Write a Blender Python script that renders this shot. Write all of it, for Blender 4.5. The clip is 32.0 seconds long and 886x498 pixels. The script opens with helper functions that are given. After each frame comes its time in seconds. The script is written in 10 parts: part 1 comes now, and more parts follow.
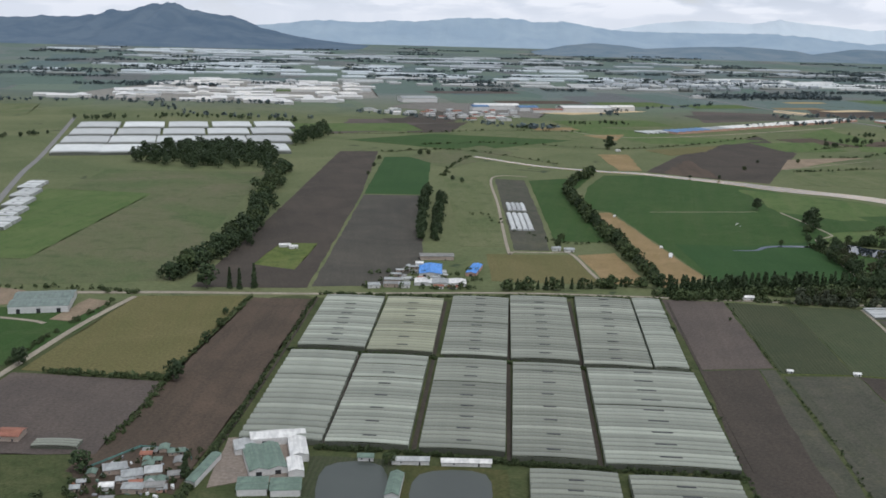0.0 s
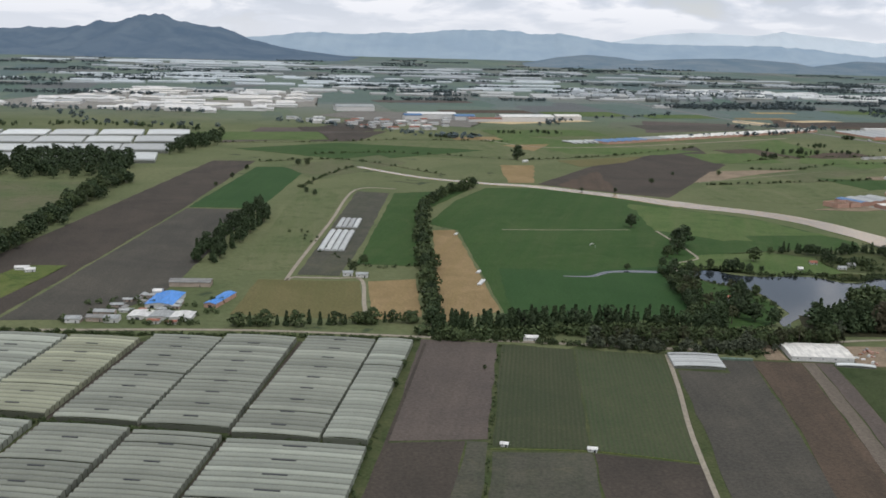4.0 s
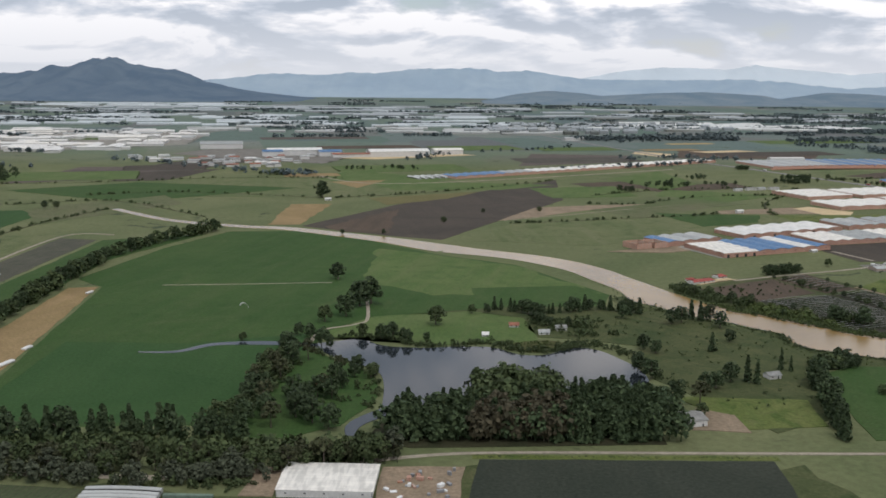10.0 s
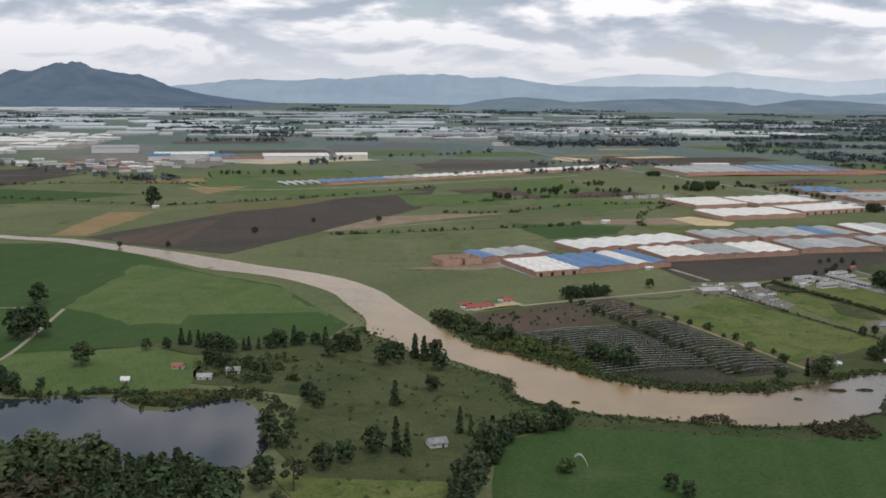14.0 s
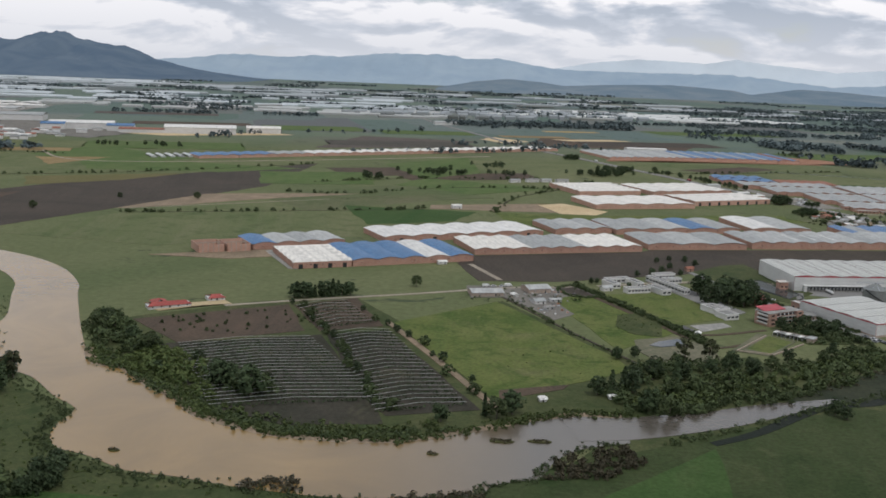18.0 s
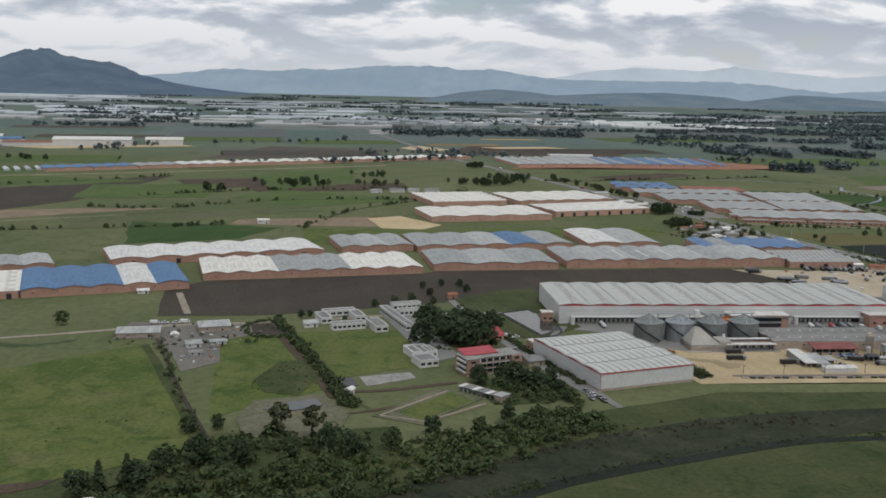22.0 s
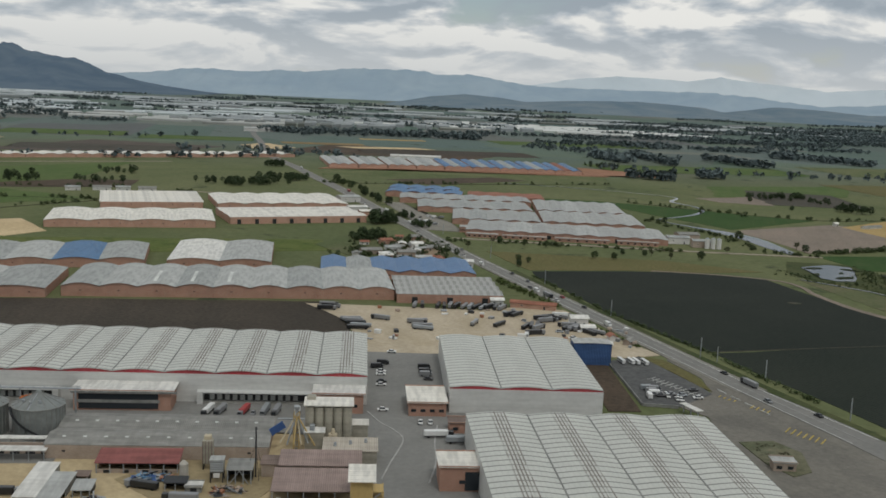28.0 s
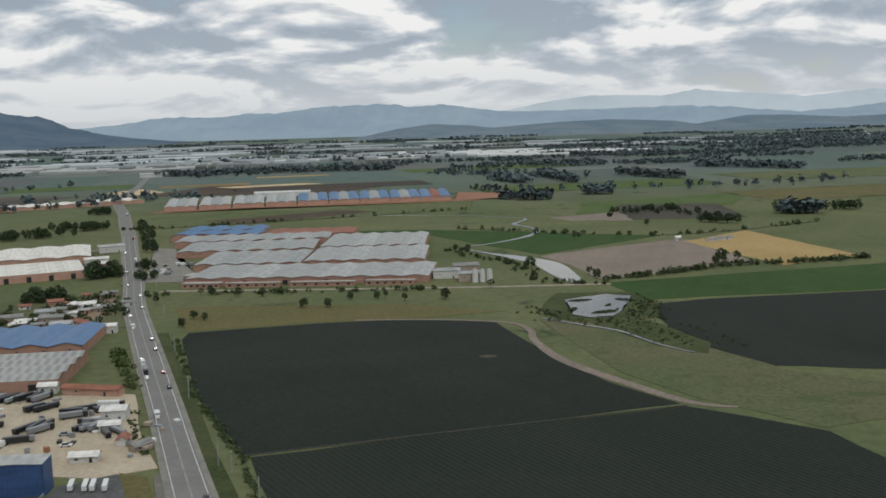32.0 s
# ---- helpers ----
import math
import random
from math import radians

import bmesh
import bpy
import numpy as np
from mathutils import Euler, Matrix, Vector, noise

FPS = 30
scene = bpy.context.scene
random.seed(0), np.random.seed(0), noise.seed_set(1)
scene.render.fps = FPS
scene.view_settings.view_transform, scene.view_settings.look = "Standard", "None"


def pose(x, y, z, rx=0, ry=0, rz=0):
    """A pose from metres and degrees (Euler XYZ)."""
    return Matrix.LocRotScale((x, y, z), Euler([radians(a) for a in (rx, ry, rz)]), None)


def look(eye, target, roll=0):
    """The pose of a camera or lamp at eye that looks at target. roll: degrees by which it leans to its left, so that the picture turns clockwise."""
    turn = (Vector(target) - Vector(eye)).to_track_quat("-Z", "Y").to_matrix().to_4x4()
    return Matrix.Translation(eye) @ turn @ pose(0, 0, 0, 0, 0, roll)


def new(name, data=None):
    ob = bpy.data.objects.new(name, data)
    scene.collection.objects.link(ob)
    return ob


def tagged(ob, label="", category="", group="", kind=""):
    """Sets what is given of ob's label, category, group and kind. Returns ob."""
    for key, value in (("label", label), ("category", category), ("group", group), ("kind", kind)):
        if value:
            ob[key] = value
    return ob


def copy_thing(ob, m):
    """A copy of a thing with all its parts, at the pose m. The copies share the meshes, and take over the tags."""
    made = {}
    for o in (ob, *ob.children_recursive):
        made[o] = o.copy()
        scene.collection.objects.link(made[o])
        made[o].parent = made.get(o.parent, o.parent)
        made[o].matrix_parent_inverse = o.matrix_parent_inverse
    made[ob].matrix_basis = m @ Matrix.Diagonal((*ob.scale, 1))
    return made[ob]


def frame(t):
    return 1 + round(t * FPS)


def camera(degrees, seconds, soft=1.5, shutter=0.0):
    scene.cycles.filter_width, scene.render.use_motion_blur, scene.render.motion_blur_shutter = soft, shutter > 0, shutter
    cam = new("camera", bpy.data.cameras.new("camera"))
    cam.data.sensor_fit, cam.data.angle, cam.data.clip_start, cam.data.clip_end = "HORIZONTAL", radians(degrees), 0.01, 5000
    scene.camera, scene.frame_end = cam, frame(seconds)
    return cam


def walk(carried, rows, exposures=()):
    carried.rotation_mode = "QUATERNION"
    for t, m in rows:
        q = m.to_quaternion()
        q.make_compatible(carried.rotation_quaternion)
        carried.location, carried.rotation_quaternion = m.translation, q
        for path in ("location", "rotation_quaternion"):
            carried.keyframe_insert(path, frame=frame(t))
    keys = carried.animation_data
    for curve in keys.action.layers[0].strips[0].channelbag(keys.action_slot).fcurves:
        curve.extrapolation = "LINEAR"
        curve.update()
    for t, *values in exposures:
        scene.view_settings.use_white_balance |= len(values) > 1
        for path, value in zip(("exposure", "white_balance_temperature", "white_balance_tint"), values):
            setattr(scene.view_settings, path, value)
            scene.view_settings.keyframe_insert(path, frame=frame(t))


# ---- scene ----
cam = camera(47.4, 32.0, soft=1.7)
METRES, EYE, TILT, LEAN, TURN = 1104.0, 129.35, -12.97, -1.43, 0.0
ROWS = [
    (0.0, 0.0, 0.0, 0.0, 0.0, 0.0, 0.0),
    (0.5, 0.014, 0.0094, 0.0008, -0.15, -0.24, -0.88),
    (1.0, 0.0276, 0.0193, 0.0013, -0.4, -0.6, -2.07),
    (1.5, 0.0415, 0.0289, 0.002, -0.54, -0.98, -2.82),
    (2.0, 0.0551, 0.0395, 0.0027, -0.52, -0.95, -2.87),
    (2.5, 0.0687, 0.0505, 0.0033, -0.27, -0.64, -2.42),
    (4.5, 0.122, 0.0967, 0.0051, 1.48, 1.64, 0.34),
    (5.0, 0.1349, 0.1069, 0.0058, 1.66, 2.56, 0.68),
    (5.5, 0.1479, 0.117, 0.0064, 1.66, 2.97, 0.5),
    (6.0, 0.1606, 0.1271, 0.007, 1.61, 3.01, 0.11),
    (6.5, 0.1738, 0.1374, 0.0077, 1.6, 3.18, -0.12),
    (7.0, 0.1863, 0.1474, 0.0084, 1.57, 3.19, -0.12),
    (7.5, 0.199, 0.1574, 0.0092, 1.57, 3.01, -0.18),
    (8.0, 0.2118, 0.1672, 0.01, 1.51, 2.78, -0.03),
    (8.5, 0.2243, 0.1771, 0.0108, 1.37, 2.73, 0.09),
    (9.0, 0.2371, 0.1873, 0.0116, 1.4, 2.79, 0.28),
    (9.5, 0.2493, 0.1976, 0.0124, 1.42, 2.94, 0.46),
    (10.0, 0.2616, 0.208, 0.0133, 1.46, 3.19, 0.67),
    (10.5, 0.2739, 0.218, 0.0142, 1.38, 3.44, 0.66),
    (11.0, 0.286, 0.2279, 0.015, 1.28, 3.53, 0.7),
    (11.5, 0.2985, 0.238, 0.0159, 1.22, 3.55, 0.66),
    (12.0, 0.311, 0.2478, 0.0167, 1.15, 3.53, 0.44),
    (12.5, 0.3233, 0.2576, 0.0175, 1.14, 3.59, 0.45),
    (13.0, 0.3356, 0.2675, 0.0185, 1.15, 3.68, 0.58),
    (13.5, 0.348, 0.2772, 0.0194, 1.24, 3.75, 0.71),
    (14.0, 0.3604, 0.2865, 0.0202, 1.3, 3.65, 0.56),
    (14.5, 0.3728, 0.2951, 0.0209, 1.37, 3.38, 0.05),
    (16.5, 0.4202, 0.3328, 0.0241, 1.26, 1.9, -2.08),
    (17.0, 0.4322, 0.3429, 0.0248, 1.52, 1.88, -1.81),
    (17.5, 0.4441, 0.3529, 0.0256, 1.79, 2.15, -1.48),
    (18.0, 0.4558, 0.3631, 0.0265, 1.96, 2.72, -1.16),
    (18.5, 0.4677, 0.3723, 0.0275, 2.17, 3.01, -0.79),
    (19.0, 0.4795, 0.3815, 0.0285, 2.24, 3.2, -0.81),
    (19.5, 0.4912, 0.3913, 0.0294, 2.46, 3.39, -0.32),
    (20.0, 0.5028, 0.4003, 0.0304, 2.85, 3.2, 0.21),
    (20.5, 0.5141, 0.4101, 0.0312, 3.01, 2.82, 0.2),
    (21.0, 0.5256, 0.4198, 0.0323, 3.14, 2.18, 0.13),
    (21.5, 0.5374, 0.4297, 0.0335, 3.31, 2.44, -0.18),
    (22.0, 0.549, 0.4404, 0.0344, 3.06, 3.48, -0.49),
    (22.5, 0.5605, 0.4503, 0.0354, 2.79, 4.04, -1.13),
    (23.0, 0.5718, 0.4597, 0.0365, 2.46, 4.49, -1.68),
    (23.5, 0.5831, 0.4695, 0.0377, 2.25, 5.0, -1.62),
    (24.0, 0.5947, 0.4798, 0.0386, 2.42, 5.49, -0.99),
    (24.5, 0.6058, 0.4894, 0.0396, 3.11, 5.53, -0.43),
    (26.5, 0.6507, 0.5283, 0.0439, 3.87, 4.12, -0.96),
    (27.0, 0.6619, 0.5378, 0.045, 3.81, 3.98, -1.34),
    (27.5, 0.6731, 0.5467, 0.0461, 3.66, 3.9, -1.86),
    (28.0, 0.6841, 0.557, 0.0472, 3.54, 3.95, -1.89),
    (28.5, 0.6945, 0.5683, 0.0481, 3.45, 4.43, -1.34),
    (29.0, 0.705, 0.5784, 0.0492, 3.34, 4.87, -0.67),
    (29.5, 0.716, 0.5879, 0.0504, 3.6, 5.13, 0.34),
    (30.0, 0.7271, 0.5973, 0.0516, 3.93, 5.35, 1.1),
    (30.5, 0.7378, 0.6067, 0.0529, 4.13, 5.29, 1.45),
    (31.0, 0.7486, 0.6158, 0.0541, 4.21, 5.4, 2.12),
    (31.5, 0.7596, 0.6245, 0.0553, 4.39, 5.59, 2.41),
    (32.0, 0.7707, 0.6335, 0.0562, 4.27, 5.77, 2.17),
]
walk(cam, [(t, pose(0, 0, EYE, TILT, LEAN, TURN) @ pose(METRES * x, METRES * y, METRES * z, 90 + pitch, roll, yaw)) for t, x, y, z, yaw, pitch, roll in ROWS], [(0.0, 0.15, 5900, 13), (6.0, 0.14, 6150, 13), (14.0, 0.0, 6150, 14), (20.0, -0.06, 6100, 13), (24.0, -0.28, 6200, 10), (28.0, -0.33, 6350, 8), (32.0, -0.22, 6200, 9)])

# Scale: the far clip of 5 km has to hold the whole valley up to the hills behind it,
# so the place stands at S times true size (buildings, trees, cars and flight path alike); the two far ranges are pulled
# in and sized to fit the camera's view.
S = 0.52

# ---- light ----
world = bpy.data.worlds.new("overcast_sky")
scene.world = world
world.use_nodes = True
wn, wl = world.node_tree.nodes, world.node_tree.links
wn.clear()


def wnode(kind, **values):
    n = wn.new(kind)
    for key, value in values.items():
        n.inputs[key].default_value = value
    return n


def wmath(op, a, b=None):
    n = wn.new("ShaderNodeMath")
    n.operation = op
    for i, v in enumerate((a, b)):
        if v is None:
            continue
        if isinstance(v, (int, float)):
            n.inputs[i].default_value = v
        else:
            wl.new(v, n.inputs[i])
    return n.outputs[0]


def wramp(fac, stops):
    n = wn.new("ShaderNodeValToRGB")
    el = n.color_ramp.elements
    while len(el) < len(stops):
        el.new(0.5)
    for e, (p, c) in zip(el, stops):
        e.position, e.color = p, (*c, 1)
    wl.new(fac, n.inputs[0])
    return n.outputs[0]


def wmix(fac, a, b):
    n = wn.new("ShaderNodeMix")
    n.data_type = "RGBA"
    if isinstance(fac, (int, float)):
        n.inputs[0].default_value = fac
    else:
        wl.new(fac, n.inputs[0])
    for socket, v in ((n.inputs[6], a), (n.inputs[7], b)):
        if isinstance(v, tuple):
            socket.default_value = (*v, 1)
        else:
            wl.new(v, socket)
    return n.outputs[2]


coord = wn.new("ShaderNodeTexCoord")
sep = wn.new("ShaderNodeSeparateXYZ")
wl.new(coord.outputs["Generated"], sep.inputs[0])
# a broken cloud deck: the way up is laid out on a flat sheet, so clouds crowd together towards the horizon
lift = wmath("ADD", wmath("MAXIMUM", sep.outputs[2], 0.0), 0.26)
sheet = wn.new("ShaderNodeCombineXYZ")
wl.new(wmath("DIVIDE", sep.outputs[0], lift), sheet.inputs[0])
wl.new(wmath("DIVIDE", sep.outputs[1], lift), sheet.inputs[1])
shifted = wn.new("ShaderNodeVectorMath")
shifted.operation = "ADD"
wl.new(sheet.outputs[0], shifted.inputs[0])
shifted.inputs[1].default_value = (0.04, -0.11, 0.0)


def deck(vector, scale, detail, rough, distort):
    n = wnode("ShaderNodeTexNoise", Scale=scale, Detail=detail, Roughness=rough, Distortion=distort)
    wl.new(vector, n.inputs["Vector"])
    return n.outputs[0]


thick = deck(sheet.outputs[0], 1.9, 8.0, 0.52, 0.35)
# the side of each heap that faces the light is brighter than the side behind it
relief = wmath("SUBTRACT", thick, deck(shifted.outputs[0], 1.9, 8.0, 0.52, 0.35))
broad = deck(sheet.outputs[0], 0.75, 3.0, 0.5, 0.0)
cover = wmath("ADD", wmath("ADD", wmath("MULTIPLY", relief, 1.5), wmath("MULTIPLY", thick, 0.45)), wmath("MULTIPLY", broad, 0.55))
tone = wramp(cover, [(0.39, (0.37, 0.43, 0.49)), (0.46, (0.53, 0.58, 0.63)), (0.52, (0.75, 0.76, 0.765)), (0.585, (1.08, 1.045, 0.985))])
sky = wn.new("ShaderNodeTexSky")
sky.sky_type, sky.sun_disc = "NISHITA", False
sky.sun_elevation, sky.sun_rotation = radians(52), radians(150)
dim = wn.new("ShaderNodeMix")
dim.data_type, dim.blend_type = "RGBA", "MULTIPLY"
dim.inputs[0].default_value = 1.0
wl.new(sky.outputs[0], dim.inputs[6])
dim.inputs[7].default_value = (0.085, 0.085, 0.085, 1)
# gaps of blue between the clouds
gap = wramp(thick, [(0.30, (0, 0, 0)), (0.39, (1, 1, 1))])
clouds = wmix(gap, dim.outputs[2], tone)
# the layer pales into bright vapour towards the horizon
low = wramp(sep.outputs[2], [(0.0, (0.9, 0.9, 0.9)), (0.03, (0.6, 0.6, 0.6)), (0.07, (0.2, 0.2, 0.2)), (0.14, (0, 0, 0))])
sky_colour = wmix(low, clouds, (0.70, 0.71, 0.71))
bg = wnode("ShaderNodeBackground", Strength=1.0)
wl.new(sky_colour, bg.inputs["Color"])
out = wn.new("ShaderNodeOutputWorld")
wl.new(bg.outputs[0], out.inputs["Surface"])

sun = new("sun", bpy.data.lights.new("sun", "SUN"))
sun.data.energy, sun.data.angle, sun.data.color = 1.1, radians(12), (1.0, 0.97, 0.92)
sun.matrix_world = look((0, 0, 300), (-90, 150, 0))

# ---- materials ----
MATS = {}


class Nodes:
    """A small builder for one material's nodes."""

    def __init__(self, name):
        self.mat = bpy.data.materials.new(name)
        self.mat.use_nodes = True
        self.t = self.mat.node_tree
        self.t.nodes.clear()
        self.bsdf = self.t.nodes.new("ShaderNodeBsdfPrincipled")
        o = self.t.nodes.new("ShaderNodeOutputMaterial")
        self.t.links.new(self.bsdf.outputs[0], o.inputs[0])

    def put(self, socket, v):
        if isinstance(v, bpy.types.NodeSocket):
            self.t.links.new(v, socket)
        elif isinstance(v, tuple) and len(v) == 3 and socket.type == "RGBA":
            socket.default_value = (*v, 1)
        else:
            socket.default_value = v

    def pos(self, local=False, angle=0.0, stretch=(1, 1, 1)):
        if local:
            src = self.t.nodes.new("ShaderNodeTexCoord").outputs["Object"]
        else:
            src = self.t.nodes.new("ShaderNodeNewGeometry").outputs["Position"]
        # turned first, then stretched, so that streaks follow the turned axes
        m = self.t.nodes.new("ShaderNodeMapping")
        m.inputs["Rotation"].default_value = (0, 0, -radians(angle))
        self.t.links.new(src, m.inputs["Vector"])
        m2 = self.t.nodes.new("ShaderNodeMapping")
        m2.inputs["Scale"].default_value = stretch
        self.t.links.new(m.outputs[0], m2.inputs["Vector"])
        return m2.outputs[0]

    def noise(self, vec, scale, detail=5.0, rough=0.6, distort=0.0):
        n = self.t.nodes.new("ShaderNodeTexNoise")
        n.inputs["Scale"].default_value, n.inputs["Detail"].default_value = scale, detail
        n.inputs["Roughness"].default_value, n.inputs["Distortion"].default_value = rough, distort
        self.t.links.new(vec, n.inputs["Vector"])
        return n.outputs[0]

    def wave(self, vec, scale, distort=0.0, axis="X"):
        n = self.t.nodes.new("ShaderNodeTexWave")
        n.bands_direction = axis
        n.inputs["Scale"].default_value, n.inputs["Distortion"].default_value = scale, distort
        n.inputs["Detail"].default_value, n.inputs["Detail Scale"].default_value = 2.0, 0.6
        self.t.links.new(vec, n.inputs["Vector"])
        return n.outputs["Fac"]

    def ramp(self, fac, *stops):
        n = self.t.nodes.new("ShaderNodeValToRGB")
        el = n.color_ramp.elements
        while len(el) < len(stops):
            el.new(0.5)
        for e, (p, c) in zip(el, stops):
            e.position = p
            e.color = (*c, 1) if isinstance(c, tuple) else (c, c, c, 1)
        self.put(n.inputs[0], fac)
        return n.outputs[0]

    def mix(self, fac, a, b, blend="MIX"):
        n = self.t.nodes.new("ShaderNodeMix")
        n.data_type, n.blend_type = "RGBA", blend
        self.put(n.inputs[0], fac), self.put(n.inputs[6], a), self.put(n.inputs[7], b)
        return n.outputs[2]

    def random(self):
        return self.t.nodes.new("ShaderNodeObjectInfo").outputs["Random"]

    def island(self):
        return self.t.nodes.new("ShaderNodeNewGeometry").outputs["Random Per Island"]

    def done(self, colour, rough=0.9, metal=0.0, bump=None, depth=0.1, spec=0.3):
        self.put(self.bsdf.inputs["Base Color"], colour)
        self.put(self.bsdf.inputs["Roughness"], rough)
        self.bsdf.inputs["Metallic"].default_value = metal
        self.bsdf.inputs["Specular IOR Level"].default_value = spec
        if bump is not None:
            b = self.t.nodes.new("ShaderNodeBump")
            b.inputs["Distance"].default_value = depth
            self.put(b.inputs["Height"], bump)
            self.t.links.new(b.outputs[0], self.bsdf.inputs["Normal"])
        MATS[self.mat.name] = self.mat
        return self.mat


def dark(c, k):
    return tuple(v * k for v in c)


def land(name, a, b, c=None, size=60, angle=0, streak=0.35, rows=0.0, rowcol=None, tufts=0.0, grain=0.55):
    """Grass or soil: broad patches of a and b, streaks along the working direction, fine grain; rows: crop rows' spacing in metres."""
    n = Nodes(name)
    p = n.pos()
    broad = n.noise(p, 1.0 / size, 6, 0.62, 0.8)
    col = n.mix(n.ramp(broad, (0.36, 0.0), (0.64, 1.0)), a, b)
    along = n.pos(angle=angle, stretch=(0.16, 0.008, 1))
    st = n.noise(along, 1.0, 5, 0.65)
    col = n.mix(n.ramp(st, (0.42, 0.0), (0.68, streak)), col, c or dark(a, 0.62))
    if tufts:
        # ranker darker grass in patches, thin worn spots between
        clump = n.noise(p, 0.11, 7, 0.7, 0.6)
        col = n.mix(n.ramp(clump, (0.52, 0.0), (0.64, tufts)), col, (a[0] * 0.5, a[1] * 0.66, a[2] * 0.55))
        col = n.mix(n.ramp(n.noise(p, 0.028, 7, 0.66, 1.5), (0.55, 0.0), (0.62, tufts * 0.8)), col, (a[0] * 0.55, a[1] * 0.72, a[2] * 0.6))
        col = n.mix(n.ramp(n.noise(p, 0.045, 6, 0.7, 1.2), (0.56, 0.0), (0.72, tufts * 0.7)), col, (0.15, 0.135, 0.07))
    fine = n.noise(p, 0.9, 6, 0.7)
    col = n.mix(grain, col, n.ramp(fine, (0.3, 0.45), (0.7, 1.5)), "MULTIPLY")
    height = fine
    if rows:
        w = n.wave(n.pos(angle=angle), 0.314 / rows, 0.25)
        col = n.mix(n.ramp(w, (0.35, 0.0), (0.7, 0.38)), col, rowcol or dark(a, 0.5))
        height = w
    return n.done(col, 0.95, bump=height, depth=0.12, spec=0.12)


land("pasture", (0.088, 0.112, 0.044), (0.125, 0.135, 0.062), (0.165, 0.155, 0.088), 70, 8, tufts=0.45)
land("lush_meadow", (0.032, 0.069, 0.017), (0.044, 0.081, 0.022), (0.062, 0.087, 0.031), 55, -12, 0.4, tufts=0.25)
land("meadow_pale", (0.066, 0.108, 0.030), (0.092, 0.128, 0.042), (0.115, 0.130, 0.055), 40, -12, 0.45, tufts=0.3)
land("mixed_pasture", (0.080, 0.108, 0.042), (0.128, 0.118, 0.068), (0.095, 0.110, 0.048), 90, 8, 0.4, tufts=0.4)
land("rough_grass", (0.054, 0.068, 0.026), (0.078, 0.086, 0.036), (0.044, 0.055, 0.022), 14, 20, 0.5, tufts=0.6)
land("loop_meadow", (0.036, 0.053, 0.018), (0.048, 0.063, 0.024), (0.058, 0.066, 0.030), 34, -12, 0.4, tufts=0.4)
land("green_crop", (0.028, 0.066, 0.019), (0.036, 0.076, 0.023), None, 40, 0, 0.2)
land("olive_field", (0.115, 0.105, 0.042), (0.138, 0.120, 0.052), (0.09, 0.10, 0.035), 45, 4, 0.3)
land("plum_soil", (0.088, 0.073, 0.063), (0.112, 0.091, 0.076), (0.07, 0.06, 0.05), 30, -6, 0.35)
land("grey_soil", (0.062, 0.058, 0.048), (0.086, 0.078, 0.062), (0.045, 0.045, 0.036), 40, 5, 0.3)
land("brown_soil", (0.072, 0.055, 0.040), (0.100, 0.073, 0.052), (0.052, 0.043, 0.033), 28, -4, 0.55)
land("dark_soil", (0.054, 0.046, 0.037), (0.074, 0.061, 0.048), (0.042, 0.038, 0.031), 45, 12, 0.3)
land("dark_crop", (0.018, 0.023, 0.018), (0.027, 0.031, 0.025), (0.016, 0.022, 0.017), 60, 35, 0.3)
land("shoulder", (0.20, 0.19, 0.165), (0.26, 0.245, 0.21), (0.16, 0.155, 0.13), 6, 24, 0.4, grain=0.35)
land("charcoal_field", (0.028, 0.034, 0.024), (0.039, 0.044, 0.032), (0.023, 0.030, 0.022), 50, -4, 0.3)
land("fallow", (0.20, 0.165, 0.135), (0.25, 0.205, 0.165), (0.16, 0.14, 0.11), 30, -10, 0.4)
land("red_earth", (0.26, 0.135, 0.085), (0.32, 0.175, 0.11), (0.2, 0.12, 0.08), 12, 15, 0.4)
land("ridged_crop", (0.019, 0.025, 0.019), (0.028, 0.033, 0.025), (0.017, 0.023, 0.017), 60, 35, 0.25, 1.1, (0.026, 0.031, 0.024))
land("potato_rows", (0.052, 0.070, 0.032), (0.066, 0.080, 0.038), (0.044, 0.058, 0.028), 30, -4, 0.3, 1.5, (0.072, 0.068, 0.045), tufts=0.2)
land("weedy_rows", (0.050, 0.058, 0.032), (0.064, 0.068, 0.038), (0.042, 0.052, 0.026), 30, -4, 0.3, 1.5, (0.035, 0.05, 0.02))
land("grey_weeds", (0.068, 0.066, 0.050), (0.085, 0.082, 0.060), (0.052, 0.060, 0.036), 22, -4, 0.5, tufts=0.35)
land("fallow_strip", (0.125, 0.105, 0.082), (0.15, 0.125, 0.098), (0.10, 0.085, 0.066), 14, -4, 0.5)
land("marsh", (0.030, 0.036, 0.022), (0.046, 0.050, 0.030), (0.024, 0.032, 0.018), 9, 35, 0.5, tufts=0.5)
land("stubble", (0.205, 0.145, 0.070), (0.265, 0.190, 0.095), (0.20, 0.15, 0.06), 25, -8, 0.4)
land("straw", (0.33, 0.235, 0.095), (0.39, 0.28, 0.12), (0.30, 0.24, 0.12), 40, 20, 0.25)
land("dusty_yard", (0.40, 0.315, 0.185), (0.48, 0.385, 0.235), (0.30, 0.235, 0.145), 16, 20, 0.45, grain=0.28)
land("pale_sand", (0.47, 0.36, 0.21), (0.55, 0.43, 0.26), (0.40, 0.32, 0.2), 20, 10, 0.3)
land("bare_earth", (0.20, 0.155, 0.105), (0.27, 0.205, 0.14), (0.15, 0.125, 0.085), 12, 0, 0.5)
land("gravel_track", (0.27, 0.235, 0.18), (0.33, 0.29, 0.225), None, 6, 0, 0.4)
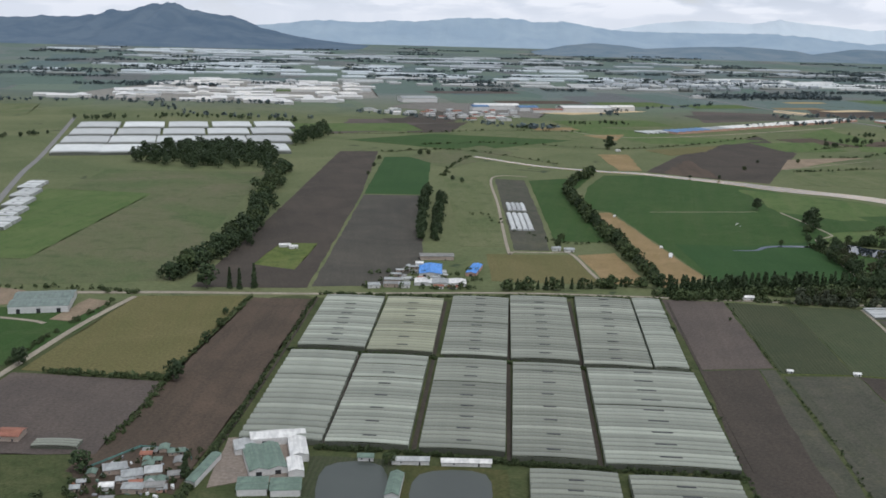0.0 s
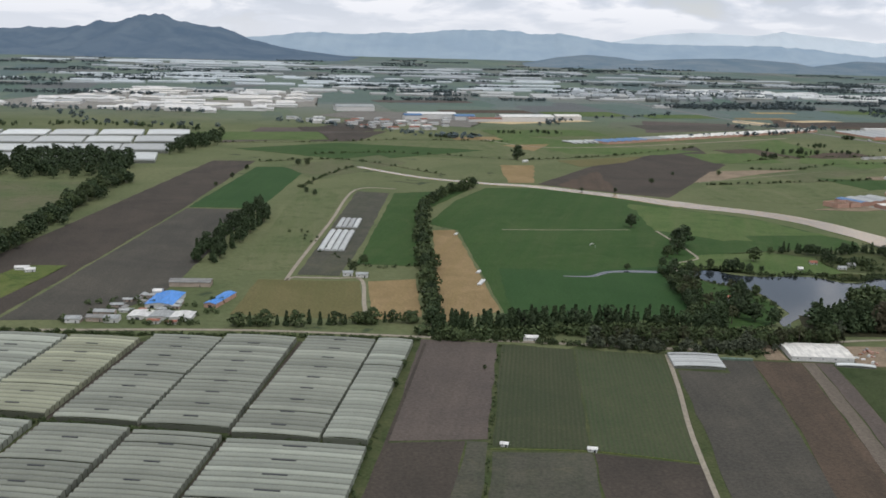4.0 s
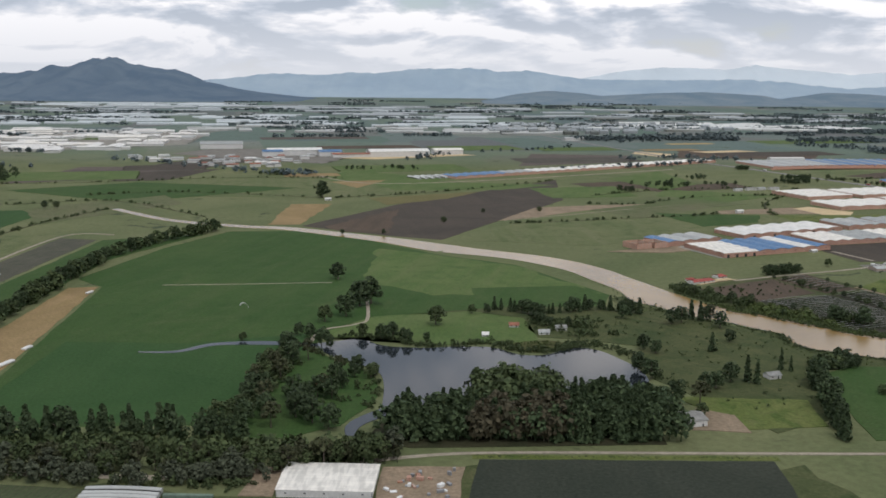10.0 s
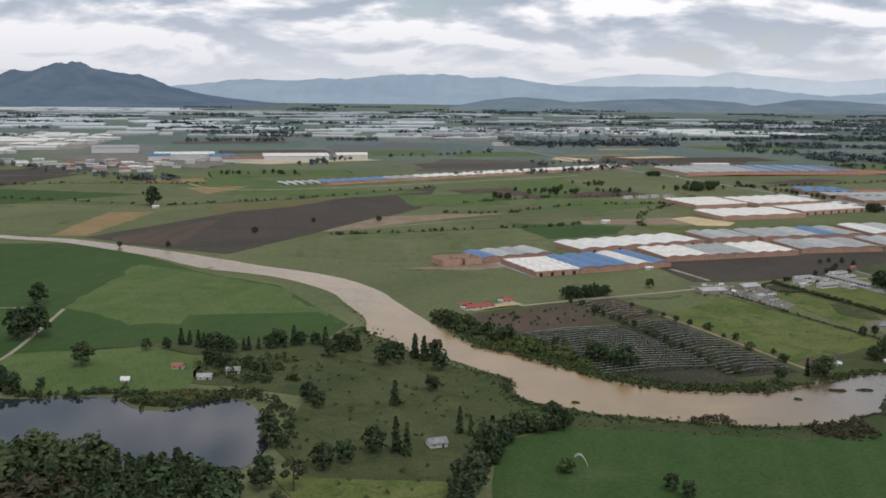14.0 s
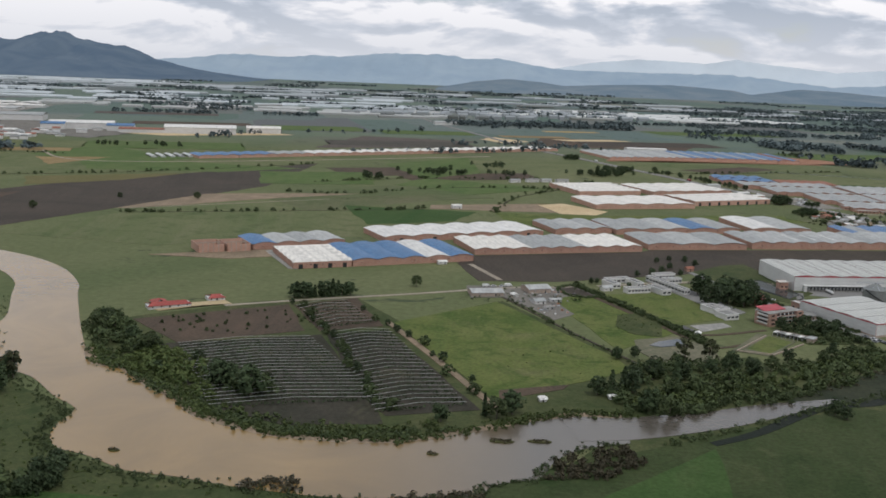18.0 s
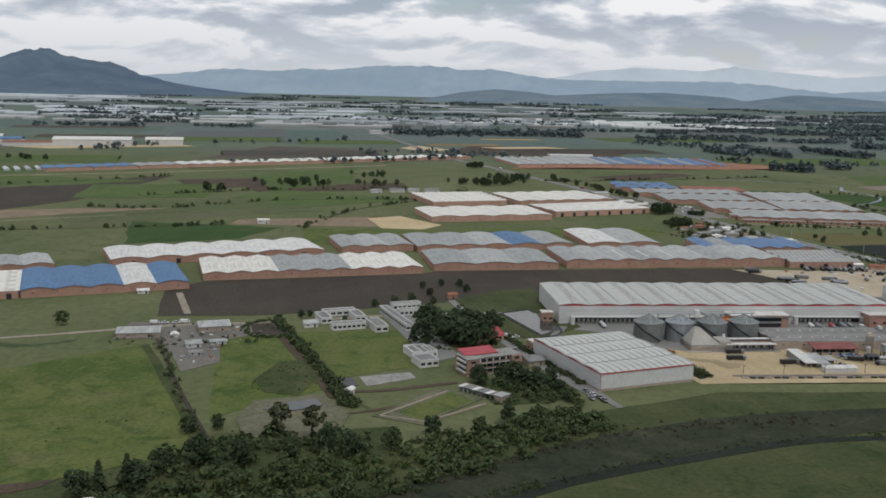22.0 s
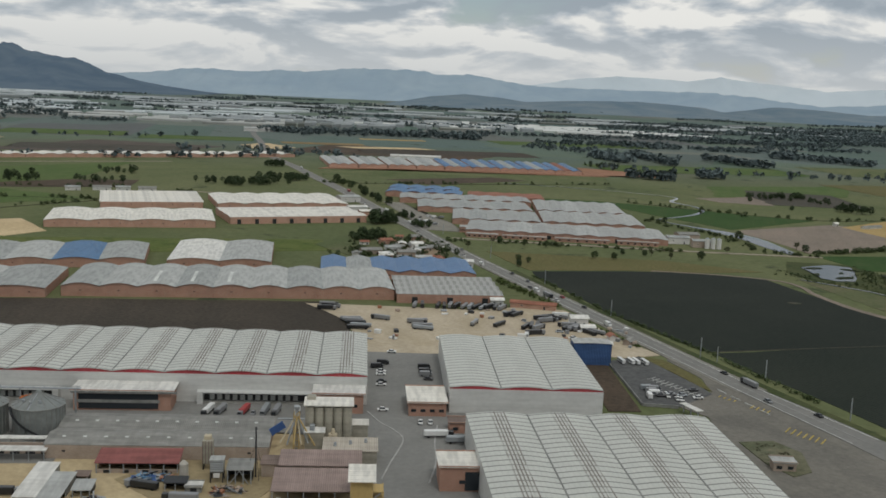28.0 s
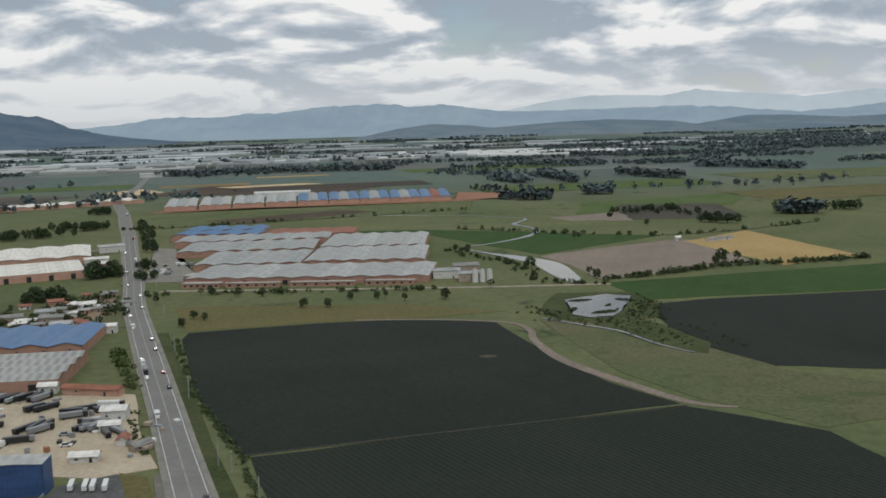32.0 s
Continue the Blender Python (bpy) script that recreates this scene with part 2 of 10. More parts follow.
land("asphalt", (0.175, 0.172, 0.160), (0.205, 0.20, 0.186), (0.23, 0.222, 0.205), 9, 24, 0.3, grain=0.2)
land("gravel_asphalt", (0.135, 0.128, 0.112), (0.18, 0.168, 0.145), (0.21, 0.195, 0.165), 12, 24, 0.35, grain=0.3)
land("paving", (0.195, 0.192, 0.18), (0.23, 0.226, 0.21), (0.17, 0.168, 0.158), 16, 8, 0.12, grain=0.2)
land("dark_asphalt", (0.092, 0.093, 0.092), (0.115, 0.115, 0.112), (0.08, 0.08, 0.08), 9, 15, 0.4)
land("slate_lining", (0.05, 0.052, 0.052), (0.075, 0.076, 0.074), None, 4, 0, 0.4)
land("damp_yard", (0.27, 0.215, 0.125), (0.33, 0.265, 0.155), (0.22, 0.175, 0.105), 7, 20, 0.45, grain=0.3)
land("truck_yard", (0.40, 0.335, 0.235), (0.47, 0.40, 0.30), (0.31, 0.26, 0.19), 14, 20, 0.45, grain=0.3)
land("concrete", (0.25, 0.245, 0.225), (0.33, 0.32, 0.29), (0.2, 0.195, 0.18), 5, 0, 0.4)
land("reed", (0.055, 0.062, 0.022), (0.085, 0.08, 0.032), (0.04, 0.05, 0.018), 6, 0, 0.4)
land("lawn", (0.086, 0.112, 0.028), (0.125, 0.138, 0.045), (0.062, 0.100, 0.026), 18, 0, 0.35, tufts=0.75)
land("orchard_floor", (0.042, 0.038, 0.029), (0.056, 0.050, 0.038), (0.032, 0.036, 0.022), 10, 21, 0.4, tufts=0.5)
land("weedy_bank", (0.13, 0.125, 0.08), (0.17, 0.16, 0.11), (0.08, 0.09, 0.05), 6, 0, 0.4, tufts=0.6)
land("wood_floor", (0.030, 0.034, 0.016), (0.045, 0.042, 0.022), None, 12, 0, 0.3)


def valley():
    """The open plain: a patchwork of pastures, ploughed land and crops that runs on to the hills."""
    n = Nodes("valley_floor")
    v = n.t.nodes.new("ShaderNodeTexVoronoi")
    v.distance = "CHEBYCHEV"
    v.inputs["Scale"].default_value = 1.0
    n.t.links.new(n.pos(angle=14, stretch=(0.0085, 0.0042, 0)), v.inputs["Vector"])
    sepc = n.t.nodes.new("ShaderNodeSeparateColor")
    n.t.links.new(v.outputs["Color"], sepc.inputs[0])
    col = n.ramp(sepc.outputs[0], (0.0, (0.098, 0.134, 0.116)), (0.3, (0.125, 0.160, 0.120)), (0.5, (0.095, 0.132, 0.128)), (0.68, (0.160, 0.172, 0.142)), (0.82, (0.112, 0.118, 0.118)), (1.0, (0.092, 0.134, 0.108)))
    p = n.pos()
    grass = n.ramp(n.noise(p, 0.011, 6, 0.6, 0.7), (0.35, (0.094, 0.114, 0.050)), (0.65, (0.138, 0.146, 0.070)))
    # nearby the land keeps one pasture; the far patchwork has haze put into its colours
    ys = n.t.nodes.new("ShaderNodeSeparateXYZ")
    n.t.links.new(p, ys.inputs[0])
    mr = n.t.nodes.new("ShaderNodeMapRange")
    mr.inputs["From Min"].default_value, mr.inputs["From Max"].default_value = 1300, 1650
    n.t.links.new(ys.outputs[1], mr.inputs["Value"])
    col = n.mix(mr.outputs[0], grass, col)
    col = n.mix(0.5, col, n.ramp(n.noise(p, 0.35, 7, 0.7), (0.3, 0.55), (0.7, 1.4)), "MULTIPLY")
    scrub = n.noise(p, 0.03, 8, 0.7, 1.0)
    col = n.mix(n.ramp(scrub, (0.60, 0.0), (0.66, 0.8)), col, (0.035, 0.05, 0.028))
    n.done(col, 0.95, bump=n.noise(p, 0.5, 5, 0.7), depth=0.2, spec=0.1)


valley()


def water(name, colour, rough, ripple):
    n = Nodes(name)
    p = n.pos()
    tint = n.mix(n.ramp(n.noise(p, 0.03, 4, 0.6, 1.0), (0.35, 0.0), (0.65, 1.0)), colour, dark(colour, 0.82))
    n.done(tint, rough, bump=n.noise(p, 0.8, 3, 0.5), depth=ripple, spec=0.3)




def river_water():
    """Silt-laden water; the grey reflection at its east end is put into the base colour."""
    n = Nodes("muddy_water")
    p = n.pos()
    swirl = n.noise(p, 0.03, 5, 0.6, 1.2)
    silt = n.mix(n.ramp(swirl, (0.35, 0.0), (0.65, 1.0)), (0.262, 0.166, 0.058), (0.205, 0.132, 0.048))
    sx = n.t.nodes.new("ShaderNodeSeparateXYZ")
    n.t.links.new(p, sx.inputs[0])
    mr = n.t.nodes.new("ShaderNodeMapRange")
    mr.inputs["From Min"].default_value, mr.inputs["From Max"].default_value = 470, 520
    n.t.links.new(sx.outputs[0], mr.inputs["Value"])
    n.done(n.mix(mr.outputs[0], silt, (0.085, 0.075, 0.06)), 0.2, bump=n.noise(p, 0.5, 3, 0.5), depth=0.03, spec=0.5)


river_water()
water("lake_water", (0.022, 0.027, 0.032), 0.05, 0.010)
water("algae_water", (0.050, 0.058, 0.048), 0.35, 0.012)
water("pond_water", (0.045, 0.052, 0.052), 0.10, 0.01)


def sheetmetal(name, colour, rib=0.0, axis="X", rough=0.5, metal=0.0, grime=0.35, dirtcol=None, stripe=0.0, wear=0.55):
    """Painted or bare roofing: ribs in local coordinates, sheets that differ, grime in streaks."""
    n = Nodes(name)
    p = n.pos(local=True)
    w = n.noise(p, 0.25, 6, 0.65)
    col = n.mix(n.ramp(w, (0.38, 0.0), (0.72, grime)), colour, dirtcol or dark(colour, 0.55))
    st = n.noise(n.pos(local=True, stretch=(1.4, 0.12, 1) if axis == "X" else (0.12, 1.4, 1)), 1.0, 4, 0.6)
    col = n.mix(0.4, col, n.ramp(st, (0.3, 0.7), (0.7, 1.25)), "MULTIPLY")
    # sheets of different age side by side
    age = n.noise(n.pos(local=True, stretch=(0.16, 0.9, 1) if axis == "X" else (0.9, 0.16, 1)), 1.0, 2, 0.5)
    col = n.mix(wear, col, n.ramp(age, (0.38, 0.72), (0.5, 1.0), (0.62, 1.18)), "MULTIPLY")
    col = n.mix(0.25, col, n.ramp(n.random(), (0.0, 0.82), (1.0, 1.12)), "MULTIPLY")
    if stripe:
        # lighter stripes along the ribs, spaced by stripe
        col = n.mix(n.ramp(n.wave(p, 0.314 / stripe, 0.0, axis), (0.4, 0.0), (0.55, 0.55)), col, tuple(min(0.8, 0.12 + v) for v in colour))
    bump = None
    if rib:
        bump = n.wave(p, 0.314 / rib, 0.0, axis)
    n.done(col, rough, metal, bump, 0.05, 0.35)


def warehouse_roof(name, streaks):
    """Long pale sheets: dark lap seams across, rows of grimy rooflights along the vaults."""
    n = Nodes(name)
    base = (0.51, 0.515, 0.47)
    p = n.pos(local=True)
    col = n.mix(n.ramp(n.noise(p, 0.2, 6, 0.65), (0.35, 0.0), (0.75, 0.4)), base, dark(base, 0.62))
    lap = n.wave(p, 0.314 / 2.2, 0.0, "Y")
    col = n.mix(n.ramp(lap, (0.0, 0.95), (0.05, 0.85), (0.13, 0.0)), col, dark(base, 0.30))
    sheets = n.wave(p, 0.314 / 0.9, 0.0, "X")
    col = n.mix(n.ramp(sheets, (0.0, 0.22), (0.2, 0.0)), col, dark(base, 0.55))
    grime = n.noise(n.pos(local=True, stretch=(1.1, 0.10, 1)), 1.0, 4, 0.6)
    lines = n.wave(p, 0.314 / 0.62, 0.0, "X")
    sx = n.t.nodes.new("ShaderNodeSeparateXYZ")
    n.t.links.new(n.pos(local=True, stretch=(1 / 12, 1, 1)), sx.inputs[0])
    band = n.ramp(sx.outputs[0], (0.36, 0.0), (0.39, 1.0), (0.60, 1.0), (0.63, 0.0))
    mask = n.mix(1.0, n.ramp(grime, (0.36, 0.15), (0.47, 0.95)), n.ramp(lines, (0.5, 0.0), (0.75, 1.0)), "MULTIPLY")
    mask = n.mix(1.0, mask, band, "MULTIPLY")
    mask = n.mix(1.0, mask, (streaks, streaks, streaks), "MULTIPLY")
    col = n.mix(mask, col, (0.14, 0.115, 0.095))
    col = n.mix(0.4, col, n.ramp(n.random(), (0.0, 0.9), (1.0, 1.08)), "MULTIPLY")
    n.done(col, 0.5, bump=lap, depth=0.04, spec=0.35)


warehouse_roof("warehouse_roof", 1.0)
warehouse_roof("clean_warehouse_roof", 0.12)
sheetmetal("white_roof", (0.66, 0.645, 0.60), 0.55, "Y", 0.55, 0, 0.28)
sheetmetal("cream_roof", (0.70, 0.67, 0.60), 0.5, "Y", 0.6, 0, 0.2)
sheetmetal("grey_roof", (0.33, 0.34, 0.325), 0.5, "Y", 0.6, 0, 0.5)
sheetmetal("pale_grey_roof", (0.41, 0.415, 0.395), 0.5, "Y", 0.6, 0, 0.45)
sheetmetal("works_roof", (0.31, 0.312, 0.295), 0.5, "Y", 0.6, 0, 0.5, stripe=5.0)
sheetmetal("blue_roof", (0.07, 0.165, 0.31), 0.5, "Y", 0.5, 0, 0.4)
sheetmetal("ribbed_blue_roof", (0.06, 0.145, 0.29), 0.5, "Y", 0.5, 0, 0.3, stripe=1.5)
sheetmetal("ribbed_grey_roof", (0.30, 0.30, 0.28), 0.5, "X", 0.6, 0, 0.4, stripe=2.2)
sheetmetal("bright_blue_roof", (0.07, 0.24, 0.60), 0.5, "Y", 0.5, 0, 0.15)
sheetmetal("blue_cladding", (0.045, 0.095, 0.22), 0.4, "X", 0.5, 0, 0.25)
sheetmetal("green_roof", (0.135, 0.19, 0.145), 0.5, "Y", 0.6, 0, 0.4)
sheetmetal("dusk_green_roof", (0.16, 0.20, 0.17), 0.5, "Y", 0.6, 0, 0.4)
sheetmetal("fibre_cement", (0.25, 0.245, 0.225), 0.35, "X", 0.85, 0, 0.6)
sheetmetal("red_trim", (0.38, 0.055, 0.065), 0, "X", 0.5, 0, 0.2)
sheetmetal("red_roof", (0.33, 0.075, 0.06), 0.3, "X", 0.75, 0, 0.4)
sheetmetal("dull_red_roof", (0.27, 0.095, 0.085), 0.3, "X", 0.8, 0, 0.5)
sheetmetal("tile_roof", (0.30, 0.13, 0.085), 0.3, "X", 0.85, 0, 0.5)
sheetmetal("rust_roof", (0.20, 0.15, 0.125), 0.35, "X", 0.85, 0, 0.6)
sheetmetal("net_teal", (0.12, 0.24, 0.21), 0, "X", 0.8, 0, 0.4)
sheetmetal("white_cladding", (0.55, 0.55, 0.525), 0, "Y", 0.5, 0, 0.12, wear=0.12)
sheetmetal("slate_roof", (0.235, 0.235, 0.22), 0.4, "Y", 0.8, 0, 0.5)
sheetmetal("galvanised", (0.34, 0.36, 0.37), 0.4, "Z", 0.42, 0.5, 0.35, wear=0.12)
sheetmetal("translucent_sheet", (0.60, 0.61, 0.57), 0.4, "Y", 0.45, 0, 0.3)
sheetmetal("white_paint", (0.60, 0.59, 0.56), 0, "X", 0.6, 0, 0.2, wear=0.12)
sheetmetal("mill_concrete", (0.34, 0.32, 0.26), 0, "X", 0.85, 0, 0.6)
sheetmetal("cream_paint", (0.50, 0.43, 0.31), 0, "X", 0.75, 0, 0.4, wear=0.12)
sheetmetal("silo_steel", (0.235, 0.25, 0.24), 0, "Z", 0.5, 0.3, 0.5, wear=0.2)
sheetmetal("store_cement", (0.40, 0.375, 0.325), 0, "X", 0.9, 0, 0.4, wear=0.15)
sheetmetal("beige_roof", (0.46, 0.41, 0.34), 0.4, "X", 0.85, 0, 0.4, wear=0.2)
sheetmetal("pink_roof", (0.285, 0.215, 0.19), 0.35, "X", 0.85, 0, 0.45, wear=0.3)
sheetmetal("ochre_paint", (0.44, 0.32, 0.13), 0, "X", 0.65, 0, 0.35, wear=0.2)
sheetmetal("scrap_blue", (0.14, 0.27, 0.42), 0, "X", 0.6, 0, 0.4)
sheetmetal("kerb_stone", (0.36, 0.355, 0.335), 0, "X", 0.85, 0, 0.4)
sheetmetal("dark_metal", (0.035, 0.037, 0.04), 0, "X", 0.5, 0.2, 0.3)
# near-black slabs: the unlit depth of openings is put into this colour
sheetmetal("opening_dark", (0.025, 0.026, 0.028), 0, "X", 0.35, 0, 0.2)
sheetmetal("orange_paint", (0.55, 0.17, 0.03), 0, "X", 0.5, 0, 0.3)
sheetmetal("road_white", (0.55, 0.55, 0.52), 0, "X", 0.8, 0, 0.5)
sheetmetal("road_seam", (0.27, 0.265, 0.25), 0, "X", 0.85, 0, 0.4)
sheetmetal("road_yellow", (0.50, 0.38, 0.10), 0, "X", 0.8, 0, 0.5)


def greenhouse_film(name, colour):
    n = Nodes(name)
    p = n.pos(local=True)
    col = n.mix(n.ramp(n.noise(p, 0.12, 5, 0.6), (0.35, 0.0), (0.7, 0.5)), colour, dark(colour, 0.7))
    hoops = n.wave(p, 0.314 / 1.3, 0.0, "X")
    col = n.mix(n.ramp(hoops, (0.0, 0.25), (0.12, 0.0)), col, dark(colour, 0.6))
    # the gutters' shade is painted as a dark edge on both sides of a span
    sy = n.t.nodes.new("ShaderNodeSeparateXYZ")
    n.t.links.new(n.t.nodes.new("ShaderNodeTexCoord").outputs["Generated"], sy.inputs[0])
    col = n.mix(n.ramp(sy.outputs[1], (0.0, 0.85), (0.10, 0.3), (0.18, 0.0), (0.84, 0.0), (0.92, 0.3), (1.0, 0.9)), col, (0.07, 0.075, 0.055))
    col = n.mix(0.9, col, n.ramp(n.random(), (0.0, 0.72), (0.85, 1.1), (1.0, 1.4)), "MULTIPLY")
    n.done(col, 0.55, bump=hoops, depth=0.03, spec=0.25)


greenhouse_film("film_grey", (0.225, 0.235, 0.188))
greenhouse_film("film_yellow", (0.27, 0.275, 0.19))
greenhouse_film("film_bright", (0.275, 0.290, 0.235))
greenhouse_film("film_white", (0.50, 0.51, 0.485))
# distance haze over the far film is put into this blue-grey base colour
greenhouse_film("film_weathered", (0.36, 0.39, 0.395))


def brick_wall(name, a, b, mortar, scale=3.2):
    n = Nodes(name)
    t = n.t.nodes.new("ShaderNodeTexBrick")
    t.inputs["Scale"].default_value = scale
    t.inputs["Mortar Size"].default_value = 0.012
    n.put(t.inputs["Color1"], a), n.put(t.inputs["Color2"], b), n.put(t.inputs["Mortar"], mortar)
    # the courses follow the wall: length along local x + y, height along z
    sp = n.t.nodes.new("ShaderNodeSeparateXYZ")
    n.t.links.new(n.pos(local=True), sp.inputs[0])
    add = n.t.nodes.new("ShaderNodeMath")
    n.t.links.new(sp.outputs[0], add.inputs[0]), n.t.links.new(sp.outputs[1], add.inputs[1])
    cx = n.t.nodes.new("ShaderNodeCombineXYZ")
    n.t.links.new(add.outputs[0], cx.inputs[0]), n.t.links.new(sp.outputs[2], cx.inputs[1])
    n.t.links.new(cx.outputs[0], t.inputs["Vector"])
    col = n.mix(n.ramp(n.noise(n.pos(local=True), 0.3, 6, 0.65), (0.4, 0.0), (0.75, 0.5)), t.outputs[0], dark(a, 0.6))
    n.done(col, 0.9, bump=t.outputs[1], depth=0.02, spec=0.2)


brick_wall("brick", (0.38, 0.215, 0.155), (0.47, 0.275, 0.205), (0.42, 0.34, 0.28))
brick_wall("block_brick", (0.34, 0.21, 0.155), (0.40, 0.25, 0.19), (0.38, 0.32, 0.27))
brick_wall("pale_brick", (0.46, 0.27, 0.195), (0.54, 0.33, 0.245), (0.45, 0.37, 0.31))
brick_wall("block_wall", (0.38, 0.30, 0.24), (0.44, 0.36, 0.29), (0.36, 0.33, 0.3), 1.8)


def foliage(name, a, b):
    n = Nodes(name)
    col = n.mix(n.island(), a, b)
    col = n.mix(0.6, col, n.ramp(n.random(), (0.0, 0.65), (1.0, 1.3)), "MULTIPLY")
    n.done(col, 0.75, bump=n.noise(n.pos(), 3.0, 3, 0.6), depth=0.05, spec=0.2)
    n.bsdf.inputs["Subsurface Weight"].default_value = 0.0


foliage("leaf_dark", (0.027, 0.044, 0.019), (0.052, 0.074, 0.031))
foliage("leaf_mid", (0.036, 0.054, 0.020), (0.066, 0.086, 0.033))
foliage("leaf_olive", (0.042, 0.050, 0.022), (0.075, 0.080, 0.038))
foliage("leaf_bright", (0.046, 0.070, 0.020), (0.080, 0.100, 0.030))
foliage("leaf_rust", (0.044, 0.043, 0.024), (0.074, 0.062, 0.036))
foliage("leaf_grey", (0.044, 0.054, 0.032), (0.080, 0.090, 0.056))
# leaf colour of far trees, with the distance haze painted in
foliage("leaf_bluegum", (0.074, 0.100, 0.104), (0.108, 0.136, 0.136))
n = Nodes("bark")
n.done(n.ramp(n.noise(n.pos(local=True), 6.0, 5, 0.7), (0.3, (0.07, 0.055, 0.042)), (0.7, (0.15, 0.125, 0.10))), 0.95)


def hillside(name, a, b, scale):
    n = Nodes(name)
    p = n.pos()
    big_n = n.noise(p, scale, 9, 0.62, 0.6)
    n.done(n.mix(n.ramp(big_n, (0.38, 0.0), (0.62, 1.0)), a, b), 0.95, bump=n.noise(p, scale * 5, 8, 0.65), depth=4.0, spec=0.0)


# haze is painted into the hills' base colours, bluer and paler with distance
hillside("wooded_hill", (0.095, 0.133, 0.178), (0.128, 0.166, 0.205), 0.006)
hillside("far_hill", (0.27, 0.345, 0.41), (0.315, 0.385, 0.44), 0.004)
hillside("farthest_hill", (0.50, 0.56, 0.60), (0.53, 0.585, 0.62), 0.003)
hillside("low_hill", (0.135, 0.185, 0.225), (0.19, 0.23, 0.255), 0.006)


def paint(name, c, rough=0.35):
    n = Nodes(name)
    n.done(n.mix(n.ramp(n.noise(n.pos(local=True), 1.2, 4, 0.6), (0.4, 0.0), (0.75, 0.35)), c, dark(c, 0.7)), rough, spec=0.5)


for name, c in (("paint_white", (0.66, 0.66, 0.64)), ("paint_grey", (0.2, 0.205, 0.21)), ("paint_black", (0.02, 0.021, 0.023)), ("paint_red", (0.32, 0.03, 0.03)),
                ("paint_blue", (0.04, 0.10, 0.28)), ("tarp_black", (0.018, 0.019, 0.021)), ("paint_rust", (0.28, 0.12, 0.06))):
    paint(name, c)
n = Nodes("rubber")
n.done((0.02, 0.02, 0.02), 0.85)
n = Nodes("glass_dark")
n.done((0.02, 0.025, 0.03), 0.08, spec=0.6)

# ---- building helpers ----


def part(name, bm, material, parent=None, label=""):
    me = bpy.data.meshes.new(name)
    if isinstance(bm, bmesh.types.BMesh):
        bm.normal_update()
        bm.to_mesh(me)
        bm.free()
    else:
        me.from_pydata(*[list(a) for a in (bm[0], [], bm[1])])
        me.update()
    me.materials.append(MATS[material])
    ob = new(name, me)
    ob.parent = parent
    if label:
        ob["label"] = label
    return ob


def again(ob, parent, m=None):
    """One more piece on the same mesh."""
    o = new(ob.name.split(".")[0], ob.data)
    o.parent = parent
    if m is not None:
        o.matrix_basis = m
    return o


def thing(name, x, y, z=0.0, ang=0.0, label="", category="", group="", kind=""):
    e = new(name)
    e.empty_display_size = 0.5
    e.matrix_basis = pose(x, y, z, 0, 0, ang)
    return tagged(e, label, category, group, kind)


def box(x0, y0, z0, x1, y1, z1, bevel=0.0):
    bm = bmesh.new()
    bmesh.ops.create_cube(bm, size=1.0)
    for v in bm.verts:
        v.co = ((x0 + x1) / 2 + v.co.x * (x1 - x0), (y0 + y1) / 2 + v.co.y * (y1 - y0), (z0 + z1) / 2 + v.co.z * (z1 - z0))
    if bevel:
        bmesh.ops.bevel(bm, geom=bm.edges[:], offset=bevel, segments=1, affect="EDGES")
    return bm


def prism(pts, z0, z1):
    """An upright prism over an outline."""
    bm = bmesh.new()
    lo = [bm.verts.new((p[0], p[1], z0)) for p in pts]
    hi = [bm.verts.new((p[0], p[1], z1)) for p in pts]
    top = bm.faces.new(hi)
    for i in range(len(pts)):
        j = (i + 1) % len(pts)
        bm.faces.new((lo[i], lo[j], hi[j], hi[i]))
    bmesh.ops.triangulate(bm, faces=[top], ngon_method="EAR_CLIP")
    bmesh.ops.recalc_face_normals(bm, faces=bm.faces[:])
    if max(f.normal.z for f in bm.faces) < 0.5:
        bmesh.ops.reverse_faces(bm, faces=bm.faces[:])
    return bm


def smooth(pts, steps=6, closed=False):
    """A Catmull-Rom line through the points."""
    p = [np.array(a, float) for a in pts]
    n_ = len(p)
    res = []
    for i in range(n_ if closed else n_ - 1):
        a, b, c, d = (p[(i + k - 1) % n_] if closed else p[min(max(i + k - 1, 0), n_ - 1)] for k in range(4))
        for s_ in range(steps):
            u = s_ / steps
            res.append(tuple(0.5 * (2 * b + (c - a) * u + (2 * a - 5 * b + 4 * c - d) * u * u + (3 * b - a - 3 * c + d) * u ** 3)))
    if not closed:
        res.append(tuple(p[-1]))
    return res


def ragged(pts, step=9.0, amount=0.5, seed=1):
    """The outline with a slightly uneven edge."""
    rnd = random.Random(seed)
    res = []
    for a, b in zip(pts, pts[1:] + pts[:1]):
        d = math.hypot(b[0] - a[0], b[1] - a[1])
        k = max(1, int(d / step))
        for i in range(k):
            u = i / k
            o = 0 if i == 0 else rnd.uniform(-amount, amount)
            res.append((a[0] + (b[0] - a[0]) * u - (b[1] - a[1]) / d * o, a[1] + (b[1] - a[1]) * u + (b[0] - a[0]) / d * o))
    return res


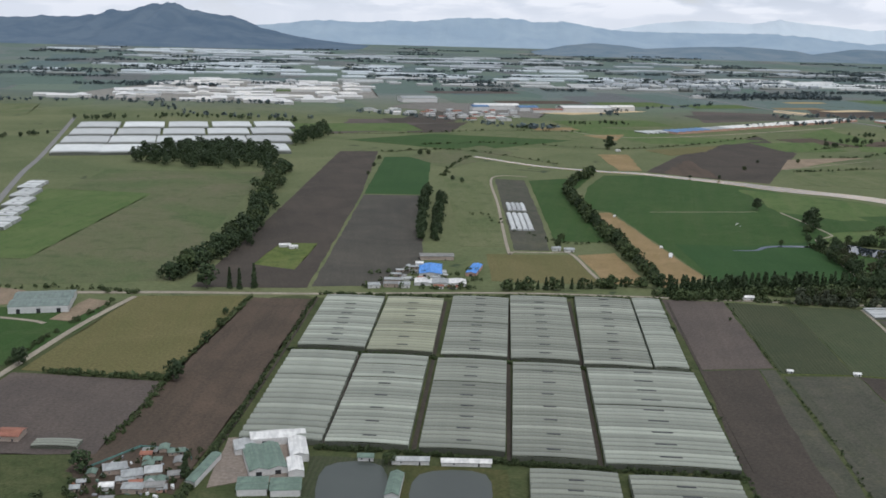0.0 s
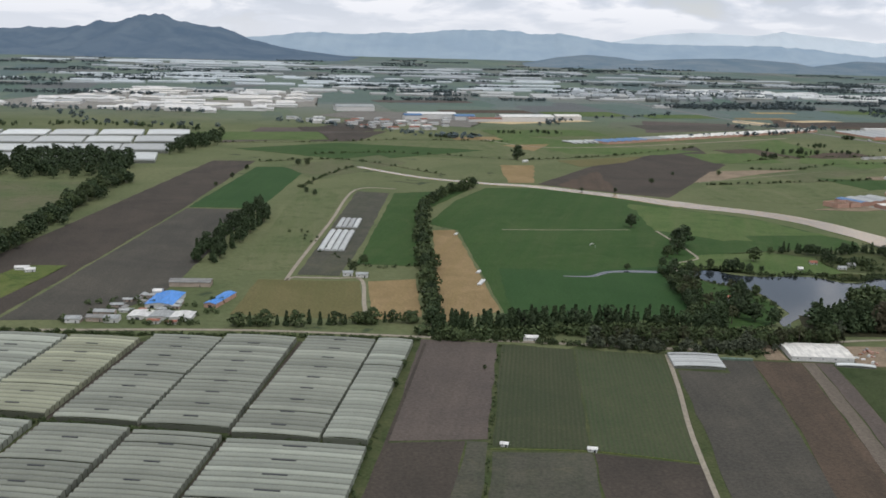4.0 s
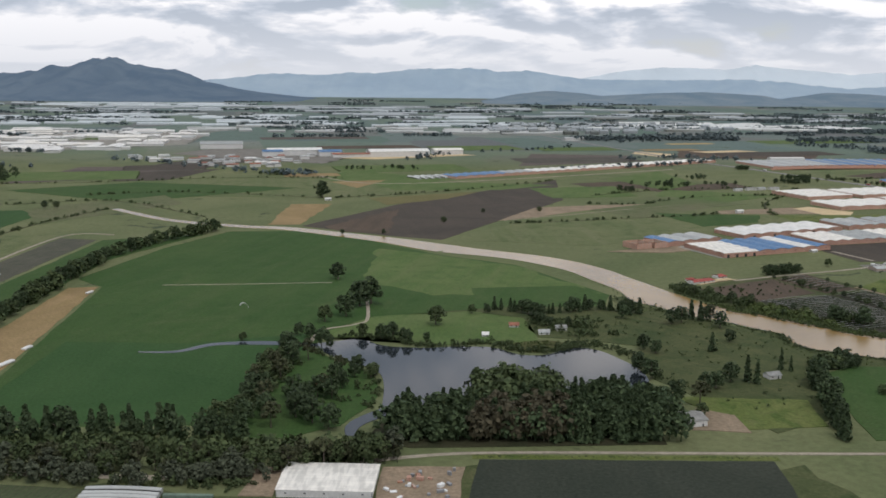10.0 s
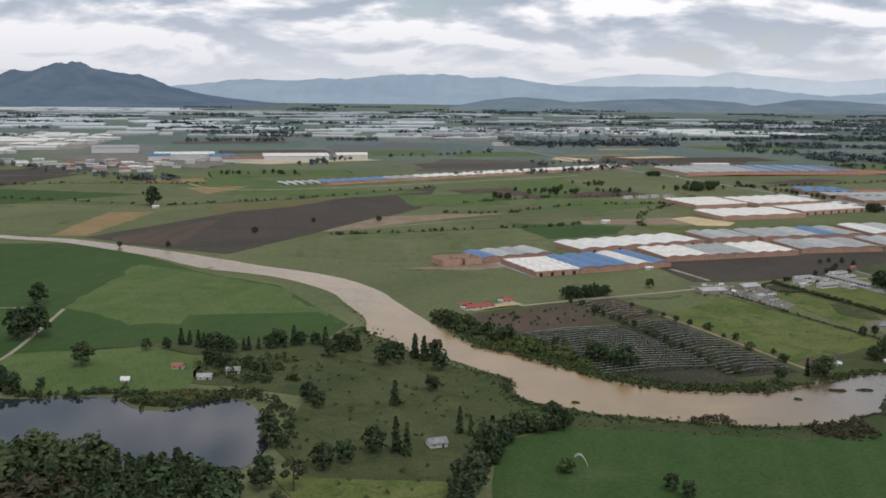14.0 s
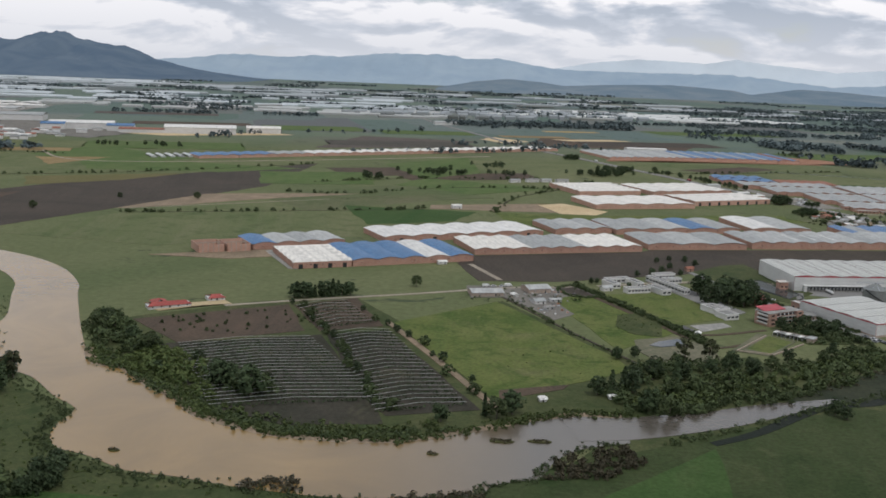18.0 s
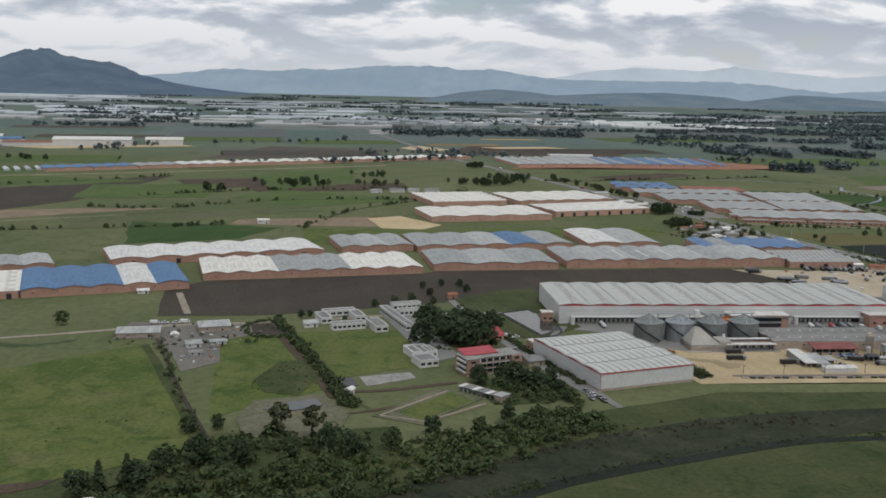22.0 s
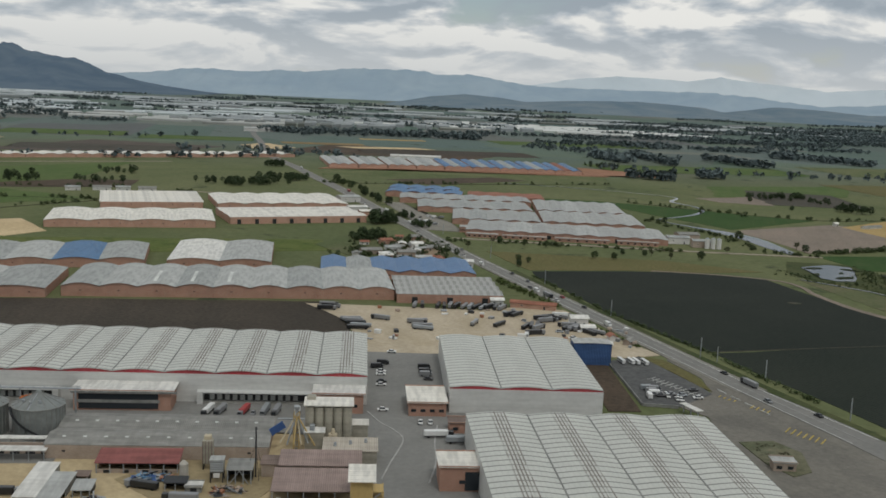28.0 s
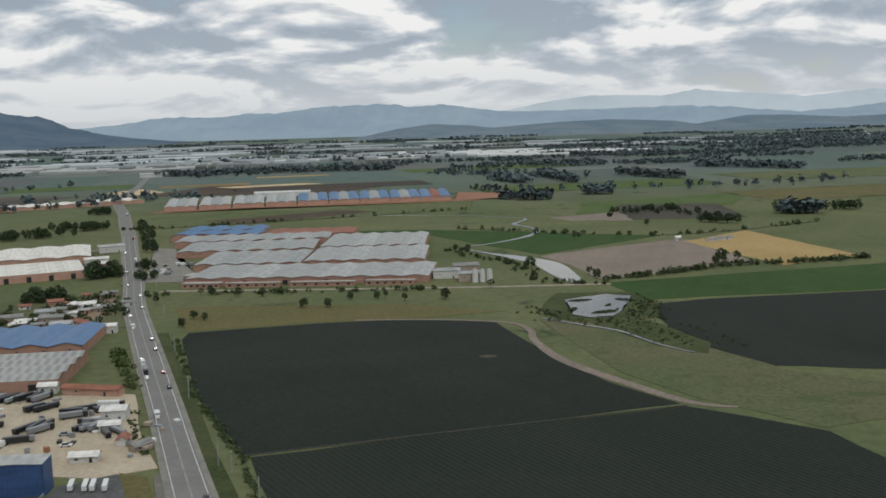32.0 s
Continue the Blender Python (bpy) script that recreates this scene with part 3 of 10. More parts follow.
def between(first, second, z, pairs, steps=168):
    """A sheet between two banks, each a line of points; pairs says which points face one another."""
    def even(line, marks):
        line = smooth(line, 6)
        run = [0.0]
        for a, b in zip(line, line[1:]):
            run.append(run[-1] + math.hypot(b[0] - a[0], b[1] - a[1]))
        us = np.interp(np.linspace(0, len(marks) - 1, steps + 1), range(len(marks)), [run[6 * k] for k in marks])
        return list(zip(np.interp(us, run, [p[0] for p in line]), np.interp(us, run, [p[1] for p in line])))
    a, b = even(first, [p[0] for p in pairs]), even(second, [p[1] for p in pairs])
    k = steps + 1
    vs = [(float(x), float(y), z) for x, y in a + b]
    return vs, [(i, i + 1, i + 1 + k, i + k) for i in range(steps)]


LAID = []


def patch(name, pts, material, z, label, category="field", edge=0.5):
    """A piece of the ground: a thin slab with an uneven outline; no two lie at one height."""
    LAID.append(name)
    z += 0.0004 * len(LAID)
    ob = part(name, prism(ragged(list(pts), 9.0, edge, len(name) + len(pts)) if edge else list(pts), -0.2, z), material)
    return tagged(ob, label, category, "", "structure")


def ribbon(name, line, material, z, label, category="road"):
    """A strip of ground along (x, y, width) points."""
    line = smooth(line, 6)
    LAID.append(name)
    z += 0.0002 * len(LAID)
    lo, hi = [], []
    for i, (x, y, w) in enumerate(line):
        a, b = line[max(i - 1, 0)], line[min(i + 1, len(line) - 1)]
        d = math.hypot(b[0] - a[0], b[1] - a[1]) or 1
        nx, ny = -(b[1] - a[1]) / d * w / 2, (b[0] - a[0]) / d * w / 2
        lo.append((x + nx, y + ny)), hi.append((x - nx, y - ny))
    k = len(line)
    vs = [(*p, z) for p in lo] + [(*p, z) for p in hi] + [(*p, -0.2) for p in lo] + [(*p, -0.2) for p in hi]
    fs = []
    for i in range(k - 1):
        fs += [(i + k, i + k + 1, i + 1, i), (i, i + 1, i + 1 + 2 * k, i + 2 * k), (i + 3 * k, i + 1 + 3 * k, i + 1 + k, i + k)]
    return tagged(part(name, (vs, fs), material), label, category, "", "structure")

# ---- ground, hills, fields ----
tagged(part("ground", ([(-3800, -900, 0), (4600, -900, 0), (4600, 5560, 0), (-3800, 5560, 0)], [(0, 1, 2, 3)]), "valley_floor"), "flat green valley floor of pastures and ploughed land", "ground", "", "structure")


def hills(name, y, profile, front, back, material, label, step=16.0, rough=0.10):
    """A ridge along x: (x, height) points give its crest, noise its spurs and gullies."""
    xs = [p[0] for p in profile]
    hs = [p[1] for p in profile]
    cols = int((xs[-1] - xs[0]) / step) + 1
    front_v = [i / 12 for i in range(13)]
    back_v = [1.0, 1.1, 1.25]
    rows_ = len(front_v) + len(back_v)
    vs, fs = [], []
    for i in range(cols):
        x = xs[0] + i * step
        h = float(np.interp(x, xs, hs))
        for v in front_v + back_v:
            yy = y - front * (1 - v) if v <= 1 else y + back * (v - 1) * 4
            lift = max(0.0, v if v <= 1 else 1 - (v - 1) * 3.4)
            spur = noise.fractal(Vector((x * 0.006, yy * 0.005, y * 0.01)), 1.0, 2.0, 5)
            crest = noise.fractal(Vector((x * 0.02, 3.1, y * 0.01)), 1.0, 2.0, 4)
            z = h * (lift ** 1.35 * (1 + 0.45 * spur * (1 - min(1, lift)) * 2) + rough * 0.25 * crest * lift) - 1.5 * (1 - lift)
            vs.append((x, yy + 25 * spur, z))
    for i in range(cols - 1):
        for j in range(rows_ - 1):
            if j == len(front_v) - 1:
                continue  # the crest is a sharp edge
            a = i * rows_ + j
            fs.append((a, a + rows_, a + rows_ + 1, a + 1))
    ob = part(name, (vs, fs), material)
    for f in ob.data.polygons:
        f.use_smooth = True
    return tagged(ob, label, "hills", "", "structure")


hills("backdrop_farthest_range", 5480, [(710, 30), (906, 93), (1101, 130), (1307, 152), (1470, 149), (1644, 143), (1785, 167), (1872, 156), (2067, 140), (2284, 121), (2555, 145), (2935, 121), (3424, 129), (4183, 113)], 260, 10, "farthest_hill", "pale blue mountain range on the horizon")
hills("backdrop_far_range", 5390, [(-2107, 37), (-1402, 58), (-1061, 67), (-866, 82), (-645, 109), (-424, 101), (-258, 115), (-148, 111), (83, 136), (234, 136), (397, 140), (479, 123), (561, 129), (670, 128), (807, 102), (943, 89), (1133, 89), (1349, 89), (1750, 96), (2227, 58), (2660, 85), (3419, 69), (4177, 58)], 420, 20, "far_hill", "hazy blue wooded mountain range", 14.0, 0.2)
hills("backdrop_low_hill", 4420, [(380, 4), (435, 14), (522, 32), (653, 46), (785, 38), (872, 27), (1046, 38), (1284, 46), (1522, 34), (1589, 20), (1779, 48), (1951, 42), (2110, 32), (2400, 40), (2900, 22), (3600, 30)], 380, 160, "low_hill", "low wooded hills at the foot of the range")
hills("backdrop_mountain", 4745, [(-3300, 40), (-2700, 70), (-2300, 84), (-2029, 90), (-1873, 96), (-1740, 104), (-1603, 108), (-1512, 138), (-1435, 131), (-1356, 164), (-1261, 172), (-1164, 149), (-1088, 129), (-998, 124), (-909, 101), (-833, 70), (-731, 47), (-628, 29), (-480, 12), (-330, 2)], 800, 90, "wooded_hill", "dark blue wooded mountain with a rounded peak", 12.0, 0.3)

# fields of the first stretch
patch("ground_verge", [(-200, 230), (-176, 380), (-152, 486), (-60, 494), (118, 505), (258, 492), (318, 516), (412, 520), (430, 400), (340, 230)], "rough_grass", 0.0, "rank dark grass on the verges between plots", "verge", 5.0)
patch("ground_verge", [(424, 752), (470, 790), (505, 803), (524, 770), (560, 808), (598, 735), (640, 745), (640, 700), (600, 672), (556, 668), (520, 656), (484, 668), (444, 708)], "rough_grass", 0.0, "rank olive grass round the orchards", "verge")
patch("field", [(-164, 379), (-105, 374), (-96, 494), (-150, 489)], "olive_field", 0.06, "olive-brown mown field with a hedge round it")
patch("field", [(-114, 290), (-77, 276), (-69.5, 366), (-62.5, 491), (-92, 491), (-103, 380)], "brown_soil", 0.06, "freshly tilled brown earth strip beside a hedge")
patch("field", [(-172, 300), (-109, 303), (-105, 370), (-166, 376)], "plum_soil", 0.06, "bare dark plum ploughed field")
patch("field", [(-240, 380), (-172, 384), (-158, 440), (-160, 470), (-235, 460)], "lush_meadow", 0.05, "green meadow beside a farm lane")
patch("field", [(-297, 896), (-156, 902), (-141, 520), (-223, 503), (-300, 520)], "mixed_pasture", 0.05, "dry green pasture with brown patches")
patch("field", [(-310, 560), (-235, 560), (-225, 780), (-310, 790)], "meadow_pale", 0.08, "greener part of a dry pasture", "field", 1.0)
patch("field", [(-105, 1058), (-65, 1064), (-62, 800), (-68, 512), (-128, 508), (-118, 700)], "dark_soil", 0.06, "long dark ploughed field")
patch("field", [(-56, 1022), (-8, 1035), (-10, 805), (-60, 803)], "green_crop", 0.08, "deep green rectangular crop field")
patch("field", [(-60, 798), (-11, 800), (-9, 560), (-30, 520), (-66, 515)], "grey_soil", 0.08, "grey-brown ploughed field")
patch("field", [(-105, 560), (-80, 550), (-75, 618), (-98, 615)], "lawn", 0.1, "green farm paddock with white sheds")
patch("field", [(4, 900), (44, 910), (42, 620), (15, 620)], "pasture", 0.06, "yellow-green pasture")
patch("field", [(50, 895), (76, 890), (74, 700), (70, 612), (48, 612)], "grey_weeds", 0.08, "grey weedy plot inside a farm track")
patch("field", [(80, 890), (140, 920), (108, 820), (112, 640), (76, 640)], "lush_meadow", 0.06, "green meadow beside a tall hedge")
patch("field", [(30, 600), (82, 602), (90, 532), (30, 535)], "olive_field", 0.06, "yellow-green pasture before the hedge")
patch("field", [(86, 602), (110, 610), (116, 540), (94, 532)], "stubble", 0.06, "dry grass triangle beside a track")
patch("field", [(115, 742), (129, 746), (152, 553), (124, 530)], "stubble", 0.10, "tan harvested stubble strip")
patch("field", [(131, 746), (111, 765), (128, 860), (153, 932), (197, 938), (250, 905), (300, 850), (345, 820), (388, 742), (383, 720), (330, 705), (275, 690), (258, 660), (240, 545), (155, 538)], "lush_meadow", 0.07, "bright green irrigated meadow in the river's bend")
patch("field", [(262, 870), (300, 848), (345, 817), (385, 745), (300, 735), (262, 765)], "meadow_pale", 0.09, "paler green pasture by the river", "field", 3.0)
patch("field", [(319, 754), (373, 763), (384, 742), (378, 716), (322, 716)], "lush_meadow", 0.11, "green square of grass near the river")
patch("field", [(154, 640), (205, 640), (255, 660), (240, 548), (157, 542)], "green_crop", 0.09, "deep green wet meadow")
patch("field", [(117, 506), (149, 504), (142.5, 402), (111, 398)], "plum_soil", 0.06, "plum-grey bare field beside the greenhouses")
patch("field", [(110.5, 396.5), (135.5, 400), (123, 270), (97, 270)], "dark_soil", 0.06, "dark bare earth beside the greenhouses")
patch("field", [(136, 400), (142.5, 399.5), (137, 322), (132, 270), (123.5, 270), (127, 321)], "grey_weeds", 0.065, "grey weedy strip of fallow earth")
patch("field", [(150.5, 502.5), (180, 498), (174.5, 396), (144, 396.5)], "weedy_rows", 0.06, "dull green weedy field in rows")
patch("field", [(180.6, 498), (216, 495), (208, 389), (175, 396)], "potato_rows", 0.07, "green potato field with straight rows")
patch("field", [(143.8, 392), (174.6, 393.5), (172, 327), (167, 270), (134, 270), (139, 322)], "grey_weeds", 0.06, "grey-brown fallow plot behind the weedy field")
patch("field", [(175.2, 393.5), (208, 387), (204, 344), (194, 270), (167.6, 270), (172.6, 327)], "dark_soil", 0.065, "dark tilled plot beside a dirt track")
patch("field", [(218, 476), (249, 473), (246, 425), (238, 330), (207, 310)], "grey_soil", 0.06, "dark grey fallow plot")
patch("field", [(238, 490), (251, 490), (249, 473), (238, 473)], "grey_soil", 0.07, "grey bare plot beside a poly tunnel")
patch("field", [(250.5, 490), (270, 489.5), (266, 440), (258, 350), (239, 350), (247, 425)], "brown_soil", 0.06, "brown field with crop rows")
patch("field", [(270.3, 490), (275.5, 490), (272, 440), (264, 350), (258.4, 350), (266.4, 440)], "fallow_strip", 0.07, "pale bare strip between two fields")
patch("field", [(275.7, 490), (282.5, 489.5), (279, 440), (271, 350), (264.4, 350), (272.3, 440)], "plum_soil", 0.065, "dark plum bare strip")
patch("field", [(283, 484.5), (313, 482), (316, 458), (302, 360), (271.5, 350), (279.4, 440)], "loop_meadow", 0.06, "dark green crop field")
patch("field", [(320, 520), (404, 522), (402, 476), (380, 430), (318, 425), (314, 473)], "charcoal_field", 0.06, "dark charcoal field with faint tracks")
patch("field", [(318, 523.5), (406, 525.5), (406, 522.5), (318, 520.5)], "lawn", 0.08, "strip of bright grass beside the road")

# across the river and round the brickworks
patch("field", [(198, 961), (259, 1088), (330, 1190), (410, 1300), (402, 1131), (341, 999), (300, 906), (263, 922)], "dark_soil", 0.06, "dark ploughed field beyond the river")
patch("field", [(215, 960), (262, 1060), (262, 930), (232, 936)], "brown_soil", 0.09, "brown earth corner of a ploughed field", "field", 3.0)
patch("field", [(341, 999), (373, 1076), (420, 1095), (470, 1109), (410, 1060), (375, 1024)], "bare_earth", 0.10, "pale sandy scar in the grass")
patch("field", [(350, 985), (420, 1050), (520, 1110), (600, 1050), (560, 960), (450, 925), (400, 890), (320, 905)], "pasture", 0.05, "wide green pasture before the brick halls")
patch("field", [(-20, 1130), (190, 1130), (330, 1190), (300, 1300), (60, 1290), (-50, 1240)], "pasture", 0.05, "wide green pasture")
patch("field", [(560, 1045), (625, 1050), (745, 1085), (760, 1060), (640, 1015), (570, 990)], "lawn", 0.05, "green pasture between factory halls")
patch("field", [(500, 1200), (600, 1245), (590, 1290), (480, 1240)], "brown_soil", 0.06, "reddish tilled field")
patch("field", [(589, 1088), (606, 1101), (632, 1070), (623, 1052), (601, 1052)], "pale_sand", 0.12, "levelled yellow sand building plot", "ground")
patch("field", [(520, 1068), (590, 1094), (601, 1056), (520, 1050)], "bare_earth", 0.10, "brown graded earth", "ground")
patch("field", [(541, 880), (549, 899), (632, 929), (637, 935), (690, 947), (770, 964), (784, 925), (795, 904), (674, 893), (640, 874), (585, 848), (551, 842)], "dark_soil", 0.07, "dark ploughed field between the factories")
patch("field", [(435, 757), (482, 787), (494, 752), (458, 731)], "brown_soil", 0.07, "brown orchard plot with young trees")
patch("field", [(484, 786), (505, 802), (519, 762), (499, 752)], "brown_soil", 0.08, "reddish tilled plot with furrows")
patch("field", [(452, 729), (500, 748), (522, 690), (528, 668), (504, 664), (480, 676)], "orchard_floor", 0.07, "orchard ground under white trellis lines")
patch("field", [(502, 748), (521, 757), (552, 682), (528, 674), (520, 690)], "orchard_floor", 0.08, "orchard ground under white trellis lines")
patch("field", [(522, 768), (558, 806), (594, 737), (597, 724), (556, 690)], "lawn", 0.07, "bright green grazed paddock")
patch("field", [(578, 816), (596, 826), (618, 770), (596, 745)], "lawn", 0.08, "bright green paddock beside a hedge")
patch("field", [(600, 827), (634, 834), (645, 797), (628, 786), (621, 780)], "lawn", 0.08, "mown green football pitch")
patch("ground_court", [(626, 782), (639, 788), (641, 783), (629, 774)], "concrete", 0.14, "worn concrete sports court", "court", 0)
patch("ground_court", [(620, 780), (624, 781.5), (627, 774.5), (623, 772)], "dark_asphalt", 0.14, "small dark playing court", "court", 0)
patch("field", [(600, 690), (660, 745), (720, 780), (800, 790), (860, 780), (840, 700), (700, 640), (600, 600), (560, 630)], "rough_grass", 0.05, "rough green floodplain by the stream")
patch("field", [(480, 622), (560, 640), (600, 665), (640, 690), (700, 730), (720, 640), (600, 560), (470, 560)], "loop_meadow", 0.06, "green irrigated meadow in the river's loop")
patch("field", [(640, 705), (662, 722), (690, 744), (715, 752), (800, 786), (800, 730), (720, 700), (676, 690)], "rough_grass", 0.07, "rough green grass below the mill")
ribbon("ground_marsh", [(634, 693, 6), (648, 705, 12), (664, 716, 16), (690, 735, 18), (722, 752, 18), (760, 764, 15), (800, 770, 12)], "marsh", 0.16, "dark grey-green reed marsh in an old river arm", "marsh")
ribbon("ground_bank", [(608, 665, 2.5), (622, 675, 3), (644.5, 697, 4), (661, 703, 4), (677, 716, 4), (705, 732, 3.5), (735, 746, 3), (770, 752, 2)], "dark_crop", 0.17, "flat dark strip along the bank of the old river arm", "bank")

# works yard and factory ground
patch("ground_yard", [(700, 832), (717, 787), (776, 796), (812, 800), (812, 845), (790, 850), (700, 842)], "dusty_yard", 0.10, "dusty yellow earth yard of a feed mill", "yard")
patch("ground_yard", [(816, 964), (832, 973), (843, 970), (851, 950), (860, 931), (865, 922), (856, 917), (846, 918), (842, 908), (800, 906), (790, 908), (780, 940), (764, 960)], "truck_yard", 0.10, "dusty truck park of bare yellow earth", "yard")
patch("pavement_works", [(678, 846), (700, 838), (746, 842), (784, 846), (812, 848), (812, 866), (797, 868), (740, 860), (684, 853)], "paving", 0.13, "grey asphalt of the loading court", "pavement", 0)
patch("pavement_lane", [(788, 908), (809, 910), (816, 862), (826, 802), (806, 800), (796, 850), (792, 880)], "paving", 0.14, "grey asphalt service lane between halls", "pavement", 0)
patch("pavement_parking", [(851, 913), (855, 879), (863, 878), (872, 889), (871, 893), (861, 916), (859, 919)], "dark_asphalt", 0.15, "dark asphalt car park", "car park", 0)
patch("ground_entrance", [(863, 878), (872, 890), (872, 902), (866, 917), (867, 924), (882, 893), (898, 858), (912, 820), (880, 800), (868, 845), (868, 872)], "gravel_asphalt", 0.12, "broad asphalt forecourt with worn markings", "pavement", 0)
patch("ground_verge", [(859, 919.5), (865, 917), (871, 904), (872.5, 891), (870.5, 894), (866, 905)], "olive_field", 0.18, "dry grass verge by the road", "verge", 0)
patch("ground_plot", [(843, 907), (850, 911), (854, 873), (847, 872)], "brown_soil", 0.16, "bare reddish-brown earth plot", "ground", 0)

# the east: black fields, greenhouse works, river meadows
patch("field", [(834, 1036), (869, 1047), (896, 1052), (922, 1046), (935, 1008), (948, 977), (961, 959), (921, 943.4), (878.5, 928), (869, 945), (861, 961), (854, 976), (844, 1004), (835, 1027)], "dark_crop", 0.06, "almost black tilled field beside the highway")
patch("field", [(880, 927.5), (921, 943.2), (962, 957), (985, 940), (1010, 860), (960, 760), (922, 830), (902, 878), (889, 905)], "ridged_crop", 0.06, "dark field with fine green crop ridges")
patch("field", [(969, 1069), (989, 1077), (1060, 1090), (1060, 990), (1014, 985), (985, 990), (971, 1020)], "dark_crop", 0.06, "dark tilled field beyond the marsh")
patch("field", [(816, 1078), (890, 1077), (925, 1062), (902, 1053), (869, 1049), (833, 1038)], "olive_field", 0.07, "dry olive-brown grass strip")
ribbon("ground_bank", [(880, 1051, 1.2), (905, 1050, 1.6), (926, 1044, 1.8), (932, 1033, 2), (933, 1020, 2.2), (939, 998, 3), (951, 977, 3), (963, 960, 2.4), (972, 956, 1)], "fallow", 0.13, "bare earth bank round the black field", "bank")
patch("field", [(935, 1048), (962, 1068), (972, 1018), (990, 985), (1030, 960), (985, 942), (966, 962), (952, 985)], "mixed_pasture", 0.06, "green marsh meadow")
patch("field", [(760, 1300), (880, 1300), (1000, 1250), (940, 1190), (880, 1280), (800, 1290)], "lush_meadow", 0.05, "green pasture behind the works")
patch("field", [(940, 1183), (946, 1191), (1004, 1234), (1014, 1230), (1023, 1154), (1003, 1142), (971, 1125), (959, 1120), (951, 1156)], "fallow", 0.07, "grey-pink fallow field")
patch("field", [(1007, 1225), (1044, 1265), (1068, 1169), (1031, 1146)], "straw", 0.09, "golden harvested grain field")
patch("field", [(960, 1112), (1080, 1150), (1120, 1110), (1060, 1092), (970, 1078)], "lush_meadow", 0.06, "green meadow")
patch("field", [(700, 1330), (900, 1420), (900, 1500), (680, 1440)], "pasture", 0.05, "wide green pasture along the highway")
patch("field", [(985, 1330), (1060, 1330), (1060, 1420), (1000, 1430)], "grey_soil", 0.06, "grey-brown fallow field")

# paler and browner parcels of the middle plain
DITCHES = []
for m_, tall, q in (("brown_soil", "reddish tilled field", [(421, 1268), (525, 1318), (515, 1251), (452, 1213)]), ("mixed_pasture", "dry brownish pasture", [(410, 1079), (485, 1165), (526, 1094), (449, 1018)]), ("meadow_pale", "fresh green pasture", [(201, 1285), (406, 1255), (349, 1204), (250, 1192)]),
                    ("lush_meadow", "deep green pasture", [(467, 1050), (549, 1044), (537, 1004), (489, 978)]), ("meadow_pale", "fresh green pasture", [(509, 1222), (608, 1184), (544, 1126), (488, 1169)]), ("olive_field", "small olive-brown field", [(555, 1075), (597, 1100), (583, 1057), (558, 1049)]),
                    ("grey_soil", "grey ploughed field", [(-81, 1338), (-2, 1600), (55, 1495), (-32, 1268)]), ("meadow_pale", "fresh green pasture", [(184, 1395), (300, 1298), (247, 1230), (164, 1284)]), ("lush_meadow", "deep green pasture", [(-107, 1160), (-9, 1240), (160, 1206), (31, 1084)]),
                    ("stubble", "small dry stubble field", [(178, 1264), (235, 1286), (212, 1210)]), ("mixed_pasture", "dry brownish pasture", [(-36, 1036), (48, 1135), (80, 1080), (10, 952)]), ("meadow_pale", "fresh green pasture", [(376, 1222), (463, 1248), (474, 1164), (394, 1143)]),
                    ("meadow_pale", "fresh green pasture", [(466, 1320), (538, 1415), (552, 1276), (508, 1216)]), ("meadow_pale", "fresh green pasture", [(976, 1448), (1104, 1512), (1070, 1413), (967, 1366)]), ("brown_soil", "reddish tilled field", [(735, 1376), (812, 1436), (840, 1420), (770, 1352)])):
    patch("field", q, m_, 0.052, tall + " of the plain with uneven edges", "field", 1.5)

for m_, tall, q in (("stubble", "tan dry parcel by the river", [(170, 1082), (204, 1087), (196, 969), (173, 966)]), ("plum_soil", "dark brown tilled strip", [(407, 1656), (546, 1638), (518, 1532), (380, 1462)]), ("pale_sand", "bare sandy strip", [(567, 1725), (609, 1672), (585, 1618), (550, 1679)]),
                    ("brown_soil", "dark reddish tilled strip", [(633, 1763), (819, 1699), (782, 1605), (600, 1611)]), ("plum_soil", "dark plum tilled parcel", [(-125, 1396), (-15, 1419), (-48, 1266), (-137, 1214)]), ("dark_soil", "dark ploughed parcel", [(-52, 1330), (38, 1392), (12, 1259), (-41, 1249)]),
                    ("fallow", "patch of pale trampled earth", [(950, 1350), (994, 1379), (996, 1324), (962, 1330)]), ("olive_field", "dry olive parcel", [(230, 1130), (330, 1190), (300, 1130), (250, 1085)]), ("mixed_pasture", "patchy pasture beside the dark field", [(420, 1110), (500, 1165), (560, 1115), (470, 1060)])):
    patch("field", q, m_, 0.056, tall + " of the plain", "field", 1.5)
patch("ground_site", [(-620, 1640), (-480, 1600), (-255, 1646), (-110, 1774), (-150, 2080), (-400, 2130), (-540, 2060), (-600, 1800)], "shoulder", 0.05, "pale dusty ground between industrial halls", "ground", 3.0)
patch("ground_site", [(-80, 1600), (20, 1527), (142, 1470), (170, 1608), (62, 1700), (-40, 1700)], "gravel_asphalt", 0.05, "pale streets and yards of a distant village", "ground", 3.0)
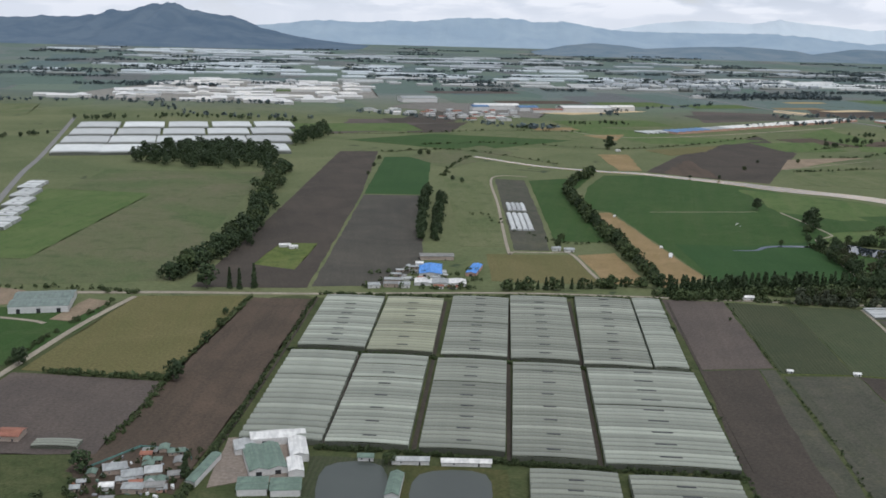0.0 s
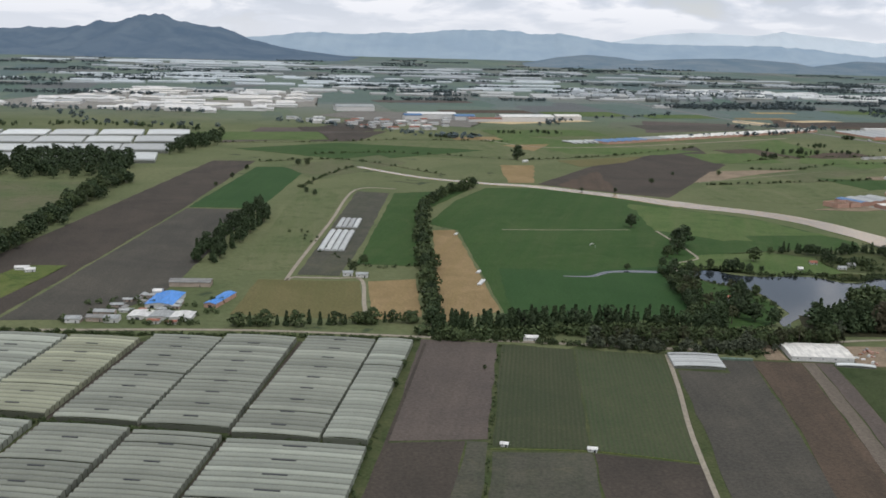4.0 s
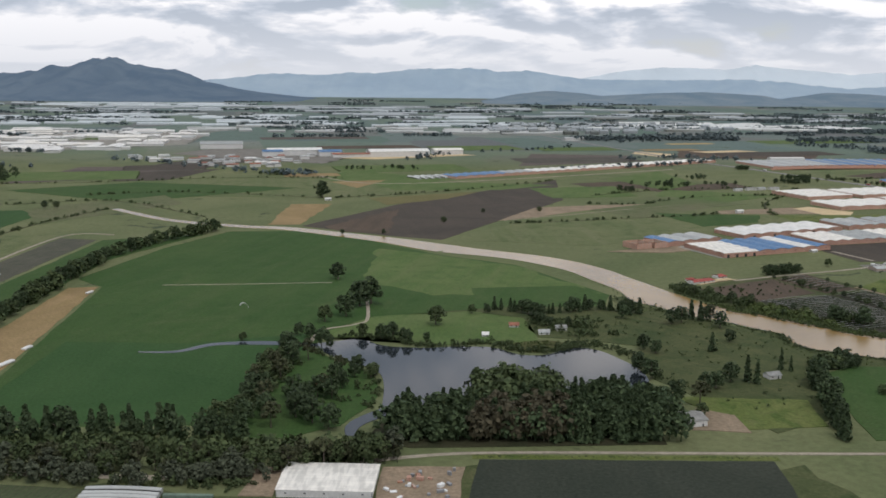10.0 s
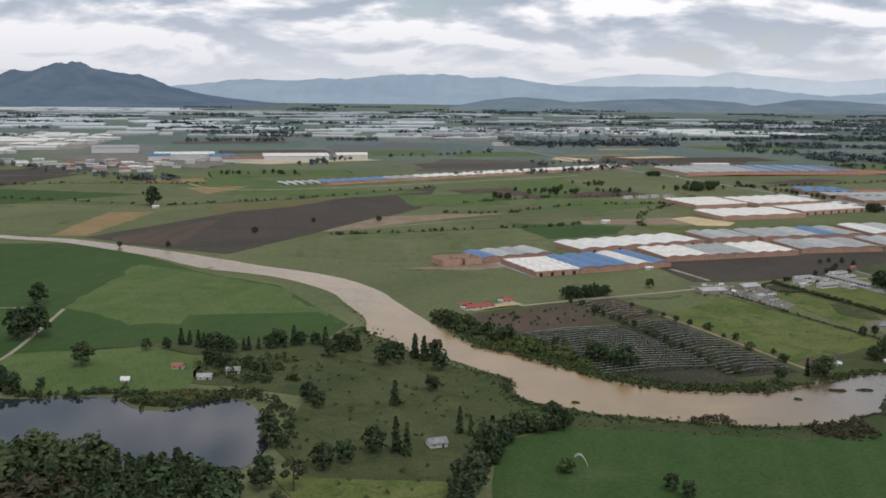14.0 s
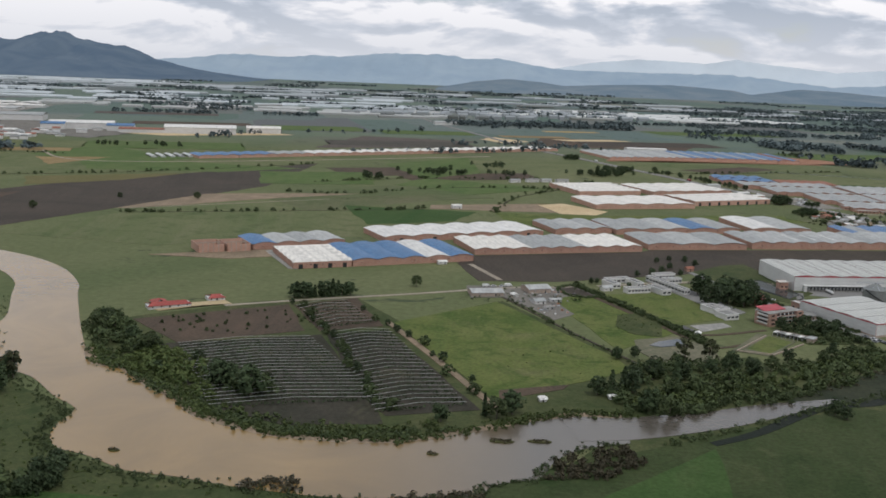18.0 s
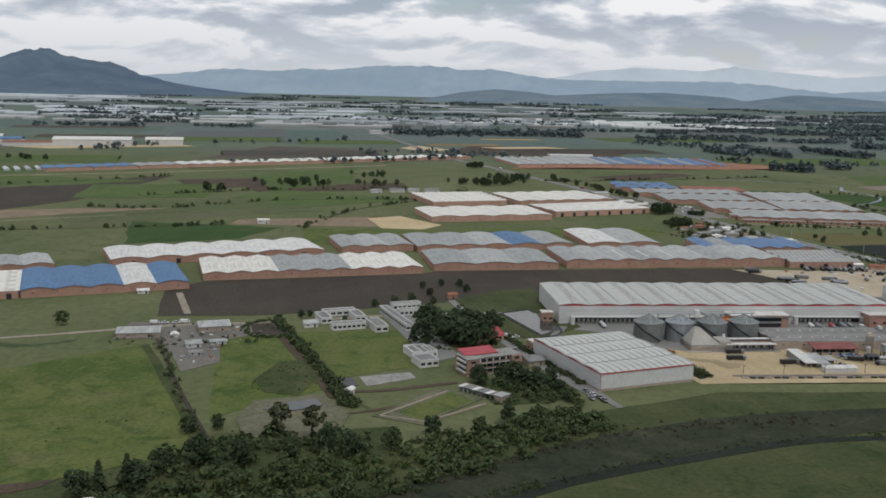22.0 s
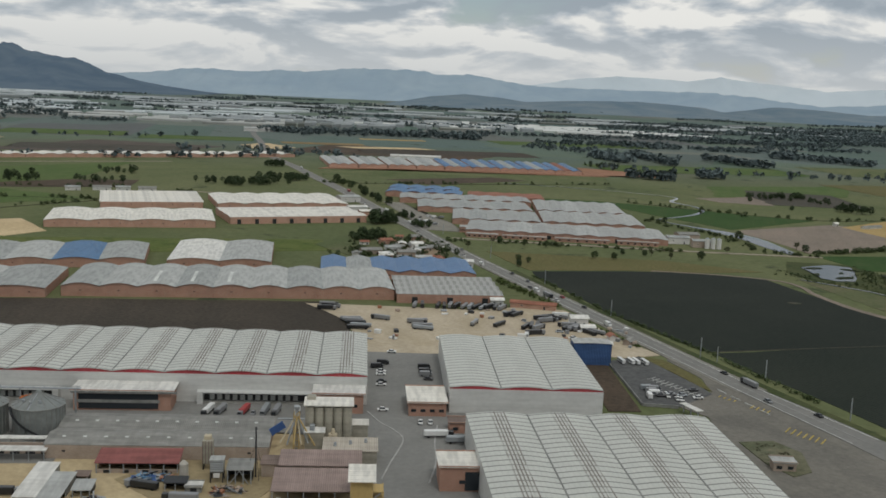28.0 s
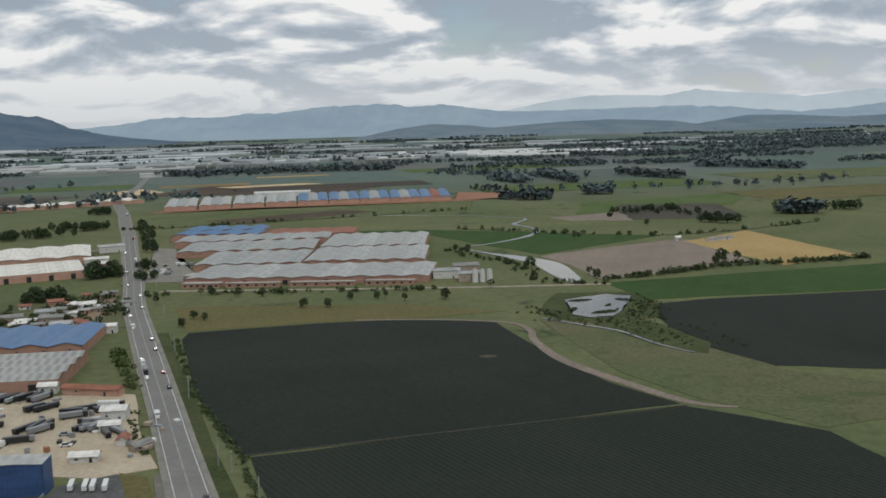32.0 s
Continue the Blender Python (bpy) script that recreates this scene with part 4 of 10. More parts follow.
# ditches, fence lines and farm tracks that part the pastures
for m_, tall, q in (("wood_floor", "dark overgrown ditch between pastures", [(-20, 1130), (60, 1160), (190, 1130)]), ("wood_floor", "dark overgrown ditch between pastures", [(200, 1130), (300, 1190), (410, 1300)]), ("wood_floor", "dark overgrown ditch between pastures", [(420, 1105), (470, 1110), (530, 1165), (610, 1185)]),
                    ("wood_floor", "dark overgrown ditch between pastures", [(350, 985), (420, 1010), (520, 1048)]), ("wood_floor", "dark overgrown ditch between pastures", [(430, 1165), (500, 1215), (600, 1244)]), ("wood_floor", "dark overgrown ditch between pastures", [(560, 1045), (575, 1120), (610, 1180), (640, 1240)]),
                    ("wood_floor", "dark overgrown ditch between pastures", [(-140, 1210), (-40, 1240), (60, 1290), (190, 1300)]), ("gravel_track", "pale farm track across pastures", [(345, 1000), (410, 1045), (489, 1099)]), ("wood_floor", "dark overgrown ditch between pastures", [(700, 1330), (760, 1352), (900, 1420)]), ("wood_floor", "dark overgrown ditch between pastures", [(900, 1300), (1000, 1252), (1090, 1300)]),
                    ("wood_floor", "dark overgrown ditch between pastures", [(4, 905), (10, 960), (30, 1040)]), ("gravel_track", "pale irrigation line in the meadow", [(160, 752), (200, 757), (246, 764)]), ("wood_floor", "dark overgrown ditch between pastures", [(-60, 1060), (20, 1090), (120, 1000)])):
    ribbon("ground_ditch", [(x, y, 1.6 if m_ == "wood_floor" else 1.1) for x, y in q], m_, 0.075, tall, "ditch")
    if m_ == "wood_floor":
        DITCHES.append(q)

# farther fields of the plain
FAR_FIELDS = [("pasture", -700, 1400, 260, 150), ("meadow_pale", -120, 1290, 180, 90), ("dark_soil", -30, 1400, 90, 60), ("stubble", 150, 1330, 60, 30), ("meadow_pale", 240, 1420, 150, 80), ("brown_soil", 170, 1760, 150, 60),
              ("meadow_pale", 330, 1760, 130, 90), ("grey_soil", 460, 1560, 160, 70), ("meadow_pale", 480, 1760, 120, 70), ("stubble", 620, 1760, 90, 30), ("dark_soil", 760, 1700, 180, 70), ("meadow_pale", 1000, 1620, 200, 80),
              ("olive_field", 1180, 1500, 180, 90), ("pasture", 1250, 1720, 240, 110), ("meadow_pale", 900, 1980, 200, 80), ("plum_soil", 60, 1960, 180, 60), ("straw", 680, 1900, 80, 24), ("meadow_pale", -300, 1900, 200, 80)]
for m_, x, y, w, d in FAR_FIELDS:
    a = radians(16)
    q = [(x + math.cos(a) * u * w / 2 - math.sin(a) * v * d / 2, y + math.sin(a) * u * w / 2 + math.cos(a) * v * d / 2) for u, v in ((-1, -1), (1, -1), (1, 1), (-1, 1))]
    patch("field", q, m_, 0.07, "distant field of the plain, seen flat", "field", 2.0)

# roads and tracks
HIGHWAY = [(928, 790, 9), (897, 862, 8), (882, 893, 6.4), (875.5, 908, 6.2), (865.6, 931, 6.0), (852.8, 961, 6.0), (835, 1002, 6.2), (816, 1046, 6.0), (800, 1084, 6.0), (781, 1134, 6.2), (746.5, 1221, 6.4), (717.5, 1296, 6.4), (691, 1360, 6.4), (658, 1442, 6.4), (612, 1549, 6.4), (581, 1649, 6.6), (551, 1758, 7), (504, 1912, 7), (440, 2170, 7), (362, 2520, 7)]
# dusty shoulders on both sides
ribbon("ground_shoulder", [(x, y, w * 1.3) for x, y, w in HIGHWAY[2:16]], "shoulder", 0.19, "dusty gravel shoulder of the highway", "shoulder")
ribbon("road_highway", HIGHWAY, "asphalt", 0.22, "worn grey asphalt highway running straight to the hills")
ribbon("road_country", [(-420, 482, 4), (-219, 490, 4), (-136, 497, 4), (-61, 501, 3), (38, 511, 2.5), (120, 509, 2.5), (230, 503, 3), (262, 508, 3), (300, 521, 2), (330, 525.5, 1.7), (408, 528, 1.7), (520, 532, 1.7)], "gravel_track", 0.14, "pale country road along the tree belt")
ribbon("road_lane", [(-60, 494, 1.0), (-66.5, 370, 1.0), (-73, 282, 1.0), (-74, 260, 1.0)], "dark_soil", 0.15, "narrow dark lane between a hedge and the greenhouses")
ribbon("road_lane", [(-151, 488, 3), (-161, 440, 3), (-170, 369, 3), (-180, 300, 3)], "gravel_track", 0.13, "pale farm lane along a hedge")
ribbon("road_lane", [(-178, 440, 2.5), (-190, 445, 2.5), (-240, 455, 2.5)], "gravel_track", 0.13, "pale farm lane")
ribbon("road_track", [(80, 912, 2), (48, 902, 2), (46, 760, 2), (44, 612, 2), (48, 607, 2), (68, 607, 2), (82, 606, 2), (88, 560, 2), (92, 530, 2)], "gravel_track", 0.16, "white gravel farm track round a plot")
ribbon("road_track", [(217.5, 495, 1.7), (214, 455, 1.7), (209, 410, 1.7), (204.5, 344, 1.7), (197, 270, 1.7)], "gravel_track", 0.16, "pale dirt track between fields")
ribbon("road_track", [(460, 781, 2), (489, 796, 2), (526, 813, 2), (560, 830, 2.4), (590, 838, 2.4)], "gravel_track", 0.16, "dirt track to the red-roofed house")
ribbon("road_track", [(520, 768, 2.2), (538, 727, 2.2), (556, 684, 2.2)], "bare_earth", 0.17, "dirt path between orchard and paddock")
ribbon("road_track", [(253, 645, 1.6), (255, 664, 1.6), (268, 675, 1.6), (272, 690, 1.6), (263, 762, 1.6)], "gravel_track", 0.18, "narrow gravel drive by the lake")
ribbon("road_track", [(547, 878, 2.4), (560, 846, 2.4)], "gravel_track", 0.16, "straight gravel drive to the brick halls")
ribbon("road_track", [(600, 842, 3), (640, 858, 3), (678, 862, 3)], "gravel_track", 0.16, "village lane beside the school")
ribbon("road_track", [(800, 1110, 3), (904, 1107, 3), (962, 1109, 3)], "gravel_track", 0.16, "pale track along the works wall")
ribbon("road_track", [(160, 1320, 3), (205, 1260, 3), (270, 1258, 3), (400, 1330, 3), (560, 1440, 4)], "gravel_track", 0.14, "white gravel road past distant brick halls")
ribbon("road_lane", [(684, 846, 3), (678, 815, 3), (686, 782, 3), (693, 764, 2)], "asphalt", 0.17, "narrow lane beside the white warehouse")
ribbon("road_track", [(640, 1240, 3), (700, 1240, 3), (735, 1230, 3)], "gravel_track", 0.14, "side road to the highway")
ribbon("road_lane", [(-312, 690, 5), (-327, 742, 5), (-361, 868, 5), (-385, 972, 5), (-445, 1200, 5), (-480, 1330, 5)], "asphalt", 0.14, "grey country road past greenhouses")

# water
RIVER = [(36, 1041, 7), (95, 984, 8), (153, 957, 10), (190, 948, 12), (230, 925, 15), (268, 901, 19), (290, 883, 23), (306, 871, 26)]
ribbon("water_river", RIVER, "muddy_water", 0.13, "muddy brown river winding through meadows", "river")
SOUTH_BANK = [(301, 859), (337, 842), (360, 821), (374, 802), (382, 782), (394, 752), (397, 729), (408, 716), (416, 700), (429, 692), (442, 677), (451, 668), (451, 655), (456, 644), (466, 639), (477, 632), (486, 631), (501, 627), (524, 624), (542, 627), (552, 628), (555, 635), (565, 639), (569, 650), (578, 659), (588, 663)]
NORTH_BANK = [(308, 884), (330, 869), (360, 851), (381, 831), (397, 806), (404, 788), (419, 752), (433, 721), (441, 706), (450, 703), (462, 689), (473, 679), (481, 668), (495, 660), (507, 656), (528, 656), (538, 660), (554, 669), (563, 675), (576, 681), (588, 681)]
tagged(part("water_river", between(SOUTH_BANK, NORTH_BANK, 0.15, [(0, 0), (4, 5), (9, 9), (11, 10), (12, 11), (13, 12), (14, 13), (len(SOUTH_BANK) - 1, len(NORTH_BANK) - 1)]), "muddy_water"), "wide muddy brown river bend, a grey reflection painted into its east end", "river", "", "structure")
ribbon("ground_mud", [(x + 0.6, y + 0.6, 3.0) for x, y in NORTH_BANK[7:]], "bare_earth", 0.125, "narrow muddy river bank", "bank")
LAKE = [(255.5, 640), (266, 648), (274, 649), (283.6, 640), (299, 638), (317, 641), (328, 639), (337, 630), (346, 629.5), (352, 634), (359, 641), (368, 638.5), (374, 629), (380, 615), (382, 600), (378, 584), (362, 578), (345, 580), (328, 584), (314, 573), (300, 563), (290, 556), (288.5, 566), (287.5, 586), (284.7, 602), (278.6, 610.5), (264, 624.5)]
tagged(part("water_lake", prism(smooth(LAKE, 5, True), -0.2, 0.16), "lake_water"), "still dark grey lake ringed by trees", "lake", "", "structure")
ribbon("water_creek", [(574, 670, 15), (588, 673, 15), (603, 678.5, 13), (612, 682, 11), (621, 687.5, 11), (633, 694.5, 8.5), (642, 699.4, 5), (652, 704, 2.5)], "muddy_water", 0.16, "still grey stream between thickets", "stream")
ribbon("water_creek", [(292, 562, 7), (284, 552, 5.5), (281, 545, 4.5), (281, 537, 2.5)], "lake_water", 0.155, "narrow dark inlet of the lake between trees", "creek")
ribbon("water_creek", [(188, 626, 1.2), (203, 627.5, 3), (215, 639, 4.2), (236, 642, 5.5), (252, 640, 4.5), (268, 643, 5)], "lake_water", 0.15, "narrow creek running into the lake", "creek")
ribbon("water_river", [(893, 1374, 1.0), (915, 1364, 1.2), (936, 1346, 1.6), (929, 1318, 3), (938, 1298, 1.6), (941, 1278, 3), (934, 1255, 3), (920, 1234, 1.8), (906, 1217, 1.6), (918, 1196, 2.2), (928, 1184, 7), (941, 1162, 11), (947, 1132, 9), (951, 1112, 4)], "pond_water", 0.15, "grey river bend beyond the works", "river")
ribbon("water_river", [(893, 1374, 1.4), (860, 1384, 1.4), (820, 1392, 1.2)], "pond_water", 0.15, "grey stream in the pasture", "river")
tagged(part("water_pond", prism(ragged([(944, 1078), (945, 1066), (945, 1054), (950, 1049), (957, 1051), (960, 1058), (963, 1070), (966, 1084), (958, 1088), (950, 1083)], 4.0, 0.5, 5), -0.2, 0.3), "pond_water"), "shallow grey marsh pond with islets", "pond", "", "structure")
for q in ([(-32, 266), (-34, 297), (-16, 298.5), (-14.5, 266)], [(-4.5, 266), (-4, 293), (17, 294), (15, 266)]):
    tagged(part("water_pond", prism(smooth(q, 4, True), -0.2, 0.32), "algae_water"), "dark farm pond with straight banks", "pond", "", "structure")
tagged(part("water_pond", prism([(607, 752.5), (611, 758), (618, 762), (620.5, 757.5), (619, 755), (611, 751)], -0.2, 0.34), "pond_water"), "small lined pond", "pond", "", "structure")
tagged(part("water_pond", prism([(664.5, 861), (673.5, 867), (682.5, 841), (676.5, 833.5)], -0.2, 0.34), "pond_water"), "rectangular grey settling pond", "pond", "", "structure")
ribbon("ground_rim", [(664, 861, 0.7), (673.6, 867.6, 0.7), (683.1, 841, 0.7), (676.5, 832.8, 0.7), (664, 861, 0.7)], "slate_lining", 0.33, "dark liner round the settling pond", "pond rim")

# ---- trees ----
TREE_KINDS = {  # crown material, clumps, leaf size, leaves, width, foot of the crown
    "broadleaf_tree": ("leaf_mid", 15, 0.050, 620, 0.40, 0.14),
    "dark_tree": ("leaf_dark", 15, 0.050, 620, 0.37, 0.10),
    "pine_tree": ("leaf_dark", 0, 0.055, 430, 0.21, 0.08),
    "cypress": ("leaf_dark", 0, 0.050, 380, 0.14, 0.03),
    "eucalyptus": ("leaf_olive", 13, 0.048, 420, 0.27, 0.34),
    "copper_tree": ("leaf_rust", 12, 0.055, 480, 0.32, 0.12),
    "grey_tree": ("leaf_grey", 12, 0.055, 480, 0.32, 0.12),
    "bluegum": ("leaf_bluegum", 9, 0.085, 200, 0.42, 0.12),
    "bush": ("leaf_bright", 9, 0.105, 190, 0.60, 0.0),
    "rusty_bush": ("leaf_rust", 9, 0.105, 190, 0.60, 0.0),
    "dark_bush": ("leaf_mid", 9, 0.105, 190, 0.60, 0.0),
}


def crown_points(kind, count, rnd):
    """Leaf places with the way each leaf faces: out of its clump and out of the crown."""
    _, clumps, _, _, wide, foot = TREE_KINDS[kind]
    pts = []
    if clumps:
        loose = 1.25 if kind == "eucalyptus" else 1.0
        mid = foot + (1 - foot) * 0.5
        lean = (rnd.uniform(-0.06, 0.06), rnd.uniform(-0.06, 0.06))
        balls = []
        for i in range(clumps):
            # clumps sit on an uneven egg, wider below its middle, some of them sticking out
            u = (i + rnd.uniform(0.1, 0.9)) / clumps
            a = i * 2.4 + rnd.uniform(-0.5, 0.5)
            rr = wide * math.sin(math.pi * min(0.97, 0.16 + 0.78 * u)) ** 0.8 * rnd.uniform(0.5, 0.86) * loose
            br = wide * rnd.uniform(0.24, 0.42) / loose
            z = foot + (1 - foot) * (0.13 + 0.74 * u) + rnd.uniform(-0.04, 0.04)
            balls.append((rr * math.cos(a) + lean[0] * u, rr * math.sin(a) + lean[1] * u, z, br))
        balls.append((0, 0, mid, wide * 0.52))
        while len(pts) < count:
            bx, by, bz, br = rnd.choice(balls)
            d = Vector((rnd.gauss(0, 1), rnd.gauss(0, 1), rnd.gauss(0.25, 1))).normalized()
            p = Vector((bx, by, bz)) + Vector((d.x, d.y, d.z * 0.85)) * br * rnd.uniform(0.72, 1.06)
            if p.z > foot * 0.8:
                out_way = (p - Vector((0, 0, mid * 0.8))).normalized()
                n_ = d * 0.7 + out_way * 0.6 + Vector((0, 0, 0.25))
                pts.append((*p, *n_))
    else:
        tiers = rnd.choice((6, 7, 8))
        while len(pts) < count:
            u = rnd.random() ** 1.3
            a = rnd.uniform(0, 6.28)
            r = wide * (1 - u) ** 0.8 * (0.74 + 0.26 * math.cos(u * tiers * 6.28 + a)) * (0.85 + 0.2 * math.sin(3 * a + 9 * u)) + 0.012
            k = rnd.uniform(0.62, 1.08)
            pts.append((r * k * math.cos(a), r * k * math.sin(a), foot + u * (1 - foot), math.cos(a), math.sin(a), 0.55))
    return pts


def leaf_cards(points, size, rnd):
    """Small bent leaf tufts; each faces the way that its point gives, more or less."""
    vs, fs = [], []
    for p in points:
        d = Vector(p[3:6]) if len(p) > 3 else Vector((rnd.gauss(0, 1), rnd.gauss(0, 1), rnd.gauss(0.4, 1)))
        d = (d.normalized() + 0.5 * Vector((rnd.gauss(0, 1), rnd.gauss(0, 1), rnd.gauss(0, 1)))).normalized()
        e1 = d.orthogonal().normalized()
        e2 = d.cross(e1)
        t_ = rnd.uniform(0, 6.28)
        e1, e2 = e1 * math.cos(t_) + e2 * math.sin(t_), e2 * math.cos(t_) - e1 * math.sin(t_)
        s1, s2 = size * rnd.uniform(0.6, 1.3), size * rnd.uniform(0.5, 1.0)
        b = len(vs)
        for u, v, w in ((-1, -0.6, 0.0), (0.2, -1, 0.25), (1, 0.3, 0.0), (-0.3, 1, -0.2)):
            q = e1 * (u * s1) + e2 * (v * s2) + d * (w * s1)
            vs.append((p[0] + q.x, p[1] + q.y, max(0.0, p[2] + q.z)))
        fs += [(b, b + 1, b + 2), (b, b + 2, b + 3)]
    return vs, fs


def trunk_mesh(kind, rnd):
    foot = TREE_KINDS[kind][5]
    vs, fs = [], []

    def limb(a, b, r0, r1):
        d = (b - a).normalized()
        side = d.orthogonal().normalized()
        other = d.cross(side)
        base = len(vs)
        for c, r in ((a, r0), (b, r1)):
            for i in range(5):
                t_ = i * 6.2832 / 5
                vs.append(tuple(c + side * math.cos(t_) * r + other * math.sin(t_) * r))
        for i in range(5):
            j = (i + 1) % 5
            fs.append((base + i, base + j, base + 5 + j, base + 5 + i))

    top = Vector((rnd.uniform(-0.02, 0.02), rnd.uniform(-0.02, 0.02), max(0.35, foot + 0.3)))
    limb(Vector((0, 0, -0.02)), top, 0.026, 0.015)
    limb(top, Vector((0, 0, 0.82)), 0.015, 0.004)
    if TREE_KINDS[kind][1]:
        for i in range(4):
            a = i * 1.57 + rnd.uniform(-0.4, 0.4)
            start = top * rnd.uniform(0.65, 1.0)
            limb(start, start + Vector((math.cos(a) * 0.2, math.sin(a) * 0.2, 0.24)), 0.010, 0.003)
    return vs, fs


PROTO = {}
rnd_tree = random.Random(7)


def tree(kind, x, y, h, label, group="", wide=1.0):
    """One tree on the ground; every kind has three shapes that its trees share."""
    key = (kind, rnd_tree.randrange(3), label)
    turn = rnd_tree.uniform(0, 360)
    if key not in PROTO:
        rnd = random.Random(sum(map(ord, kind)) + key[1] * 17)
        mat, _, size, count, _, _ = TREE_KINDS[kind]
        shape = (kind, key[1])
        e = thing(kind, x, y, 0, turn, label, "bush" if "bush" in kind else "tree", group)
        e.matrix_basis = e.matrix_basis @ Matrix.Diagonal((h * wide, h * wide, h, 1))
        if shape not in PROTO:
            made = [part("crown", leaf_cards(crown_points(kind, count, rnd), size, rnd), mat, e)]
            if "bush" not in kind:
                made.append(part("trunk", trunk_mesh(kind, rnd), "bark", e))
            PROTO[shape] = made
        else:
            for o in PROTO[shape]:
                again(o, e)
        PROTO[key] = (e, h, wide)
        return e
    e, h0, w0 = PROTO[key]
    m = pose(x, y, 0, 0, 0, turn) @ Matrix.Diagonal((h * wide / (h0 * w0), h * wide / (h0 * w0), h / h0, 1))
    return copy_thing(e, m)


def tree_row(kinds, line, gap, h, label, group, wide=1.0, jitter=0.35):
    """Trees along a line of points, unevenly spaced."""
    for a, b in zip(line, line[1:]):
        d = math.hypot(b[0] - a[0], b[1] - a[1])
        k = max(1, int(d / gap))
        for i in range(k):
            u = (i + rnd_tree.uniform(-jitter, jitter)) / k
            off = rnd_tree.uniform(-jitter, jitter) * gap
            x = a[0] + (b[0] - a[0]) * u - (b[1] - a[1]) / d * off
            y = a[1] + (b[1] - a[1]) * u + (b[0] - a[0]) / d * off
            tree(rnd_tree.choice(kinds), x, y, h * rnd_tree.uniform(0.7, 1.25), label, group, wide)


WOOD_SHAPES = {}
# how many tufts a tree of a wood gets, and how much larger they are than a single tree's
WOOD_DETAIL = {"far": (16, 3.0), "low": (20, 2.3), "bush": (52, 1.6), "tree": (170, 1.45)}


def wood(name, spots, kind, label, category="trees"):
    """Many trees that nobody could count, as one piece: spots are (x, y, height)."""
    tall = sum(p[2] for p in spots) / len(spots)
    level = "far" if kind == "bluegum" else "low" if tall < 1.25 else "bush" if "bush" in kind else "tree"
    if (kind, level) not in WOOD_SHAPES:
        shapes = []
        for i in range(6):
            rnd = random.Random(31 + i)
            count, grow = WOOD_DETAIL[level]
            vs, fs = leaf_cards(crown_points(kind, count, rnd), TREE_KINDS[kind][2] * grow, rnd)
            if level == "tree":
                tv, tf = trunk_mesh(kind, rnd)
                fs = fs + [tuple(k + len(vs) for k in f_) for f_ in tf[:5]]
                vs = vs + tv[:10]
            shapes.append((np.array(vs), fs))
        WOOD_SHAPES[kind, level] = shapes
    rnd = random.Random(len(spots))
    all_v, all_f, base = [], [], 0
    for x, y, h in spots:
        v, f_ = rnd.choice(WOOD_SHAPES[kind, level])
        a, w = rnd.uniform(0, 6.28), rnd.uniform(0.85, 1.25)
        c, s_ = math.cos(a) * w, math.sin(a) * w
        p = np.stack([v[:, 0] * c - v[:, 1] * s_, v[:, 0] * s_ + v[:, 1] * c, v[:, 2]], 1) * h + (x, y, 0)
        all_v.append(p)
        all_f += [tuple(k + base for k in q) for q in f_]
        base += len(v)
    ob = part(name, (np.concatenate(all_v).tolist(), all_f), TREE_KINDS[kind][0])
    return tagged(ob, label, category, "", "stuff")


def inside(x, y, pts):
    hit_, j = False, len(pts) - 1
    for i in range(len(pts)):
        if (pts[i][1] > y) != (pts[j][1] > y) and x < (pts[j][0] - pts[i][0]) * (y - pts[i][1]) / (pts[j][1] - pts[i][1]) + pts[i][0]:
            hit_ = not hit_
        j = i
    return hit_


def scatter(pts, count, h0, h1, seed):
    rnd = random.Random(seed)
    xs, ys = [p[0] for p in pts], [p[1] for p in pts]
    res = []
    while len(res) < count:
        x, y = rnd.uniform(min(xs), max(xs)), rnd.uniform(min(ys), max(ys))
        if inside(x, y, pts):
            res.append((x, y, rnd.uniform(h0, h1)))
    return res


def along(line, count, spread, h0, h1, seed):
    rnd = random.Random(seed)
    line = smooth(line, 8)
    res = []
    for _ in range(count):
        i = rnd.randrange(len(line) - 1)
        u = rnd.random()
        a, b = line[i], line[i + 1]
        res.append((a[0] + (b[0] - a[0]) * u + rnd.gauss(0, spread), a[1] + (b[1] - a[1]) * u + rnd.gauss(0, spread), rnd.uniform(h0, h1)))
    return res


# ---- halls ----
def profile(kind, w, rise, steps=8):
    """Roof line across one bay: (across, up)."""
    if kind == "vault":
        return [(w * i / steps, rise * math.sin(math.pi * i / steps)) for i in range(steps + 1)]
    if kind == "saw":
        return [(0, 0), (w * 0.62, rise), (w * 0.66, rise), (w, 0)]
    return [(0, 0), (w / 2, rise), (w, 0)]


def curved_sheet(prof, length, thick, over=0.25, across="x"):
    """A roof sheet: the profile drawn out along its length, with thickness."""
    vs, fs = [], []
    k = len(prof)
    for yy in (-over, length + over):
        for dz in (0, thick):
            vs += [(a, yy, z + dz) for a, z in prof]
    for i in range(k - 1):
        fs += [(i + k, i + 1 + k, i + 1 + 3 * k, i + 3 * k), (i, i + 2 * k, i + 1 + 2 * k, i + 1), (i, i + 1, i + 1 + k, i + k), (i + 2 * k, i + 3 * k, i + 1 + 3 * k, i + 1 + 2 * k)]
    fs += [(0, k, 3 * k, 2 * k), (k - 1, 3 * k - 1, 4 * k - 1, 2 * k - 1)]
    if across == "y":
        vs = [(y_, x_, z_) for x_, y_, z_ in vs]
        fs = [f_[::-1] for f_ in fs]
    return vs, fs


